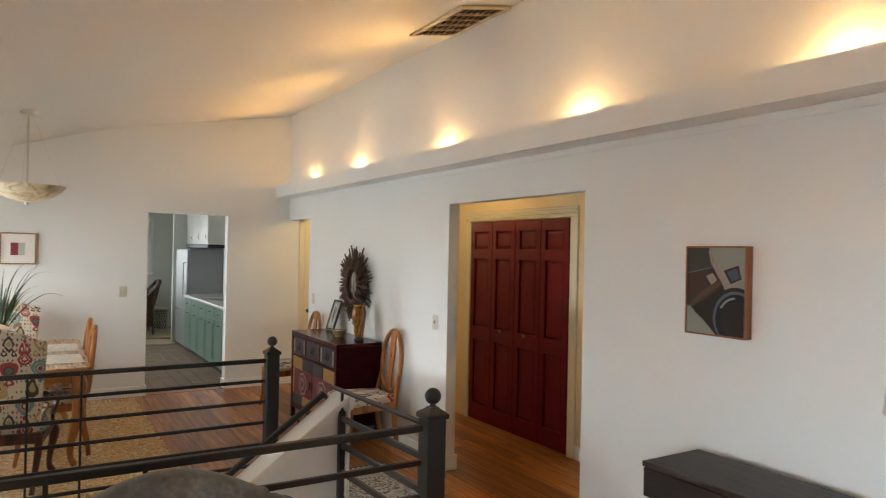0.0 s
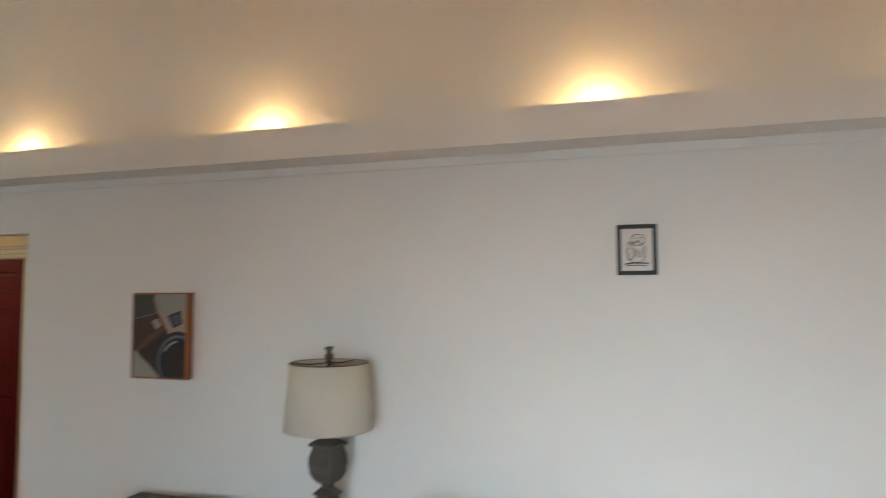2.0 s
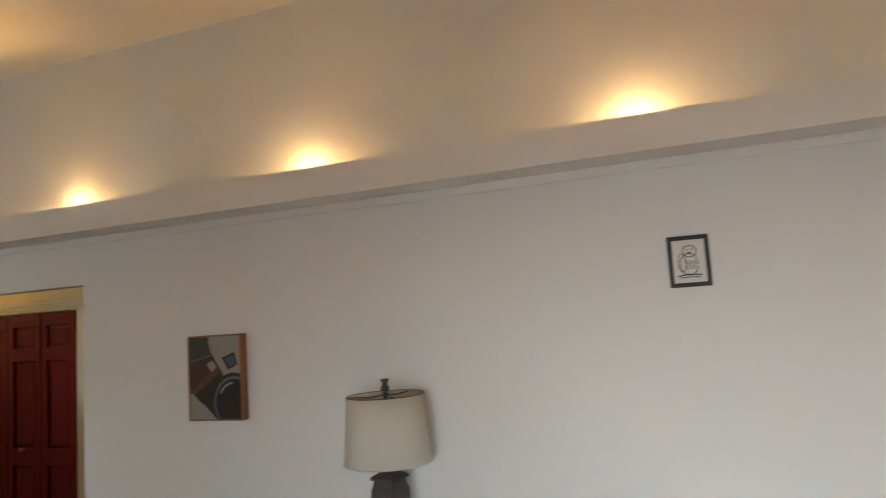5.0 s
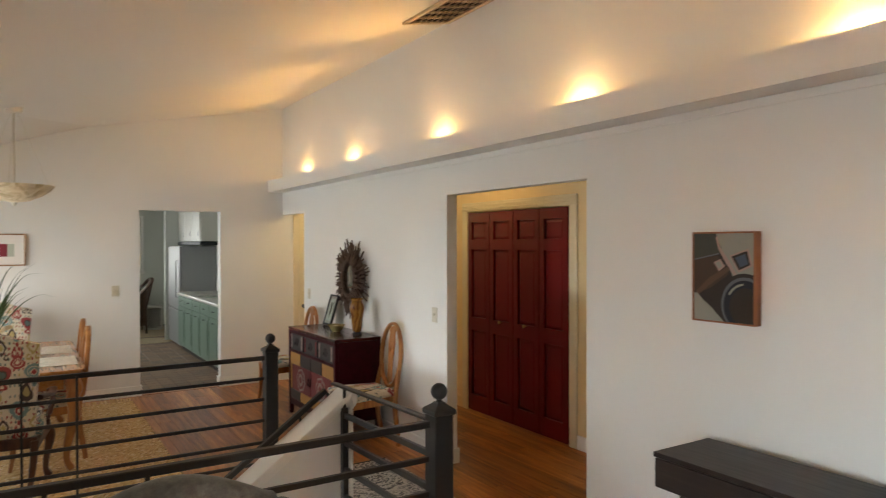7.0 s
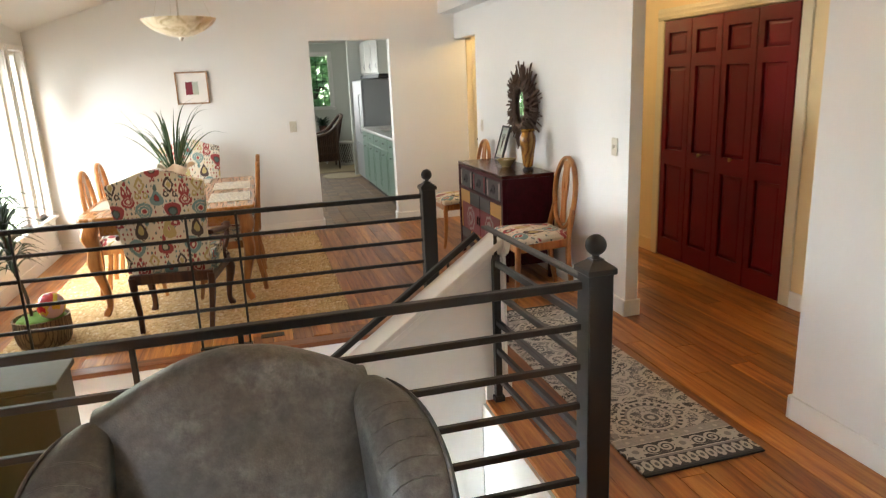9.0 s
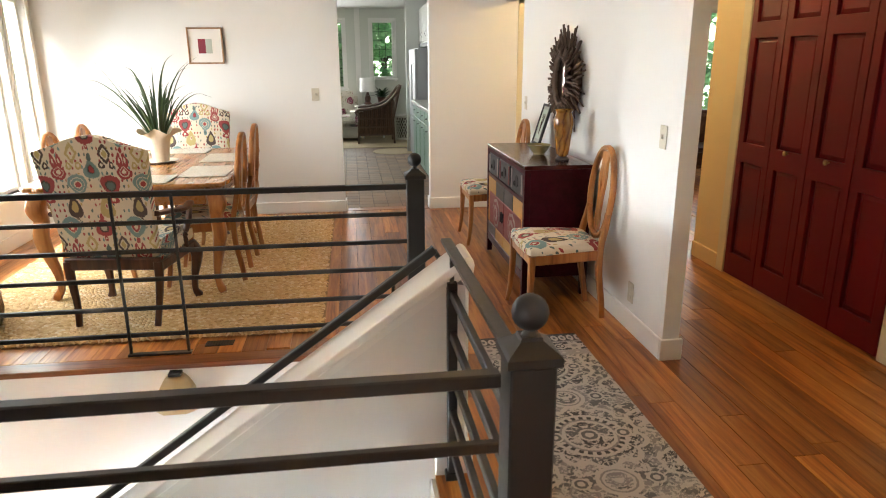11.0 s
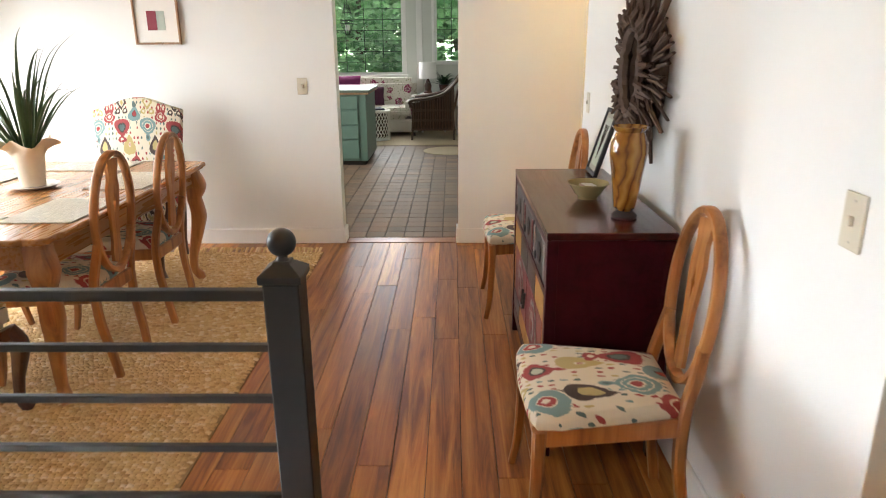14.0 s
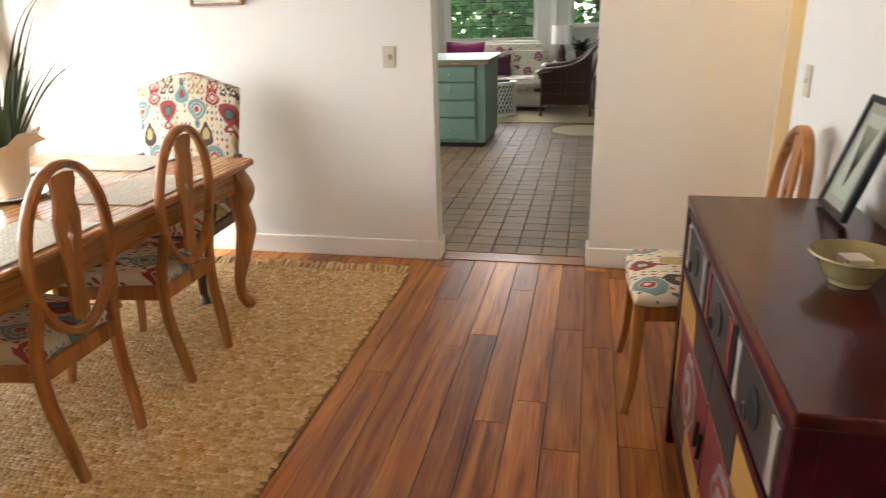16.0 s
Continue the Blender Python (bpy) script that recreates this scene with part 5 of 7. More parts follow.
def host_chair(m, label):
    """Upholstered armchair, front towards +y."""
    t = thing("host_chair", m, label, "armchair", "host chairs")
    # camel back
    def top(x):
        return 1.045 + 0.055 * math.cos(min(1, abs(x) / 0.2) * math.pi / 2) ** 1.2 - 0.03 * max(0, abs(x) - 0.2) / 0.1
    bm = bmesh.new()
    nx, nz = 16, 10
    grids = []
    for side in (0, 1):
        g = []
        for j in range(nz + 1):
            row = []
            for i in range(nx + 1):
                x = -0.30 + 0.6 * i / nx
                v = j / nz
                z = 0.44 + v * (top(x) - 0.44)
                w = x * (0.86 + 0.14 * v)
                puff = 0.03 * math.sin(math.pi * i / nx) ** 0.5 * math.sin(math.pi * (0.08 + 0.9 * v)) ** 0.5 if side else 0.012 * math.sin(math.pi * i / nx) ** 0.5
                y = -0.23 - 0.10 * v + (0.055 + puff if side else -puff)
                row.append(bm.verts.new((w, y, z)))
            g.append(row)
        grids.append(g)
    for g in grids:
        for j in range(nz):
            for i in range(nx):
                bm.faces.new((g[j][i], g[j][i + 1], g[j + 1][i + 1], g[j + 1][i]))
    a, b = grids
    def rim(p, q):
        for k in range(len(p) - 1):
            bm.faces.new((p[k], p[k + 1], q[k + 1], q[k]))
    rim(a[0], b[0]), rim(a[-1], b[-1])
    rim([r[0] for r in a], [r[0] for r in b]), rim([r[-1] for r in a], [r[-1] for r in b])
    part("backrest", bm, IKAT, t, "high camel back in cream ikat cotton", True)
    bm = box(-0.29, 0.29, -0.2, 0.29, 0.36, 0.49, 0.035, seg=4)
    part("seat", bm, IKAT, t, "thick ikat seat cushion", True)
    part("seat_rail", box(-0.27, 0.27, -0.24, -0.205, 0.33, 0.40, 0.006), MAHOG, t)
    part("seat_rail", box(-0.28, 0.28, 0.245, 0.275, 0.31, 0.36, 0.006), MAHOG, t)
    for s in (1, -1):
        part("side_rail", sweep([(s * 0.262, -0.22, 0.345), (s * 0.285, 0.26, 0.345)], (0.03, 0.055), 8, power=6), MAHOG, t)
        part("arm", sweep(smooth_path([(s * 0.285, -0.24, 0.66), (s * 0.315, -0.1, 0.645), (s * 0.33, 0.06, 0.625), (s * 0.325, 0.17, 0.635), (s * 0.30, 0.20, 0.62)], 5), (0.05, 0.032), 8, power=3), MAHOG, t, smooth=True)
        part("arm_post", sweep(smooth_path([(s * 0.285, 0.14, 0.36), (s * 0.30, 0.10, 0.45), (s * 0.325, 0.12, 0.55), (s * 0.325, 0.15, 0.63)], 4), (0.032, 0.036), 8, power=3), MAHOG, t, smooth=True)
        cabriole([(s * 0.255, -0.225, 0.38), (s * 0.25, -0.225, 0.26), (s * 0.235, -0.235, 0.12), (s * 0.225, -0.265, 0.0)], [0.05, 0.045, 0.036, 0.034], MAHOG, t)
        cabriole([(s * 0.27, 0.25, 0.36), (s * 0.295, 0.272, 0.28), (s * 0.275, 0.255, 0.14), (s * 0.27, 0.25, 0.05), (s * 0.285, 0.268, 0.0)], [0.065, 0.07, 0.042, 0.036, 0.05], MAHOG, t)
    return t


host = host_chair(pose(-2.875, -2.655, 0.016, 0, 0, -7), "high-backed ikat armchair with dark wood arms at the table end")
copy_thing(host, pose(-2.935, -0.58, 0.016, 0, 0, 180))

# placemats
for x, y, r in ((-2.51, -2.02, 90), (-2.51, -1.36, 90), (-3.34, -1.95, 90), (-3.34, -1.28, 90), (-2.90, -2.30, 0), (-2.94, -0.92, 0)):
    p = thing("placemat", pose(x, y, 0.761, 0, 0, r), "woven grey-beige straw placemat on the table", "placemat", "placemats")
    part("weave", box(-0.225, 0.225, -0.155, 0.155, 0.0, 0.005, 0.002), MAT, p)


# potted orchid
def ribbon(path, width, fold=0.25, bm=None):
    bm = bm or bmesh.new()
    pts = smooth_path(path, 4)
    n = len(pts) - 1
    prev = None
    for i, p in enumerate(pts):
        t = (pts[min(i + 1, n)] - pts[max(i - 1, 0)]).normalized()
        s = t.cross(Vector((0, 0, 1)))
        s = s.normalized() if s.length > 1e-4 else Vector((1, 0, 0))
        nrm = s.cross(t)
        w = width * (0.55 + 0.45 * math.sin(math.pi * min(1, i / n * 1.3))) * (1 - max(0, (i / n - 0.55) / 0.45) ** 1.6) + 0.0006
        cur = [bm.verts.new(p - s * w / 2 + nrm * fold * w), bm.verts.new(p), bm.verts.new(p + s * w / 2 + nrm * fold * w)]
        if prev:
            bm.faces.new((prev[0], prev[1], cur[1], cur[0]))
            bm.faces.new((prev[1], prev[2], cur[2], cur[1]))
        prev = cur
    return bm


orchid = thing("potted_plant", pose(-2.94, -1.53, 0.760), "green strap-leaved plant in a paper-wrapped pot", "plant")
part("saucer", lathe([(0.06, 0.0), (0.10, 0.006), (0.125, 0.018), (0.12, 0.02), (0.095, 0.011), (0.02, 0.009)], 28), SAUCER, orchid, "pale glazed saucer", True)
bm = bmesh.new()
rng = random.Random(3)
rings = []
for z, r in ((0.012, 0.056), (0.06, 0.062), (0.12, 0.070), (0.17, 0.078), (0.20, 0.088), (0.225, 0.112), (0.238, 0.142)):
    ring = []
    for i in range(36):
        a = 2 * math.pi * i / 36
        flare = max(0, z - 0.18) / 0.055
        rr = r + 0.003 * math.sin(a * 18) + flare * 0.022 * math.sin(a * 5 + 0.6)
        ring.append(bm.verts.new((rr * math.cos(a), rr * math.sin(a), z + flare * 0.02 * math.cos(a * 5 + 1.0))))
    rings.append(ring)
for a, b in zip(rings, rings[1:]):
    for i in range(36):
        bm.faces.new((a[i], a[(i + 1) % 36], b[(i + 1) % 36], b[i]))
bm.faces.new(rings[0][::-1])
part("paper_wrap", bm, PAPER, orchid, "crumpled tan paper wrapping", True)
part("soil", lathe([(0.074, 0.17), (0.07, 0.178), (0.02, 0.18)], 20), DARKGAP, orchid)
for i in range(36):
    a = rng.random() * 2 * math.pi
    L = rng.uniform(0.38, 0.74)
    lean = rng.random() ** 1.1
    bend = rng.uniform(0.5, 1.25) if i % 3 else rng.uniform(0.1, 0.5)
    r0 = 0.02 + 0.03 * rng.random()
    c, s = math.cos(a), math.sin(a)
    tilt = radians(6 + 34 * lean)
    pts, r, z = [], r0, 0.17
    for k in range(6):
        pts.append((r * c - 0.02 * k * k * 0.1 * s * (bend - 0.4), r * s + 0.02 * k * k * 0.1 * c * (bend - 0.4), z))
        r += L / 5 * math.sin(tilt)
        z += L / 5 * math.cos(tilt)
        tilt += radians((2, 5, 12, 24, 30)[min(k, 4)] * bend * 1.25)
    part("leaf", ribbon(pts, rng.uniform(0.016, 0.023), 0.3), LEAF, orchid, smooth=True)

# pendant lamp
PZ = cz(-2.765)
pend = thing("pendant_lamp", pose(-2.765, -1.42, PZ), "alabaster bowl pendant lamp on a brass rod", "pendant lamp")
drop = PZ - 2.02
part("canopy", lathe([(0.02, -0.04), (0.06, -0.035), (0.066, -0.012), (0.066, 0.012)], 24), CHROME, pend, smooth=True)
part("rod", lathe([(0.008, -drop + 0.12), (0.008, -0.03)], 10), CHROME, pend)
bowl = [(0.012, -drop - 0.002), (0.10, -drop + 0.012), (0.19, -drop + 0.05), (0.255, -drop + 0.095), (0.29, -drop + 0.135), (0.294, -drop + 0.142), (0.283, -drop + 0.142), (0.24, -drop + 0.10), (0.18, -drop + 0.062), (0.1, -drop + 0.028), (0.012, -drop + 0.016)]
part("bowl", lathe(bowl, 40), ALAB, pend, "veined cream alabaster bowl", True)
part("finial", lathe([(0.004, -drop - 0.03), (0.014, -drop - 0.02), (0.02, -drop - 0.003), (0.008, -drop + 0.13)], 14), CHROME, pend, smooth=True)
for k in range(3):
    a = 0.4 + k * 2 * math.pi / 3
    part("chain", sweep([(0.03 * math.cos(a), 0.03 * math.sin(a), -0.035), (0.28 * math.cos(a), 0.28 * math.sin(a), -drop + 0.14)], (0.003, 0.003), 5), CHROME, pend)

# jute rug
def jute_rug(x0, x1, y0, y1):
    t = thing("jute_rug", pose(0, 0, 0), "chunky braided jute rug with a fringed end under the table", "rug")
    part("backing", box(x0, x1, y0, y1, 0.0005, 0.008), JUTEBASE, t)
    rg = random.Random(11)
    verts, faces = [], []
    dx, dy = 0.0235, 0.0150
    rows = int((y1 - y0) / dy)
    for j in range(rows):
        y = y0 + (j + 0.5) * dy
        x = x0 + (0.5 * dx if j % 2 else 0.0) + rg.uniform(-0.003, 0.003)
        while x < x1 - 0.01:
            w, d, h = dx * 0.60, dy * 0.62, 0.005 + rg.random() * 0.006
            b = len(verts)
            sk = 0.006 if j % 2 else -0.006
            verts += [(x - w, y - d, 0.006), (x + w, y - d + sk, 0.006), (x + w, y + d, 0.006), (x - w, y + d - sk, 0.006),
                      (x - w * 0.5, y - d * 0.45, 0.006 + h), (x + w * 0.5, y - d * 0.45 + sk * 0.6, 0.006 + h), (x + w * 0.5, y + d * 0.45, 0.006 + h), (x - w * 0.5, y + d * 0.45 - sk * 0.6, 0.006 + h)]
            faces += [(b + 4, b + 5, b + 6, b + 7)] + [(b + i, b + (i + 1) % 4, b + 4 + (i + 1) % 4, b + 4 + i) for i in range(4)]
            x += dx * rg.uniform(0.9, 1.1)
    me = bpy.data.meshes.new("braid")
    me.from_pydata(verts, [], faces)
    for p in me.polygons:
        p.use_smooth = True
    me.materials.append(JUTE)
    ob = new("braid", me)
    ob.parent = t
    tagged(ob, kind="stuff")
    fr = bmesh.new()
    x = x0
    while x < x1:
        for yy, sg in ((y1, 1), (y0, -1)):
            L = 0.055 + 0.045 * rg.random() if sg > 0 else 0.012 + 0.012 * rg.random()
            sweep([(x, yy - sg * 0.01, 0.008), (x + rg.uniform(-0.012, 0.012), yy + sg * L * 0.5, 0.024), (x + rg.uniform(-0.02, 0.02), yy + sg * L, 0.009)], [(0.014, 0.012), (0.028, 0.024), (0.012, 0.009)], 5, fr)
        x += rg.uniform(0.022, 0.038)
    tagged(part("fringe", fr, JUTE, t, smooth=True), kind="stuff")
    return t


jute_rug(-3.98, -1.73, -3.12, -0.26)

# basket plant by the windows, with a glass ball
bp = thing("basket_plant", pose(-3.74, -2.82, 0.016), "dracaena in a woven basket near the windows", "plant")
part("basket", lathe([(0.145, 0.0), (0.16, 0.03), (0.172, 0.10), (0.168, 0.17), (0.172, 0.185), (0.16, 0.187), (0.155, 0.16), (0.02, 0.15)], 30), BASKET, bp, "brown woven basket", True)
part("moss", lathe([(0.155, 0.16), (0.13, 0.185), (0.06, 0.195), (0.01, 0.198)], 20), MOSS, bp)
stem = smooth_path([(-0.05, 0.0, 0.15), (-0.07, 0.02, 0.35), (-0.12, 0.03, 0.55), (-0.13, 0.03, 0.78)], 4)
part("stem", sweep(stem, (0.022, 0.022), 8), BARK, bp, smooth=True)
rng = random.Random(21)
for cx, cy, cz0, n, L in ((-0.13, 0.03, 0.78, 46, 0.34), (-0.11, 0.03, 0.56, 34, 0.28), (-0.14, 0.04, 0.98, 30, 0.30)):
    for i in range(n):
        a = rng.random() * 2 * math.pi
        e = rng.uniform(-0.2, 1.2)
        l = L * rng.uniform(0.7, 1.1)
        c, s, u = math.cos(a) * math.cos(e), math.sin(a) * math.cos(e), math.sin(e)
        z = cz0 + rng.uniform(-0.1, 0.06)
        part("leaf", ribbon([(cx, cy, z), (cx + c * l * 0.5, cy + s * l * 0.5, z + u * l * 0.55), (cx + c * l, cy + s * l, z + u * l * 0.8 - 0.09)], 0.02), LEAF2, bp, smooth=True)
gb = thing("glass_ball", pose(-3.645, -2.90, 0.205), "pink, yellow and red painted glass ball in the basket", "ball")
mm, nt, bb = nodes_of("painted_glass_ball")
nn = noise_tex(nt, position(nt, space="object"), 9, 2)
nt.links.new(const_ramp(nt, nn, [(0.0, (0.55, 0.03, 0.03)), (0.42, (0.75, 0.5, 0.08)), (0.5, (0.72, 0.50, 0.45))]), bb.inputs["Base Color"])
bb.inputs["Roughness"].default_value = 0.15
part("ball", lathe([(max(0.003, 0.085 * math.sin(a)), 0.085 - 0.085 * math.cos(a)) for a in [math.pi * i / 14 for i in range(15)]], 24), mm, gb, smooth=True)


# ---------------------------------------------------------------- sideboard and what stands on it
sb = thing("sideboard", pose(0, 0, 0), "maroon lacquered sideboard with painted drawers and doors", "sideboard")
SX0, SX1, SY0, SY1, SZ = -0.478, -0.045, -2.745, -1.578, 0.856
rounded(part("top", box(SX0 - 0.002, SX1, SY0, SY1, SZ - 0.026, SZ), LACQTOP, sb), 0.004)
part("body", box(SX0 + 0.022, SX1 - 0.004, SY0 + 0.004, SY1 - 0.004, 0.13, SZ - 0.027), LACQ, sb)
for y in (SY0 + 0.003, SY1 - 0.043):
    for x in (SX0, SX1 - 0.042):
        part("leg", box(x, x + 0.04, y, y + 0.04, 0.0, SZ - 0.027, 0.003), LACQ, sb)
part("apron", box(SX0 + 0.004, SX0 + 0.02, SY0 + 0.044, SY1 - 0.044, 0.10, 0.16, 0.003), LACQ, sb)
part("rail", box(SX0 + 0.002, SX0 + 0.022, SY0 + 0.044, SY1 - 0.044, SZ - 0.055, SZ - 0.027), LACQ, sb)
part("rail", box(SX0 + 0.002, SX0 + 0.022, SY0 + 0.044, SY1 - 0.044, 0.615, 0.64), LACQ, sb)
CARVE = plain("silver_worn_carving", (0.30, 0.26, 0.24), 0.6, vary=0.5, grain=70, relief=0.4)
span = (SY1 - SY0 - 0.088)
for k in range(3):
    y0 = SY0 + 0.044 + span * k / 3 + 0.012
    y1 = SY0 + 0.044 + span * (k + 1) / 3 - 0.012
    d = part("drawer", box(SX0 + 0.004, SX0 + 0.024, y0, y1, 0.645, SZ - 0.06, 0.003), BLACKP, sb, "worn black drawer front")
    mid = (y0 + y1) / 2
    part("back_plate", prism([(mid + 0.04 * math.cos(2 * math.pi * i / 20), 0.722 + 0.04 * math.sin(2 * math.pi * i / 20)) for i in range(20)], -0.003, "x", at=SX0 + 0.004), BLACKF, d)
    ringp = [(SX0 - 0.012, mid + 0.016 * math.cos(2 * math.pi * i / 14), 0.712 + 0.016 * math.sin(2 * math.pi * i / 14)) for i in range(14)]
    part("ring_pull", sweep(ringp, (0.006, 0.006), 6, up=(1, 0, 0), closed=True), IRON, d, "iron ring pull", True)
    for yy in (y0 + 0.03, y1 - 0.03):
        part("corner_carving", prism([(yy - 0.02, 0.66), (yy + 0.02, 0.66), (yy + 0.012, 0.72), (yy + 0.02, 0.785), (yy - 0.02, 0.785), (yy - 0.012, 0.72)], -0.003, "x", at=SX0 + 0.004), CARVE if k != 1 else REDP, d)
# checkered panels above and below, medallion doors between
cols = 4
for k in range(cols):
    y0 = SY0 + 0.044 + span * k / cols
    y1 = y0 + span / cols
    for z0, z1, mats in ((0.50, 0.612, (OCHRE, BLACKP)), (0.165, 0.25, (BLACKP, OCHRE))):
        part("panel", box(SX0 + 0.004, SX0 + 0.022, y0 + 0.004, y1 - 0.004, z0, z1, 0.002), mats[0] if k in (0, 3) else mats[1], sb)
for k in range(2):
    y0 = SY0 + 0.044 + span * k / 2 + 0.05
    y1 = SY0 + 0.044 + span * (k + 1) / 2 - 0.05
    if k == 0:
        y1 += 0.045
    else:
        y0 -= 0.045
    d = part("door", box(SX0 + 0.004, SX0 + 0.022, y0, y1, 0.255, 0.496, 0.003), REDP, sb, "worn red door with a carved medallion")
    mid = (y0 + y1) / 2
    for r0, mt, off in ((0.105, CARVE, 0.003), (0.085, REDP, 0.0045), (0.06, CARVE, 0.006), (0.03, REDP, 0.0075)):
        part("medallion", prism([(mid + r0 * (1 + 0.07 * math.sin(i * math.pi / 2)) * math.cos(2 * math.pi * i / 32), 0.375 + r0 * (1 + 0.07 * math.sin(i * math.pi / 2)) * math.sin(2 * math.pi * i / 32)) for i in range(32)], -off, "x", at=SX0 + 0.004), mt, d)
    yy = y1 - 0.02 if k == 0 else y0 + 0.02
    part("pull", sweep([(SX0 - 0.008, yy, 0.43), (SX0 - 0.012, yy, 0.36)], (0.008, 0.012), 6), IRON, d)
for y in (SY0 + 0.044 + 0.005, SY1 - 0.044 - 0.045):
    part("side_panel", box(SX0 + 0.004, SX0 + 0.02, y, y + 0.04, 0.255, 0.496, 0.002), OCHRE, sb)
part("wall_edge", box(SX1, SX1 + 0.004, SY0 + 0.01, SY1 - 0.01, 0.1, SZ - 0.03), BLACKF, sb)

vase = thing("glass_vase", pose(-0.178, -2.535, SZ + 0.001), "tall amber streaked glass vase on the sideboard", "vase")
part("foot", lathe([(0.044, 0.0), (0.046, 0.008), (0.036, 0.018), (0.026, 0.026)], 24), BLACKF, vase, "dark glass foot", True)
part("body", lathe([(r * 0.8, z) for r, z in ((0.03, 0.024), (0.05, 0.04), (0.056, 0.08), (0.07, 0.17), (0.082, 0.23), (0.08, 0.265), (0.066, 0.295), (0.062, 0.305), (0.078, 0.322), (0.074, 0.324), (0.055, 0.306), (0.055, 0.29), (0.06, 0.2), (0.02, 0.06))], 32), AMBER, vase, smooth=True)

dish = thing("ceramic_bowl", pose(-0.25, -2.235, SZ + 0.001), "shallow green glazed ceramic bowl", "bowl")
part("bowl", lathe([(r * 0.86, z) for r, z in ((0.045, 0.0), (0.047, 0.01), (0.06, 0.02), (0.075, 0.042), (0.09, 0.058), (0.097, 0.062), (0.095, 0.066), (0.082, 0.056), (0.06, 0.036), (0.01, 0.022))], 32), CELADON, dish, smooth=True)
mb = thing("matchbox", pose(-0.25, -2.235, SZ + 0.045, 8, 6, 25), "small pale matchbox lying in the bowl", "matchbox")
part("sleeve", box(-0.028, 0.028, -0.018, 0.018, 0.0, 0.013, 0.001), CARD, mb)
part("tray", box(-0.034, -0.028, -0.016, 0.016, 0.001, 0.012), P_PINK, mb)

# picture leaning on the sideboard
lean = picture("framed_picture", Matrix.Translation((-0.13, -1.745, SZ + 0.004)) @ Matrix.Rotation(radians(-91), 4, "Z") @ Matrix.Rotation(radians(-17), 4, "X") @ Matrix.Translation((0, 0, 0.155)), 0.20, 0.31, 0.018, 0.02, BLACKF, "black framed botanical print leaning on the sideboard", 0.04)
slab_on(lean, "mat_card", [(-0.082, -0.137), (0.082, -0.137), (0.082, 0.137), (-0.082, 0.137)], P_GREY, -0.0112)
slab_on(lean, "print", [(-0.055, -0.112), (0.055, -0.112), (0.055, 0.112), (-0.055, 0.112)], P_SAGE, -0.0126)
for k in range(5):
    part("stem", sweep([(0.0, -0.0142, -0.08), (-0.022 + 0.011 * k, -0.0142, 0.02), (-0.036 + 0.018 * k, -0.0142, 0.08)], (0.005, 0.002), 4), P_BROWN, lean)

# sunburst mirror
sun_m = thing("sunburst_mirror", pose(-0.002, -2.145, 1.345, 0, 0, -90), "round sunburst mirror framed with dark driftwood sticks", "mirror")


def circle(rx, rz, n, y=None):
    return [(rx * math.cos(2 * math.pi * i / n), rz * math.sin(2 * math.pi * i / n)) if y is None else (rx * math.cos(2 * math.pi * i / n), y, rz * math.sin(2 * math.pi * i / n)) for i in range(n)]


part("mirror_disc", prism(circle(0.135, 0.16, 48), -0.004, "y", at=-0.062), MIRROR, sun_m)
part("backing", prism(circle(0.2, 0.22, 30), 0.058, "y", at=-0.060), DRIFT, sun_m)
rng = random.Random(5)
ring_sizes = [(0.034 + 0.010 * rng.random(), 0.040 + 0.014 * rng.random()) for _ in range(48)]
part("inner_ring", sweep([(x * rng.uniform(0.98, 1.03), -0.082 + rng.uniform(-0.004, 0.004), z * rng.uniform(0.98, 1.03)) for x, z in circle(0.142, 0.168, 48)], ring_sizes, 7, up=(0, 1, 0), closed=True), DRIFT, sun_m)
# lumps of wood round the ring, then three layers of sticks
for i in range(64):
    a = 2 * math.pi * (i + rng.uniform(-0.35, 0.35)) / 64
    c, s = math.cos(a), math.sin(a) * 1.1
    r0 = rng.uniform(0.150, 0.162)
    yo = -0.088 + rng.uniform(-0.016, 0.010)
    k = rng.uniform(0.016, 0.026)
    tw = rng.uniform(-0.02, 0.02)
    part("stick", sweep([(r0 * c, yo, r0 * s), ((r0 + 0.03) * c - tw * s, yo - 0.012, (r0 + 0.03) * s + tw * c), ((r0 + 0.065) * c - tw * 1.6 * s, yo + 0.004, (r0 + 0.065) * s + tw * 1.6 * c)], [(k, k), (k * 1.1, k), (k * 0.6, k * 0.6)], 5), DRIFT, sun_m)
for n, r1, y, w in ((62, 0.325, -0.040, 0.020), (54, 0.30, -0.062, 0.020), (40, 0.25, -0.080, 0.019)):
    for i in range(n):
        a = 2 * math.pi * (i + rng.uniform(-0.3, 0.3)) / n
        L = r1 * rng.uniform(0.80, 1.08)
        ww = w * rng.uniform(0.65, 1.2)
        c, s = math.cos(a), math.sin(a) * 1.04
        yo = y + rng.uniform(-0.012, 0.012)
        lift = rng.uniform(-0.008, 0.024)
        kink = rng.uniform(-0.008, 0.008)
        path = [(0.16 * c, yo, 0.176 * s), ((0.16 + L) / 2 * c - kink * s, yo - 0.008, (0.165 + L) / 2 * s + kink * c), ((0.05 + 0.95 * L) * c, yo - lift * 0.8, (0.05 + 0.95 * L) * s - 0.0), (L * c, yo - lift, L * s)]
        part("stick", sweep(path, [(ww, ww * 0.9), (ww, ww * 0.75), (ww * 0.8, ww * 0.6), (ww * 0.35, ww * 0.3)], 5), DRIFT, sun_m)

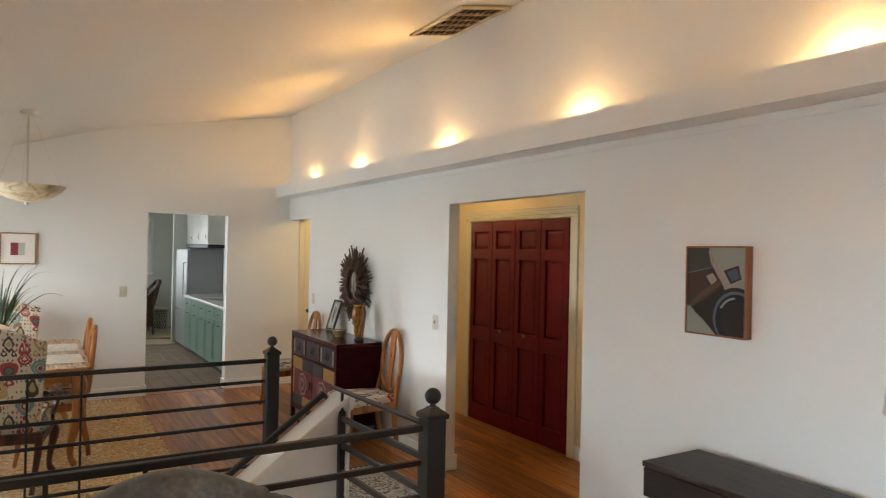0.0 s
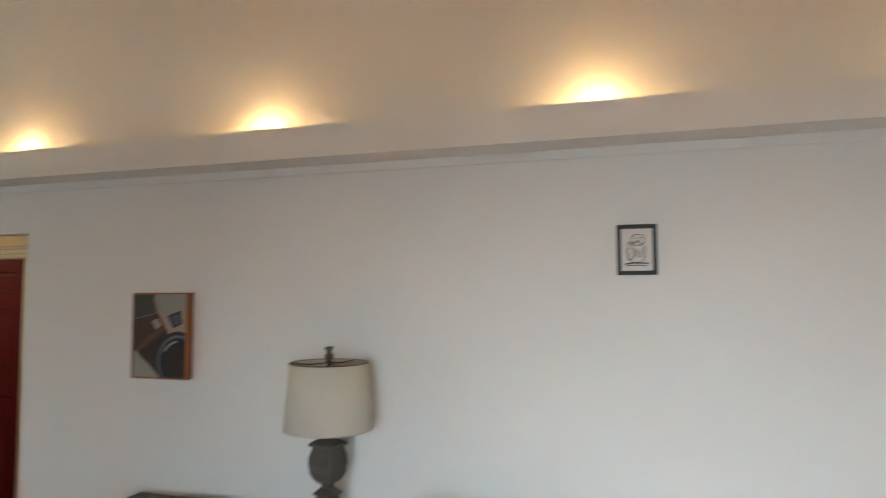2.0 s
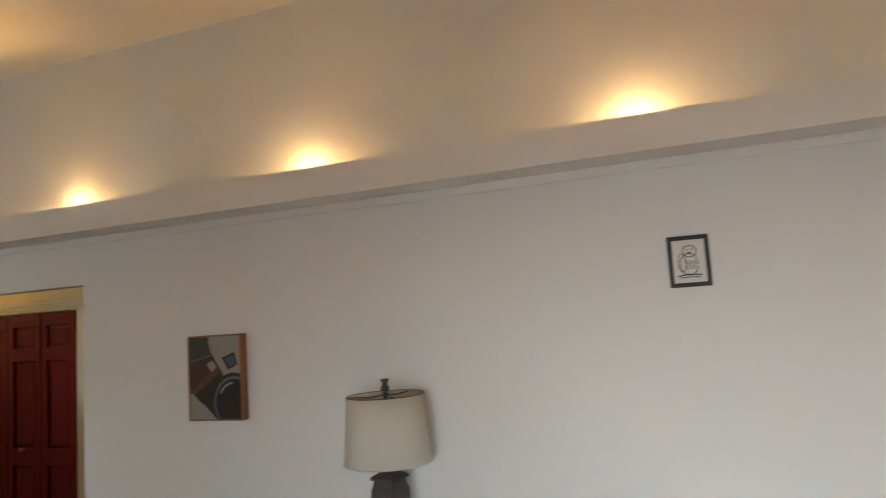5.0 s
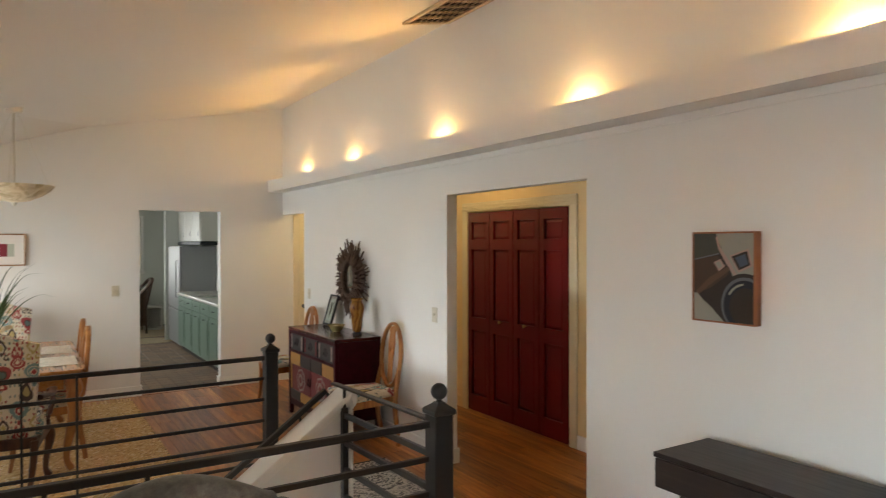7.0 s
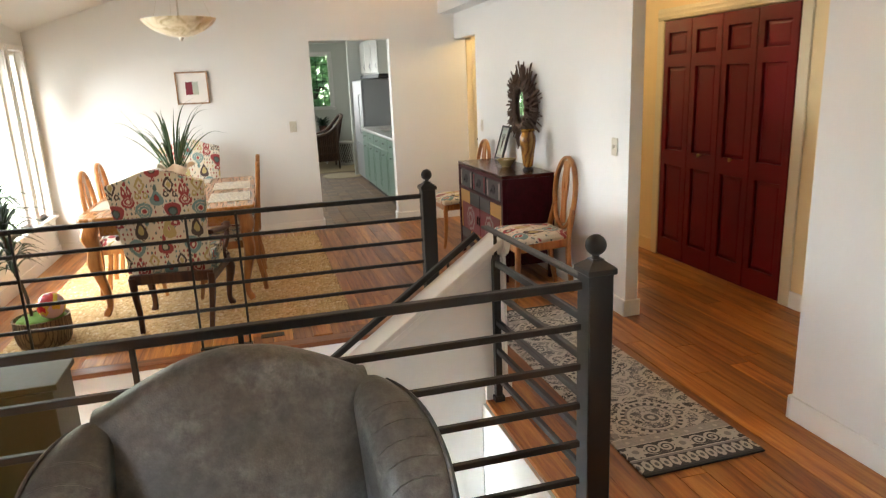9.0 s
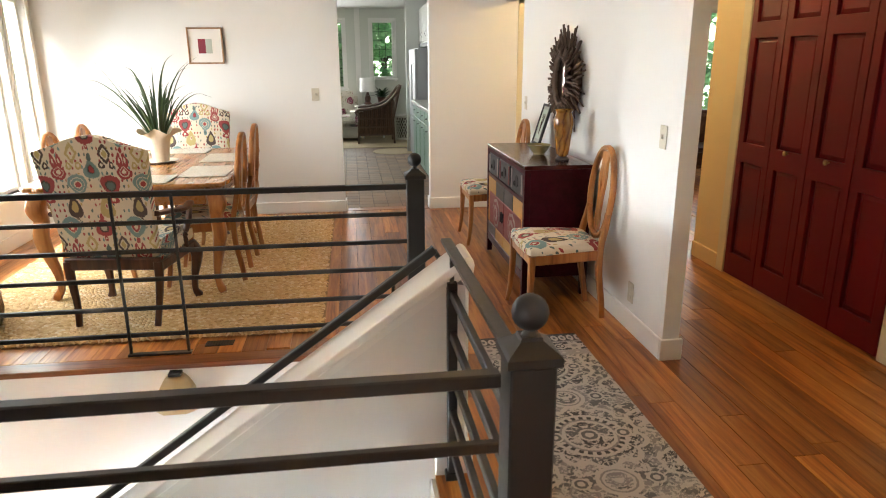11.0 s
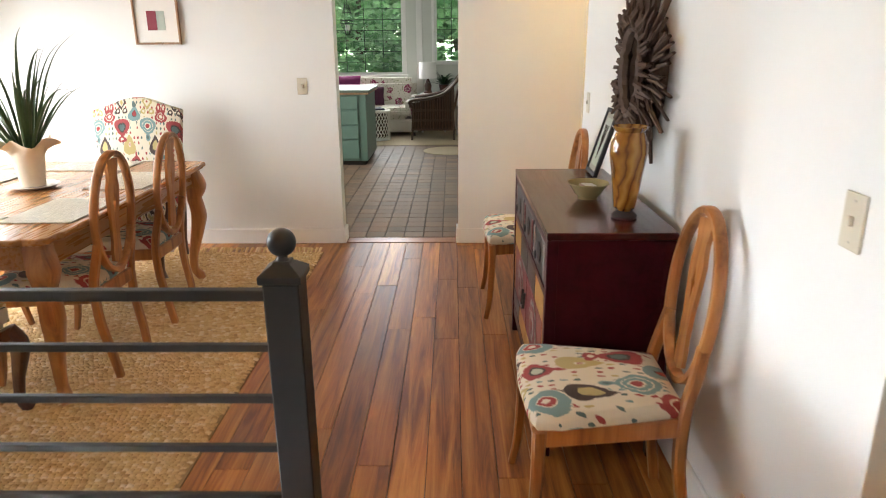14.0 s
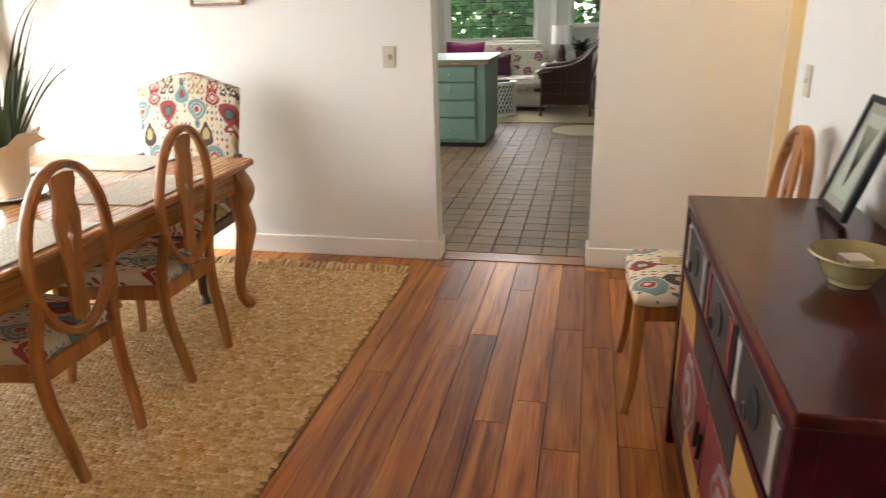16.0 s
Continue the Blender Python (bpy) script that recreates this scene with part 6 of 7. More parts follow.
# runner
rr = thing("runner_rug", pose(-0.612, -4.405, 0.0, 0, 0, 0.6), "grey, black and ivory medallion runner rug", "rug")
rounded(part("carpet", box(-0.29, 0.29, -1.015, 1.015, 0.001, 0.011), RUNNER, rr), 0.003)
for s in (-1, 1):
    part("binding", box(-0.29, 0.29, s * 1.02 - 0.006, s * 1.02 + 0.006, 0.0008, 0.010, 0.002), BLACKF, rr)


# ---------------------------------------------------------------- living room
con = thing("console_table", pose(0, 0, 0), "dark espresso console table with drawers against the wall", "console table")
CX0, CX1, CY0, CY1, CZ = -0.455, -0.085, -7.235, -6.085, 0.79
rounded(part("top", box(CX0, CX1, CY0, CY1, CZ - 0.022, CZ), ESPRESSO, con), 0.003)
part("case", box(CX0 + 0.02, CX1 - 0.004, CY0 + 0.004, CY1 - 0.004, CZ - 0.15, CZ - 0.023), ESPRESSO, con)
for k in range(2):
    y0 = CY0 + 0.006 + k * 0.572
    d = part("drawer", box(CX0 + 0.003, CX0 + 0.02, y0, y0 + 0.566, CZ - 0.148, CZ - 0.026, 0.003), ESPRESSO, con)
for y in (CY0 + 0.09, CY1 - 0.15):
    for x in (CX0 + 0.05, CX1 - 0.09):
        part("leg", box(x, x + 0.055, y, y + 0.055, 0.0, CZ - 0.15, 0.003), ESPRESSO, con)
part("shelf", box(CX0 + 0.02, CX1 - 0.01, CY0 + 0.03, CY1 - 0.02, 0.46, 0.49, 0.003), ESPRESSO, con)


def table_lamp(m):
    """Square carved baluster under a tapered drum shade."""
    t = thing("table_lamp", m, "grey weathered baluster table lamp with a linen drum shade", "table lamp", "table lamps")
    rounded(part("foot", lathe([(0.060, 0.0), (0.060, 0.014), (0.055, 0.018), (0.055, 0.027), (0.047, 0.032), (0.043, 0.040)], square=True), GREYWOOD, t), 0.002)
    rounded(part("block", lathe([(0.034, 0.040), (0.034, 0.092), (0.042, 0.096), (0.042, 0.104), (0.034, 0.109), (0.022, 0.120)], square=True), GREYWOOD, t), 0.0015)
    urn = [(0.020, 0.120), (0.020, 0.130), (0.026, 0.137), (0.040, 0.150), (0.051, 0.172), (0.055, 0.200), (0.053, 0.225), (0.046, 0.245), (0.043, 0.258)]
    rounded(part("urn", lathe(urn, square=True), GREYWOOD, t), 0.003)
    rounded(part("collar", lathe([(0.043, 0.258), (0.056, 0.262), (0.058, 0.270), (0.050, 0.275), (0.030, 0.286), (0.019, 0.292), (0.022, 0.304), (0.015, 0.312)], square=True), GREYWOOD, t), 0.002)
    for k in range(4):
        c = part("edge_bead", sweep([(r * 1.0, r * 1.0, z) for r, z in urn[2:]], (0.006, 0.006), 6), GREYWOOD, t)
        c.matrix_local = pose(0, 0, 0, 0, 0, 90 * k)
    part("stem", lathe([(0.008, 0.31), (0.008, 0.55)], 10), IRON, t)
    n = 44
    bm = bmesh.new()
    r = [[bm.verts.new((rr * math.cos(2 * math.pi * i / n), rr * math.sin(2 * math.pi * i / n), z)) for i in range(n)] for rr, z in ((0.182, 0.320), (0.160, 0.548))]
    for i in range(n):
        bm.faces.new((r[0][i], r[0][(i + 1) % n], r[1][(i + 1) % n], r[1][i]))
    s = part("shade", bm, LINEN, t, "tapered cream linen shade", True)
    mo = s.modifiers.new("thick", "SOLIDIFY")
    mo.thickness = 0.003
    for rr, z, w in ((0.160, 0.548, 0.004), (0.182, 0.320, 0.004)):
        part("rim", sweep([(rr * math.cos(2 * math.pi * i / 40), rr * math.sin(2 * math.pi * i / 40), z) for i in range(40)], (w, w), 6, closed=True), LINEN if z < 0.4 else GREYWOOD, t)
    for k in range(3):
        a = k * 2 * math.pi / 3
        part("spider", sweep([(0, 0, 0.548), (0.08 * math.cos(a), 0.08 * math.sin(a), 0.542), (0.159 * math.cos(a), 0.159 * math.sin(a), 0.545)], (0.004, 0.004), 5), IRON, t)
    part("finial", lathe([(0.010, 0.546), (0.014, 0.552), (0.009, 0.556), (0.017, 0.564), (0.018, 0.572), (0.011, 0.584), (0.012, 0.592), (0.018, 0.598), (0.017, 0.604)], 16), GREYWOOD, t, smooth=True)
    return t


lamp = table_lamp(pose(-0.205, -7.117, CZ + 0.001, 0, 0, -13) @ Matrix.Diagonal((1, 1, 1.17, 1)))
copy_thing(lamp, pose(-0.30, -9.77, 0.47, 0, 0, -8) @ Matrix.Diagonal((1, 1, 1.17, 1)))
cord = thing("lamp_cord", pose(0, 0, 0), "thin pale lamp cord trailing over the console", "cord")
part("cable", sweep(smooth_path([(-0.15, -7.15, CZ + 0.004), (-0.10, -7.2, CZ + 0.035), (-0.075, -7.22, CZ + 0.01), (-0.06, -7.24, CZ - 0.2), (-0.05, -7.25, 0.3)], 5), (0.006, 0.006), 6), PLATE, cord)
st = thing("side_table", pose(-0.32, -9.77, 0), "dark espresso side table in the corner", "side table")
part("top", box(-0.26, 0.26, -0.26, 0.26, 0.445, 0.469, 0.003), ESPRESSO, st)
for sx in (-1, 1):
    for sy in (-1, 1):
        part("leg", box(sx * 0.23 - 0.022, sx * 0.23 + 0.022, sy * 0.23 - 0.022, sy * 0.23 + 0.022, 0, 0.445), ESPRESSO, st)

# white sofa against the wall between the lamps
sofa = thing("sofa", pose(0, 0, 0), "white slipcovered sofa against the long wall", "sofa")
part("base", box(-0.95, -0.06, -9.28, -7.42, 0.08, 0.30, 0.03, seg=3), WHITEC, sofa, smooth=True)
part("backrest", box(-0.28, -0.06, -9.24, -7.45, 0.28, 0.80, 0.05, seg=4), WHITEC, sofa, smooth=True)
for y in (-9.28, -7.62):
    part("arm", box(-0.93, -0.08, y, y + 0.2, 0.28, 0.60, 0.05, seg=4), WHITEC, sofa, smooth=True)
for k in range(2):
    part("seat_cushion", box(-0.92, -0.28, -9.07 + 0.72 * k, -8.36 + 0.72 * k, 0.30, 0.46, 0.05, seg=4), WHITEC, sofa, smooth=True)
for sx in (-0.9, -0.12):
    for sy in (-9.2, -7.5):
        part("foot", box(sx, sx + 0.05, sy, sy + 0.05, 0.0, 0.08), ESPRESSO, sofa)


def pillow(m, w, h, mat, label, name="pillow"):
    t = thing(name, m, label, "pillow", "sofa pillows")
    bm = bmesh.new()
    n = 10
    g = [[None] * (n + 1) for _ in range(n + 1)]
    sides = []
    for sg in (1, -1):
        g = []
        for i in range(n + 1):
            row = []
            for j in range(n + 1):
                u, v = 2 * i / n - 1, 2 * j / n - 1
                th = 0.075 * (max(0, (1 - u ** 4) * (1 - v ** 4))) ** 0.6
                k = 1 - 0.06 * (1 - abs(u)) * abs(v) - 0.06 * (1 - abs(v)) * abs(u)
                row.append(bm.verts.new((sg * th, u * w / 2 * k, h / 2 + v * h / 2 * k)))
            g.append(row)
        for i in range(n):
            for j in range(n):
                bm.faces.new((g[i][j], g[i + 1][j], g[i + 1][j + 1], g[i][j + 1]))
        sides.append(g)
    bmesh.ops.remove_doubles(bm, verts=bm.verts, dist=0.0005)
    part("cover", bm, mat, t, smooth=True)
    return t


pillow(pose(-0.36, -7.78, 0.46, 0, 14, 8), 0.52, 0.46, WHITEC, "plump white square pillow on the sofa")
pillow(pose(-0.36, -8.9, 0.46, 0, 14, -6), 0.50, 0.40, WHITEC, "plump white square pillow on the sofa")

# grey leather wing chair in front of the railing
wc = thing("wing_chair", pose(-2.355, -6.22, 0, 0, 0, 2), "grey distressed leather wing chair by the railing", "armchair")


def shell_grid(fn, nu, nv, mat, name, label=""):
    bm = bmesh.new()
    g = [[bm.verts.new(fn(i / nu, j / nv)) for j in range(nv + 1)] for i in range(nu + 1)]
    for i in range(nu):
        for j in range(nv):
            bm.faces.new((g[i][j], g[i + 1][j], g[i + 1][j + 1], g[i][j + 1]))
    return part(name, bm, mat, wc, label, True)


def arch(x):
    return 0.90 + 0.105 * math.cos(min(1.0, abs(x) / 0.30) * math.pi / 2)


def back_fn(u, v):
    # v runs from the seat up the inside, over the top and down the outside
    x = -0.31 + 0.62 * u
    zt = arch(x)
    side = abs(2 * u - 1)
    if v < 0.5:
        k = v / 0.5
        y = 0.05 + 0.13 * k - 0.055 * math.sin(math.pi * min(1, k * 1.0)) * (1 - side ** 4)
        z = 0.42 + (zt - 0.03 - 0.42) * k
    elif v < 0.7:
        a = (v - 0.5) / 0.2 * math.pi
        y = 0.18 + 0.055 * (1 - math.cos(a)) 
        z = zt - 0.03 + 0.035 * math.sin(a)
    else:
        k = (v - 0.7) / 0.3
        y = 0.29 - 0.02 * k
        z = zt - 0.03 - (zt - 0.03 - 0.22) * k
    return (x, y, z)


shell_grid(back_fn, 28, 40, LEATHER, "backrest", "rounded grey leather back")
for sg in (1, -1):
    def wing_fn(u, v, sg=sg):
        # u from the back forwards, v round the padded edge
        y = 0.20 - 0.36 * u
        zt = 0.895 - 0.05 * u - 0.30 * u ** 2.6
        out = 0.31 + 0.07 * math.sin(u * math.pi * 0.5) ** 0.8
        a = v * math.pi
        thick = 0.055 + 0.03 * math.sin(math.pi * u)
        if v < 0.3:
            k = v / 0.3
            return (sg * (out - thick), y, 0.40 + (zt - 0.05 - 0.40) * k)
        if v < 0.7:
            a = (v - 0.3) / 0.4 * math.pi
            return (sg * (out - thick * math.cos(a)), y, zt - 0.05 + 0.055 * math.sin(a))
        k = (v - 0.7) / 0.3
        return (sg * (out + thick), y, zt - 0.05 - (zt - 0.05 - 0.25) * k)
    shell_grid(wing_fn, 18, 24, LEATHER, "wing", "padded leather wing with piping")
    edge = []
    for i in range(19):
        u = i / 18
        x, y, z = wing_fn(u, 0.62)
        edge.append((x, y - 0.002, z + 0.004))
    for q in range(6):
        u = 0.3 + 0.1 * q
        part("crease", sweep([wing_fn(u + 0.02 * math.sin(q), 0.36 + 0.05 * k + 0.02 * (q % 2)) for k in range(5)], (0.006, 0.004), 5), LEATHER, wc, smooth=True)
    part("piping", sweep(edge, (0.010, 0.010), 6), LEATHER, wc, "leather piping", True)
    bm = bmesh.new()
    r = [wing_fn(1.0, j / 24) for j in range(25)]
    c = bm.verts.new((sg * 0.41, -0.175, 0.5))
    vs = [bm.verts.new(p) for p in r]
    for a, b in zip(vs, vs[1:]):
        bm.faces.new((c, a, b))
    part("wing_front", bm, LEATHER, wc, smooth=True)
    part("arm", box(sg * 0.38 - 0.07, sg * 0.38 + 0.07, -0.52, 0.12, 0.22, 0.58, 0.05, seg=4), LEATHER, wc, smooth=True)
    part("seam", sweep([(sg * 0.298, 0.205, 0.895), (sg * 0.292, 0.16, 0.86), (sg * 0.285, 0.10, 0.7), (sg * 0.28, 0.07, 0.45)], (0.012, 0.012), 6), LEATHER, wc, smooth=True)
part("seat", box(-0.31, 0.31, -0.52, 0.12, 0.28, 0.46, 0.05, seg=4), LEATHER, wc, smooth=True)
part("base", box(-0.40, 0.40, -0.50, 0.25, 0.15, 0.29, 0.02), LEATHER, wc)
for sx in (-1, 1):
    for sy in (-0.45, 0.2):
        part("leg", lathe([(0.02, 0.0), (0.03, 0.15)], 12, center=(sx * 0.34, sy)), ESPRESSO, wc)


# ---------------------------------------------------------------- kitchen and sun room beyond the doorway
KY = 6.9
shell("wall_kitchen_far", panel_with_holes("y", KY, KY + 0.13, -4.3, 1.0, 0, 2.5, [(-4.1, -3.15, 0.7, 2.2), (-2.95, -1.62, 0.93, 2.2), (-1.09, -0.65, 1.12, 2.2)]), KITW, "pale kitchen wall with two leaded windows", "wall")
shell("wall_kitchen_west", panel_with_holes("x", -4.3, -4.2, 0.13, KY, 0, 2.5, [(1.2, 2.8, 0.95, 2.1)]), KITW, "pale kitchen side wall", "wall")
shell("wall_kitchen_east", box(0.0, 0.1, 0.13, KY, 0, 2.5), KITW, "pale kitchen side wall", "wall")
shell("ceiling_kitchen", box(-4.3, 0.1, 0.131, KY, 2.42, 2.5), CEIL, "white kitchen ceiling", "ceiling")
shell("wall_kitchen_stub", panel_with_holes("y", 4.35, 4.45, -0.62, 0.0, 0, 2.42), KITW, "short pale wall beside the refrigerator", "wall")
window("window_7", "y", KY, -2.95, -1.62, 0.93, 2.2, (3, 6), lead=True)
window("window_6", "y", KY, -4.1, -3.15, 0.7, 2.2, (2, 6), lead=True)
window("window_8", "y", KY, -1.09, -0.65, 1.12, 2.2, (2, 5), lead=True)
shell("trim_pilaster", box(-1.40, -1.30, KY - 0.04, KY, 0.0, 2.42, 0.004), TRIM, "white pilaster between the windows", "trim")
shell("trim_threshold", box(-1.60, -0.77, 0.001, 0.13, -0.02, 0.004, 0.002), NOSE, "wooden threshold in the kitchen doorway", "threshold")


def knob(parent, x, y, z, mat=METAL):
    k = part("knob", lathe([(0.006, 0.0), (0.006, 0.012), (0.014, 0.018), (0.013, 0.026), (0.005, 0.03)], 12), mat, parent, smooth=True)
    return k


# island with drawers, facing the doorway
isl = thing("kitchen_island", pose(-2.19, 3.30, 0), "sage green kitchen island with four drawers", "kitchen island")
part("body", box(-0.32, 0.35, 0.02, 1.0, 0.06, 0.86), GREENCAB, isl)
part("plinth", box(-0.31, 0.32, 0.06, 0.98, 0.0, 0.06), DARKGAP, isl)
rounded(part("worktop", box(-0.36, 0.40, -0.03, 1.05, 0.885, 0.915), SAGETOP, isl, "pale green glossy worktop"), 0.006)
part("worktop_edge", box(-0.35, 0.385, -0.02, 1.04, 0.862, 0.884), FRAMEW, isl)
for z0, z1 in ((0.09, 0.31), (0.33, 0.49), (0.51, 0.67), (0.69, 0.84)):
    d = part("drawer", box(-0.29, 0.25, 0.0, 0.02, z0, z1, 0.004), GREENCAB, isl)
    k = knob(d, 0, 0, 0)
    k.matrix_local = pose(-0.02, 0.0, (z0 + z1) / 2, 90)

# pantry and counter on the east side
pan = thing("pantry_cabinet", pose(0, 0, 0), "tall sage green pantry cabinet", "cabinet")
part("body", box(-0.60, -0.02, 0.16, 0.62, 0.08, 2.38), GREENCAB, pan)
part("plinth", box(-0.57, -0.02, 0.18, 0.60, 0.0, 0.08), DARKGAP, pan)
for z0, z1 in ((0.12, 1.28), (1.34, 2.34)):
    d = part("door", box(-0.62, -0.601, 0.18, 0.60, z0, z1, 0.004), GREENCAB, pan)
    part("handle", sweep([(-0.622, 0.25, z1 - 0.1 if z0 < 1 else z0 + 0.06), (-0.645, 0.30, z1 - 0.1 if z0 < 1 else z0 + 0.06), (-0.622, 0.35, z1 - 0.1 if z0 < 1 else z0 + 0.06)], (0.01, 0.01), 6), IRON, d)
base = thing("base_cabinet", pose(0, 0, 0), "sage green base cabinets with drawers and doors", "cabinet")
part("body", box(-0.60, -0.02, 0.64, 3.25, 0.08, 0.87), GREENCAB, base)
part("plinth", box(-0.56, -0.02, 0.66, 3.23, 0.0, 0.08), DARKGAP, base)
for k in range(5):
    y0 = 0.66 + k * 0.518
    for z0, z1, nm in ((0.72, 0.85, "drawer"), (0.11, 0.70, "door")):
        d = part(nm, box(-0.62, -0.601, y0, y0 + 0.50, z0, z1, 0.004), GREENCAB, base)
        if nm == "door":
            part("door_panel", box(-0.626, -0.62, y0 + 0.06, y0 + 0.44, z0 + 0.06, z1 - 0.06, 0.003), GREENCAB, d)
        h = z1 - 0.06
        part("handle", sweep([(-0.622, y0 + 0.2, h), (-0.64, y0 + 0.25, h - 0.005), (-0.622, y0 + 0.3, h)], (0.01, 0.01), 6), IRON, d)
ct = thing("countertop", pose(0, 0, 0), "white kitchen counter with a sunken sink", "countertop")
rounded(part("slab", panel_with_holes("z", 0.872, 0.912, -0.64, -0.01, 0.625, 3.27, [(-0.5, -0.15, 1.75, 2.45)]), COUNTER, ct), 0.008)
part("sink", panel_with_holes("z", 0.75, 0.871, -0.52, -0.13, 1.73, 2.47, [(-0.5, -0.15, 1.75, 2.45)]), COUNTER, ct)
up = thing("wall_cabinet", pose(0, 0, 0), "white kitchen wall cabinet above the range", "cabinet")
part("body", box(-0.40, -0.005, 2.6, 4.3, 1.72, 2.25), COUNTER, up)
for k in range(3):
    d = part("door", box(-0.42, -0.401, 2.62 + k * 0.56, 3.16 + k * 0.56, 1.74, 2.23, 0.004), COUNTER, up)
    part("handle", sweep([(-0.422, 2.68 + k * 0.56, 1.80), (-0.44, 2.68 + k * 0.56, 1.84), (-0.422, 2.68 + k * 0.56, 1.88)], (0.008, 0.008), 6), BLACKF, d)
part("hood", box(-0.42, -0.005, 2.6, 4.3, 1.66, 1.715, 0.004), BLACKF, up)
fr = thing("refrigerator", pose(0, 0, 0), "brushed grey steel refrigerator beside the counter", "refrigerator")
part("body", box(-0.54, -0.01, 3.32, 4.3, 0.02, 1.64), STEEL, fr)
part("door", box(-0.58, -0.542, 3.33, 4.29, 0.62, 1.63, 0.008), STEEL, fr)
part("freezer_drawer", box(-0.58, -0.542, 3.33, 4.29, 0.04, 0.60, 0.008), STEEL, fr)
part("handle", sweep([(-0.582, 3.42, 0.8), (-0.62, 3.42, 0.82), (-0.62, 3.42, 1.4), (-0.582, 3.42, 1.42)], (0.018, 0.018), 8), STEEL, fr)
sp = picture("framed_picture", pose(-0.31, 4.348, 1.48), 0.2, 0.26, 0.02, 0.02, BLACKF, "small dark framed picture in the kitchen")
slab_on(sp, "print", [(-0.07, -0.1), (0.07, -0.1), (0.07, 0.1), (-0.07, 0.1)], P_GREY, -0.0115)

# sun room: sofa, pillows, wicker chair, stools, lamp
rugk = thing("area_rug", pose(0, 0, 0), "pale sisal rug in the sun room", "rug")
part("weave", box(-3.4, -0.3, 4.95, 6.85, 0.0055, 0.013, 0.002), SISAL, rugk)
rr2 = thing("round_mat", pose(-0.84, 4.42, 0), "small round tan mat on the tiles", "rug")
part("weave", lathe([(0.36, 0.0045), (0.36, 0.011), (0.34, 0.013), (0.02, 0.014)], 36), SISAL, rr2)
ks = thing("sofa", pose(-2.05, 6.30, 0.013), "floral cream loveseat under the window", "sofa")
part("base", box(-0.9, 0.72, -0.42, 0.42, 0.06, 0.26, 0.03, seg=3), WHITEC, ks, "cream slipcovered base", smooth=True)
part("seat_cushion", box(-0.75, 0.56, -0.44, 0.25, 0.26, 0.45, 0.06, seg=4), FLORAL, ks, smooth=True)
part("backrest", box(-0.85, 0.66, 0.18, 0.44, 0.26, 0.88, 0.09, seg=4), FLORAL, ks, smooth=True)
for s in (-0.9, 0.5):
    part("arm", box(s, s + 0.24, -0.42, 0.40, 0.22, 0.62, 0.09, seg=4), FLORAL, ks, smooth=True)
for sx in (-0.82, 0.6):
    for sy in (-0.36, 0.32):
        part("foot", box(sx, sx + 0.06, sy, sy + 0.06, 0.0, 0.06), MAHOG, ks)
pillow(pose(-2.62, 6.36, 0.47, 0, 12, 78), 0.62, 0.48, MAGENTA, "magenta velvet pillow on the loveseat")
pillow(pose(-2.12, 6.27, 0.47, 0, 12, 95), 0.42, 0.30, PLUM, "dark plum velvet pillow on the loveseat")


def fret_stool(m, label):
    t = thing("garden_stool", m, label, "stool", "fretwork stools")
    part("seat", lathe([(0.17, 0.42), (0.185, 0.43), (0.185, 0.455), (0.17, 0.46), (0.02, 0.46)], 28), RATTANW, t)
    part("foot_ring", lathe([(0.17, 0.0), (0.18, 0.01), (0.18, 0.035), (0.15, 0.04)], 28), RATTANW, t)
    # added drum, coloured dark for the shaded hollow behind the fretwork
    part("dark_core", lathe([(0.135, 0.03), (0.135, 0.42)], 20), DARKGAP, t)
    for s in (1, -1):
        for k in range(22):
            a0 = 2 * math.pi * k / 22
            pts = [(0.168 * math.cos(a0 + s * 1.1 * i / 6), 0.168 * math.sin(a0 + s * 1.1 * i / 6), 0.03 + 0.40 * i / 6) for i in range(7)]
            part("slat", sweep(pts, (0.014, 0.012), 5), RATTANW, t)
    return t


stool = fret_stool(pose(-1.93, 5.52, 0.013), "white fretwork garden stool beside the loveseat")
copy_thing(stool, pose(-0.56, 6.05, 0.013))
bk = thing("book", pose(-1.96, 5.5, 0.474, 0, 0, 20), "thin grey book lying on the stool", "book")
part("cover", box(-0.1, 0.1, -0.13, 0.13, 0.0, 0.022, 0.002), P_NAVY, bk)
part("pages", box(-0.096, 0.102, -0.126, 0.126, 0.004, 0.018), CARD, bk)

# wicker armchair, seen from its side
def hexa_back():
    bm = box(-0.26, 0.26, -0.008, 0.008, 0.0, 0.66)
    bmesh.ops.rotate(bm, cent=(0, 0, 0), matrix=Matrix.Rotation(radians(13), 3, "X"), verts=bm.verts)
    bmesh.ops.translate(bm, vec=(0, -0.285, 0.32), verts=bm.verts)
    return bm


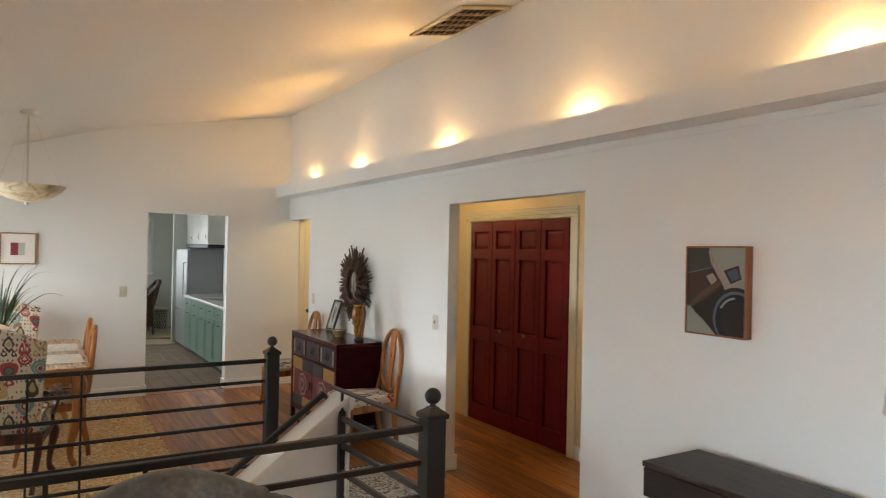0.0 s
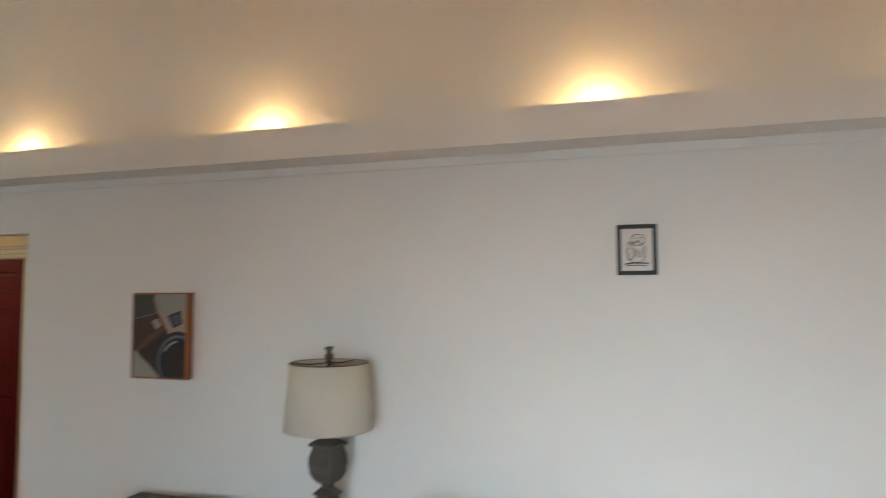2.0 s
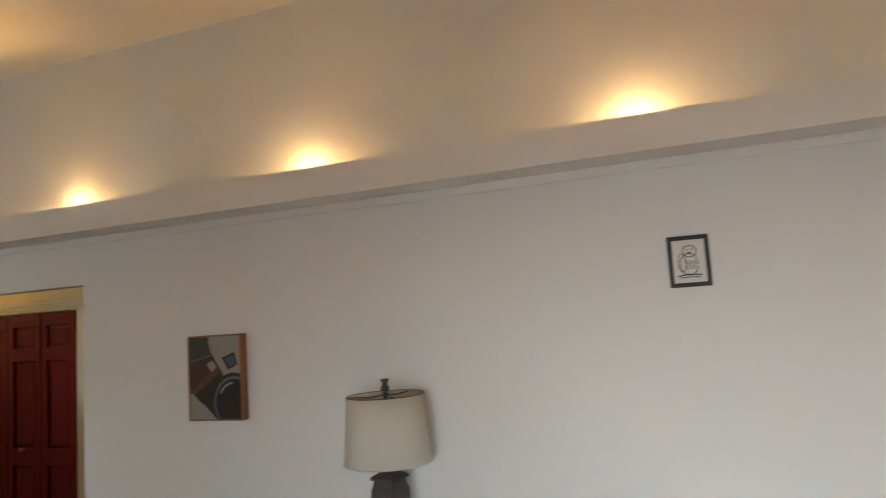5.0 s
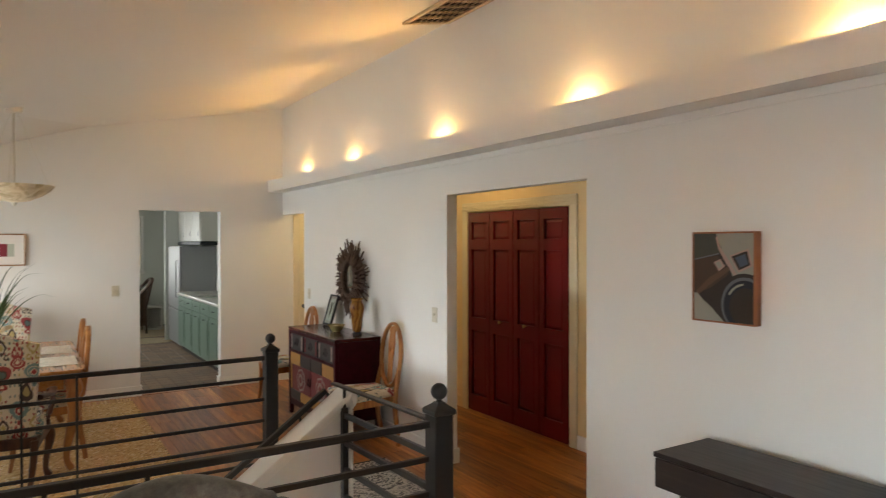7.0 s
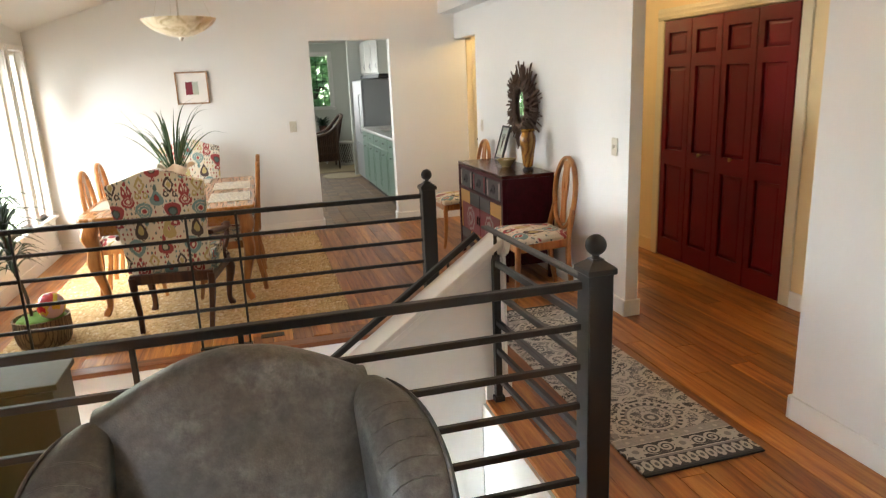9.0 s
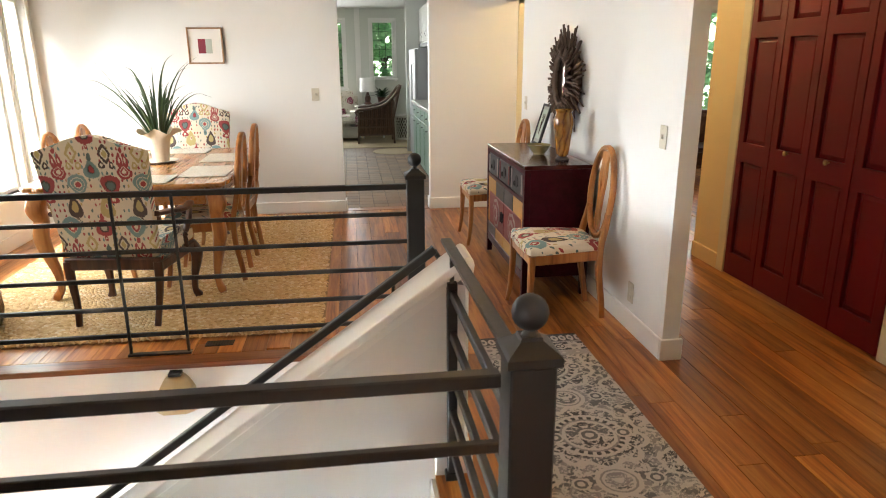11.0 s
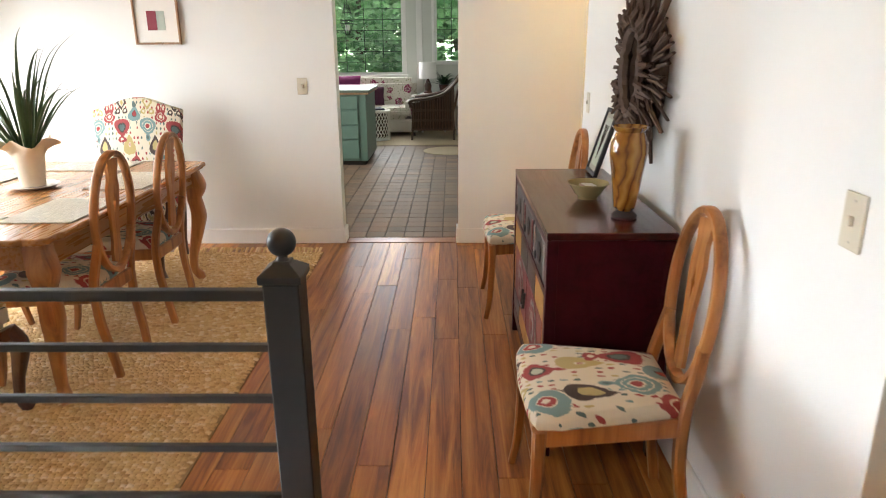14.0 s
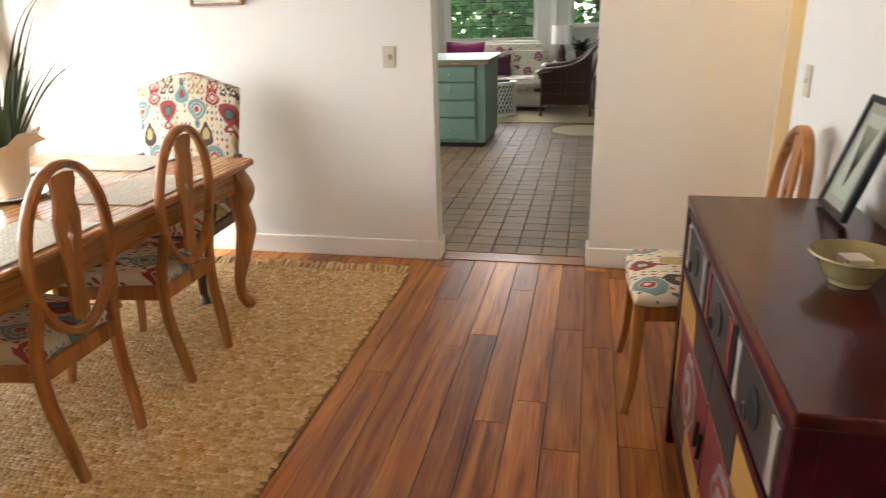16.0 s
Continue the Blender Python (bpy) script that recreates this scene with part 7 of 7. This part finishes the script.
wk = thing("wicker_chair", pose(-1.08, 5.75, 0.013, 0, 0, 90), "brown wicker armchair beside the loveseat", "armchair")
for sx in (-1, 1):
    for y, z in ((-0.30, 0.85), (0.32, 0.60)):
        part("leg", sweep([(sx * 0.30, y * 1.05, 0.0), (sx * 0.31, y, 0.35), (sx * 0.32, y, z * 0.9)], (0.035, 0.035), 8), WICKER, wk, smooth=True)
    arm = smooth_path([(sx * 0.33, 0.34, 0.50), (sx * 0.34, 0.34, 0.60), (sx * 0.34, 0.10, 0.63), (sx * 0.33, -0.15, 0.70), (sx * 0.30, -0.33, 0.86), (sx * 0.24, -0.42, 0.97)], 5)
    part("arm", sweep(arm, (0.085, 0.05), 8), WICKER, wk, smooth=True)
    for k in range(17):
        y = -0.28 + k * 0.037
        part("reed", sweep([(sx * 0.31, y, 0.16), (sx * 0.335, y, 0.60 + max(0, -y - 0.02) * 0.6)], (0.011, 0.011), 5), WICKER, wk)
    for z in (0.16, 0.30, 0.45):
        part("band", sweep([(sx * 0.31, -0.30, z), (sx * 0.32, 0.33, z)], (0.025, 0.03), 6), WICKER, wk)
WOVEN = weave_mat("woven_wicker", (0.16, 0.08, 0.042), (0.075, 0.037, 0.02), 22, 1.0)
for sx in (-1, 1):
    part("side_panel", prism([(-0.29, 0.15), (0.33, 0.15), (0.33, 0.56), (0.05, 0.60), (-0.15, 0.66), (-0.31, 0.80)], 0.008, "x", at=sx * 0.318), WOVEN, wk)
part("back_panel", hexa_back(), WOVEN, wk)
part("seat", box(-0.31, 0.31, -0.30, 0.34, 0.34, 0.40, 0.02, seg=2), WICKER, wk)
part("seat_cushion", box(-0.28, 0.28, -0.26, 0.33, 0.40, 0.47, 0.03, seg=3), FLORAL, wk, smooth=True)
for k in range(19):
    x = -0.27 + k * 0.03
    part("reed", sweep([(x, -0.29, 0.36), (x * 0.97, -0.36, 0.70), (x * 0.9, -0.43, 0.98 - 0.4 * x * x)], (0.012, 0.012), 5), WICKER, wk)
part("top_roll", sweep(smooth_path([(-0.24, -0.42, 0.97), (-0.1, -0.44, 1.0), (0.1, -0.44, 1.0), (0.24, -0.42, 0.97)], 4), (0.07, 0.05), 8), WICKER, wk, smooth=True)
part("front_band", sweep([(-0.3, 0.33, 0.2), (0.3, 0.33, 0.2)], (0.03, 0.03), 6), WICKER, wk)

et = thing("end_table", pose(-1.13, 6.52, 0.013), "white end table under the lamp", "end table")
part("top", box(-0.2, 0.24, -0.2, 0.2, 0.60, 0.63, 0.004), TRIM, et)
for sx in (-0.18, 0.2):
    for sy in (-0.18, 0.16):
        part("leg", box(sx, sx + 0.03, sy, sy + 0.03, 0, 0.6), TRIM, et)
kl = thing("table_lamp", pose(-1.20, 6.5, 0.644), "small table lamp with a white drum shade", "table lamp")
part("base", lathe([(0.07, 0.0), (0.075, 0.02), (0.05, 0.05), (0.06, 0.12), (0.03, 0.2), (0.012, 0.25)], 20), BROWNLEATHER, kl, smooth=True)
part("shade", lathe([(0.15, 0.24), (0.15, 0.25), (0.14, 0.50), (0.135, 0.50), (0.14, 0.25)], 28), SHADEW, kl, smooth=True)
kp = thing("potted_plant", pose(-0.93, 6.46, 0.644), "dark leafy plant in a terracotta pot", "plant")
part("pot", lathe([(0.06, 0.0), (0.085, 0.12), (0.09, 0.14), (0.08, 0.14), (0.02, 0.12)], 18), BROWNLEATHER, kp)
rng = random.Random(8)
for i in range(34):
    a, e = rng.random() * 6.283, rng.uniform(0.1, 1.3)
    l = rng.uniform(0.16, 0.36)
    c, s, u = math.cos(a) * math.cos(e), math.sin(a) * math.cos(e), math.sin(e)
    part("leaf", ribbon([(0, 0, 0.12), (c * l * 0.5, s * l * 0.5, 0.12 + u * l * 0.7), (c * l, s * l, 0.12 + u * l * 0.8)], 0.07, 0.1), LEAF2, kp, smooth=True)
# beaded lantern hung before the window
lt = thing("hanging_lantern", pose(-2.30, 5.2, 2.42), "small beaded hanging lantern in the sun room", "pendant lamp")
part("cord", lathe([(0.004, -0.45), (0.004, 0.0)], 6), BLACKF, lt)
cage = [(0.02, -0.86), (0.05, -0.80), (0.095, -0.70), (0.10, -0.66), (0.06, -0.55), (0.03, -0.45)]
for k in range(8):
    ca, sa = math.cos(k * math.pi / 4), math.sin(k * math.pi / 4)
    part("wire", sweep([(r * ca, r * sa, z) for r, z in cage], (0.006, 0.006), 5), MUNTIN, lt)
for r, z in cage[1:5]:
    part("hoop", sweep([(r * math.cos(i * math.pi / 8), r * math.sin(i * math.pi / 8), z) for i in range(16)], (0.006, 0.006), 5, closed=True), MUNTIN, lt)
part("candle_cup", lathe([(0.03, -0.80), (0.035, -0.72), (0.033, -0.72), (0.01, -0.79)], 12), SHADEW, lt)

# side room glimpsed past the closet: armchair under a window
window("window_9", "y", 2.1, 2.3, 3.9, 0.75, 2.1, (1, 1), depth=0.1)
sc = thing("club_chair", pose(2.72, 1.1, 0), "brown leather club chair in the side room", "armchair")
part("seat", box(-0.3, 0.3, -0.35, 0.3, 0.2, 0.45, 0.05, seg=3), BROWNLEATHER, sc, smooth=True)
part("backrest", box(-0.35, 0.35, 0.2, 0.42, 0.2, 0.85, 0.07, seg=3), BROWNLEATHER, sc, smooth=True)
for s in (-0.42, 0.28):
    part("arm", box(s, s + 0.16, -0.36, 0.3, 0.12, 0.6, 0.06, seg=3), BROWNLEATHER, sc, smooth=True)
for sx in (-0.35, 0.3):
    for sy in (-0.3, 0.3):
        part("leg", box(sx, sx + 0.05, sy, sy + 0.05, 0.0, 0.2), ESPRESSO, sc)

window("window_10", "x", -4.2, 1.2, 2.8, 0.95, 2.1, (1, 0), depth=0.1)

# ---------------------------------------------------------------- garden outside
# glowing sheets stand in for the daylit distance and backlight the leaves
shell("backdrop_north", box(-14, 12, 15.0, 15.2, -3.2, 9.0), glowing("glowing_hazy_distance", (0.60, 0.76, 0.55), 1.7), "glowing sheet for the hazy garden distance", "backdrop")
shell("backdrop_west", box(-13.2, -13.0, -16, 12, -3.2, 9.0), glowing("glowing_overcast_distance", (0.95, 0.98, 1.0), 1.6), "glowing sheet for the overcast distance", "backdrop")
shell("ground", box(-60, 60, -60, 60, -3.4, -3.2), plain("garden_ground", (0.06, 0.09, 0.03), 0.95, vary=0.5, grain=3), "green garden ground", "ground")


def leaf_mat(name, stops, trans=0.35):
    m, nt, b = nodes_of(name)
    g = nt.nodes.new("ShaderNodeNewGeometry")
    nt.links.new(ramp(nt, g.outputs["Random Per Island"], stops), b.inputs["Base Color"])
    b.inputs["Roughness"].default_value = 0.5
    b.inputs["Transmission Weight"].default_value = 0.0
    tr = nt.nodes.new("ShaderNodeBsdfTranslucent")
    nt.links.new(b.inputs["Base Color"].links[0].from_socket, tr.inputs["Color"])
    mx = nt.nodes.new("ShaderNodeMixShader")
    mx.inputs[0].default_value = trans
    out = nt.nodes["Material Output"]
    nt.links.new(b.outputs[0], mx.inputs[1]), nt.links.new(tr.outputs[0], mx.inputs[2])
    nt.links.new(mx.outputs[0], out.inputs[0])
    return m


FOLIAGE = leaf_mat("maple_foliage", [(0.0, (0.10, 0.23, 0.10)), (0.5, (0.21, 0.40, 0.18)), (1.0, (0.36, 0.55, 0.30))], 0.6)


def garden_tree(x, y, h, spread, n, seed, z0=-3.2):
    """Tapered trunk with limbs and a crown of separate lobed leaves in tiers."""
    t = thing("tree", pose(x, y, z0), "broad-leaved green garden tree behind the house", "tree", "garden trees")
    rg = random.Random(seed)
    part("trunk", sweep(smooth_path([(0, 0, 0), (0.1, 0.05, h * 0.4), (0.0, 0.1, h * 0.8), (0.1, 0.1, h)], 4), [(0.28 - 0.22 * i / 12, 0.28 - 0.22 * i / 12) for i in range(13)], 8), BARK, t, smooth=True)
    verts, faces = [], []
    for k in range(14):
        a, zz = rg.random() * 6.283, h * rg.uniform(0.35, 0.95)
        r = spread * rg.uniform(0.5, 1.0)
        part("limb", sweep([(0, 0, zz), (r * 0.5 * math.cos(a), r * 0.5 * math.sin(a), zz + 0.25), (r * math.cos(a), r * math.sin(a), zz + 0.2)], [(0.08, 0.08), (0.05, 0.05), (0.015, 0.015)], 6), BARK, t)
    lobes = [(0, -1), (0.55, -0.75), (0.35, -0.2), (1.0, 0.05), (0.4, 0.3), (0.45, 0.85), (0, 0.55), (0.0, 1.0), (0, 0.55), (-0.45, 0.85), (-0.4, 0.3), (-1.0, 0.05), (-0.35, -0.2), (-0.55, -0.75)]
    for c in range(n // 12):
        a, rr, zz = rg.random() * 6.283, spread * math.sqrt(rg.random()), h * rg.uniform(0.15, 1.1)
        cx, cy = rr * math.cos(a), rr * math.sin(a)
        for k in range(12):
            s = rg.uniform(0.07, 0.15)
            px, py, pz = cx + rg.gauss(0, 0.22), cy + rg.gauss(0, 0.22), zz + rg.gauss(0, 0.10)
            q = Euler((rg.gauss(0.35, 0.4), rg.gauss(0, 0.4), rg.random() * 6.283)).to_matrix()
            b = len(verts)
            verts.extend([tuple(Vector((px, py, pz)) + q @ Vector((u * s, v * s, -0.2 * s * (u * u + v * v)))) for u, v in lobes])
            faces.append(tuple(range(b, b + len(lobes))))
    me = bpy.data.meshes.new("crown")
    me.from_pydata(verts, [], faces)
    me.materials.append(FOLIAGE)
    ob = new("crown", me)
    ob.parent = t
    return t


garden_tree(-2.7, 9.2, 6.0, 2.0, 8000, 31)
garden_tree(-0.7, 10.2, 6.4, 2.1, 7500, 32)
garden_tree(-4.6, 10.5, 6.8, 2.2, 5000, 33)
garden_tree(3.2, 5.2, 6.2, 2.1, 8000, 34)


# ---------------------------------------------------------------- floor boards
def slab(x0, x1, y0, y1):
    return box(x0, x1, y0, y1, -0.25, -0.022)

bm = slab(WEST, 1.75, STAIR_Y1 + 0.1, 0.0)
box(STAIR_X + 0.1, 1.75, STAIR_Y0 - 0.1, STAIR_Y1 + 0.1, -0.25, -0.022, bm=bm)
box(WEST, 0.09, SOUTH, STAIR_Y0 - 0.1, -0.25, -0.022, bm=bm)
box(0.0, 4.4, 0.0, 2.1, -0.25, -0.022, bm=bm)
box(1.75, 4.4, -5.6, 0.0, -0.25, -0.022, bm=bm)
floor = shell("floor", bm, SUB, "reddish brown wood plank floor", "floor")

rng = random.Random(7)
unit = bpy.data.meshes.new("plank")
ubm = box(-0.5, 0.5, -0.5, 0.5, -1, 0)
ubm.to_mesh(unit)
ubm.free()
unit.materials.append(FLOORW)
PW = 0.127


def in_hole(x0, x1, y0, y1):
    return x0 < STAIR_X - 0.005 and y1 > STAIR_Y0 + 0.005 and y0 < STAIR_Y1 - 0.07


def plank(x0, x1, y0, y1):
    ob = new("plank", unit)
    ob.parent = floor
    ob.location = ((x0 + x1) / 2, (y0 + y1) / 2, -0.0005 * rng.random())
    ob.scale = (x1 - x0 - 0.003, y1 - y0 - 0.003, 0.02)


rest = bmesh.new()
col = 0
x = STAIR_X - PW * 24
while x < 1.7:
    x0, x1 = max(x, WEST), min(x + PW, 1.75)
    y = SOUTH - rng.random() * 1.2
    while y < 0:
        y2 = y + rng.choice((0.9, 1.2, 1.5, 1.8, 2.1))
        a, b = max(y, SOUTH), min(y2, 0.0)
        y = y2
        if x0 > 0.05:
            a = max(a, -5.6)
        if b - a < 0.02 or x1 - x0 < 0.01:
            continue
        spans = [(a, b)]
        if x0 < STAIR_X - 0.01:
            spans = [s for s in ((a, min(b, STAIR_Y0)), (max(a, STAIR_Y1 + 0.09), b)) if s[1] - s[0] > 0.03]
        for s0, s1 in spans:
            near = (x0 > -1.9 and s1 > -6.6) or (x0 > -4.4 and s0 > -3.5 and (x0 < -3.6 or s0 > -0.6 or s1 < -2.6))
            if near and x1 > -4.3 and s0 > -7.0:
                plank(x0, x1, s0, s1)
            else:
                box(x0 + 0.0015, x1 - 0.0015, s0 + 0.0015, s1 - 0.0015, -0.02, 0.0, bm=rest)
    x += PW
box(1.76, 4.4, -5.6, 2.1, -0.02, 0.0, bm=rest)
box(0.15, 1.75, 0.14, 2.1, -0.02, 0.0, bm=rest)
tagged(part("boards", rest, FLOORW, floor), kind="stuff")
# wooden nosing round the stairwell
shell("trim_nosing", box(WEST, STAIR_X, STAIR_Y1 - 0.02, STAIR_Y1 + 0.088, -0.03, 0.001, 0.004), NOSE, "wooden nosing along the stairwell edge", "nosing")

# ---------------------------------------------------------------- kitchen tiles
kf = shell("floor_kitchen", box(-4.2, 0.0, 0.131, KY, -0.06, -0.004), GROUT, "square brown clay tile kitchen floor", "floor")
tile_me = bpy.data.meshes.new("tile")
tb = box(-0.0725, 0.0725, -0.0725, 0.0725, -0.004, 0.0045, 0.003)
tb.to_mesh(tile_me)
tb.free()
tile_me.materials.append(TILE)
nt = TILE.node_tree
bs = nt.nodes["Principled BSDF"]
src = bs.inputs["Base Color"].links[0].from_socket
tone = ramp(nt, nt.nodes.new("ShaderNodeObjectInfo").outputs["Random"], [(0.0, (0.80, 0.80, 0.80)), (0.5, (1.0, 0.98, 0.96)), (1.0, (1.2, 1.12, 1.03))])
nt.links.new(mix(nt, 1.0, src, tone, "MULTIPLY"), bs.inputs["Base Color"])
rest = bmesh.new()
for i in range(27):
    for j in range(44):
        x, y = -4.12 + i * 0.151, 0.215 + j * 0.151
        if -2.35 < x < -0.58 and y < 3.95:
            ob = new("tile", tile_me)
            ob.parent = kf
            ob.location = (x, y, rng.uniform(-0.0006, 0.0))
        elif y < 5.0:
            box(x - 0.0725, x + 0.0725, y - 0.0725, y + 0.0725, -0.004, 0.0045, bm=rest)
tagged(part("tiles", rest, TILE, kf), kind="stuff")
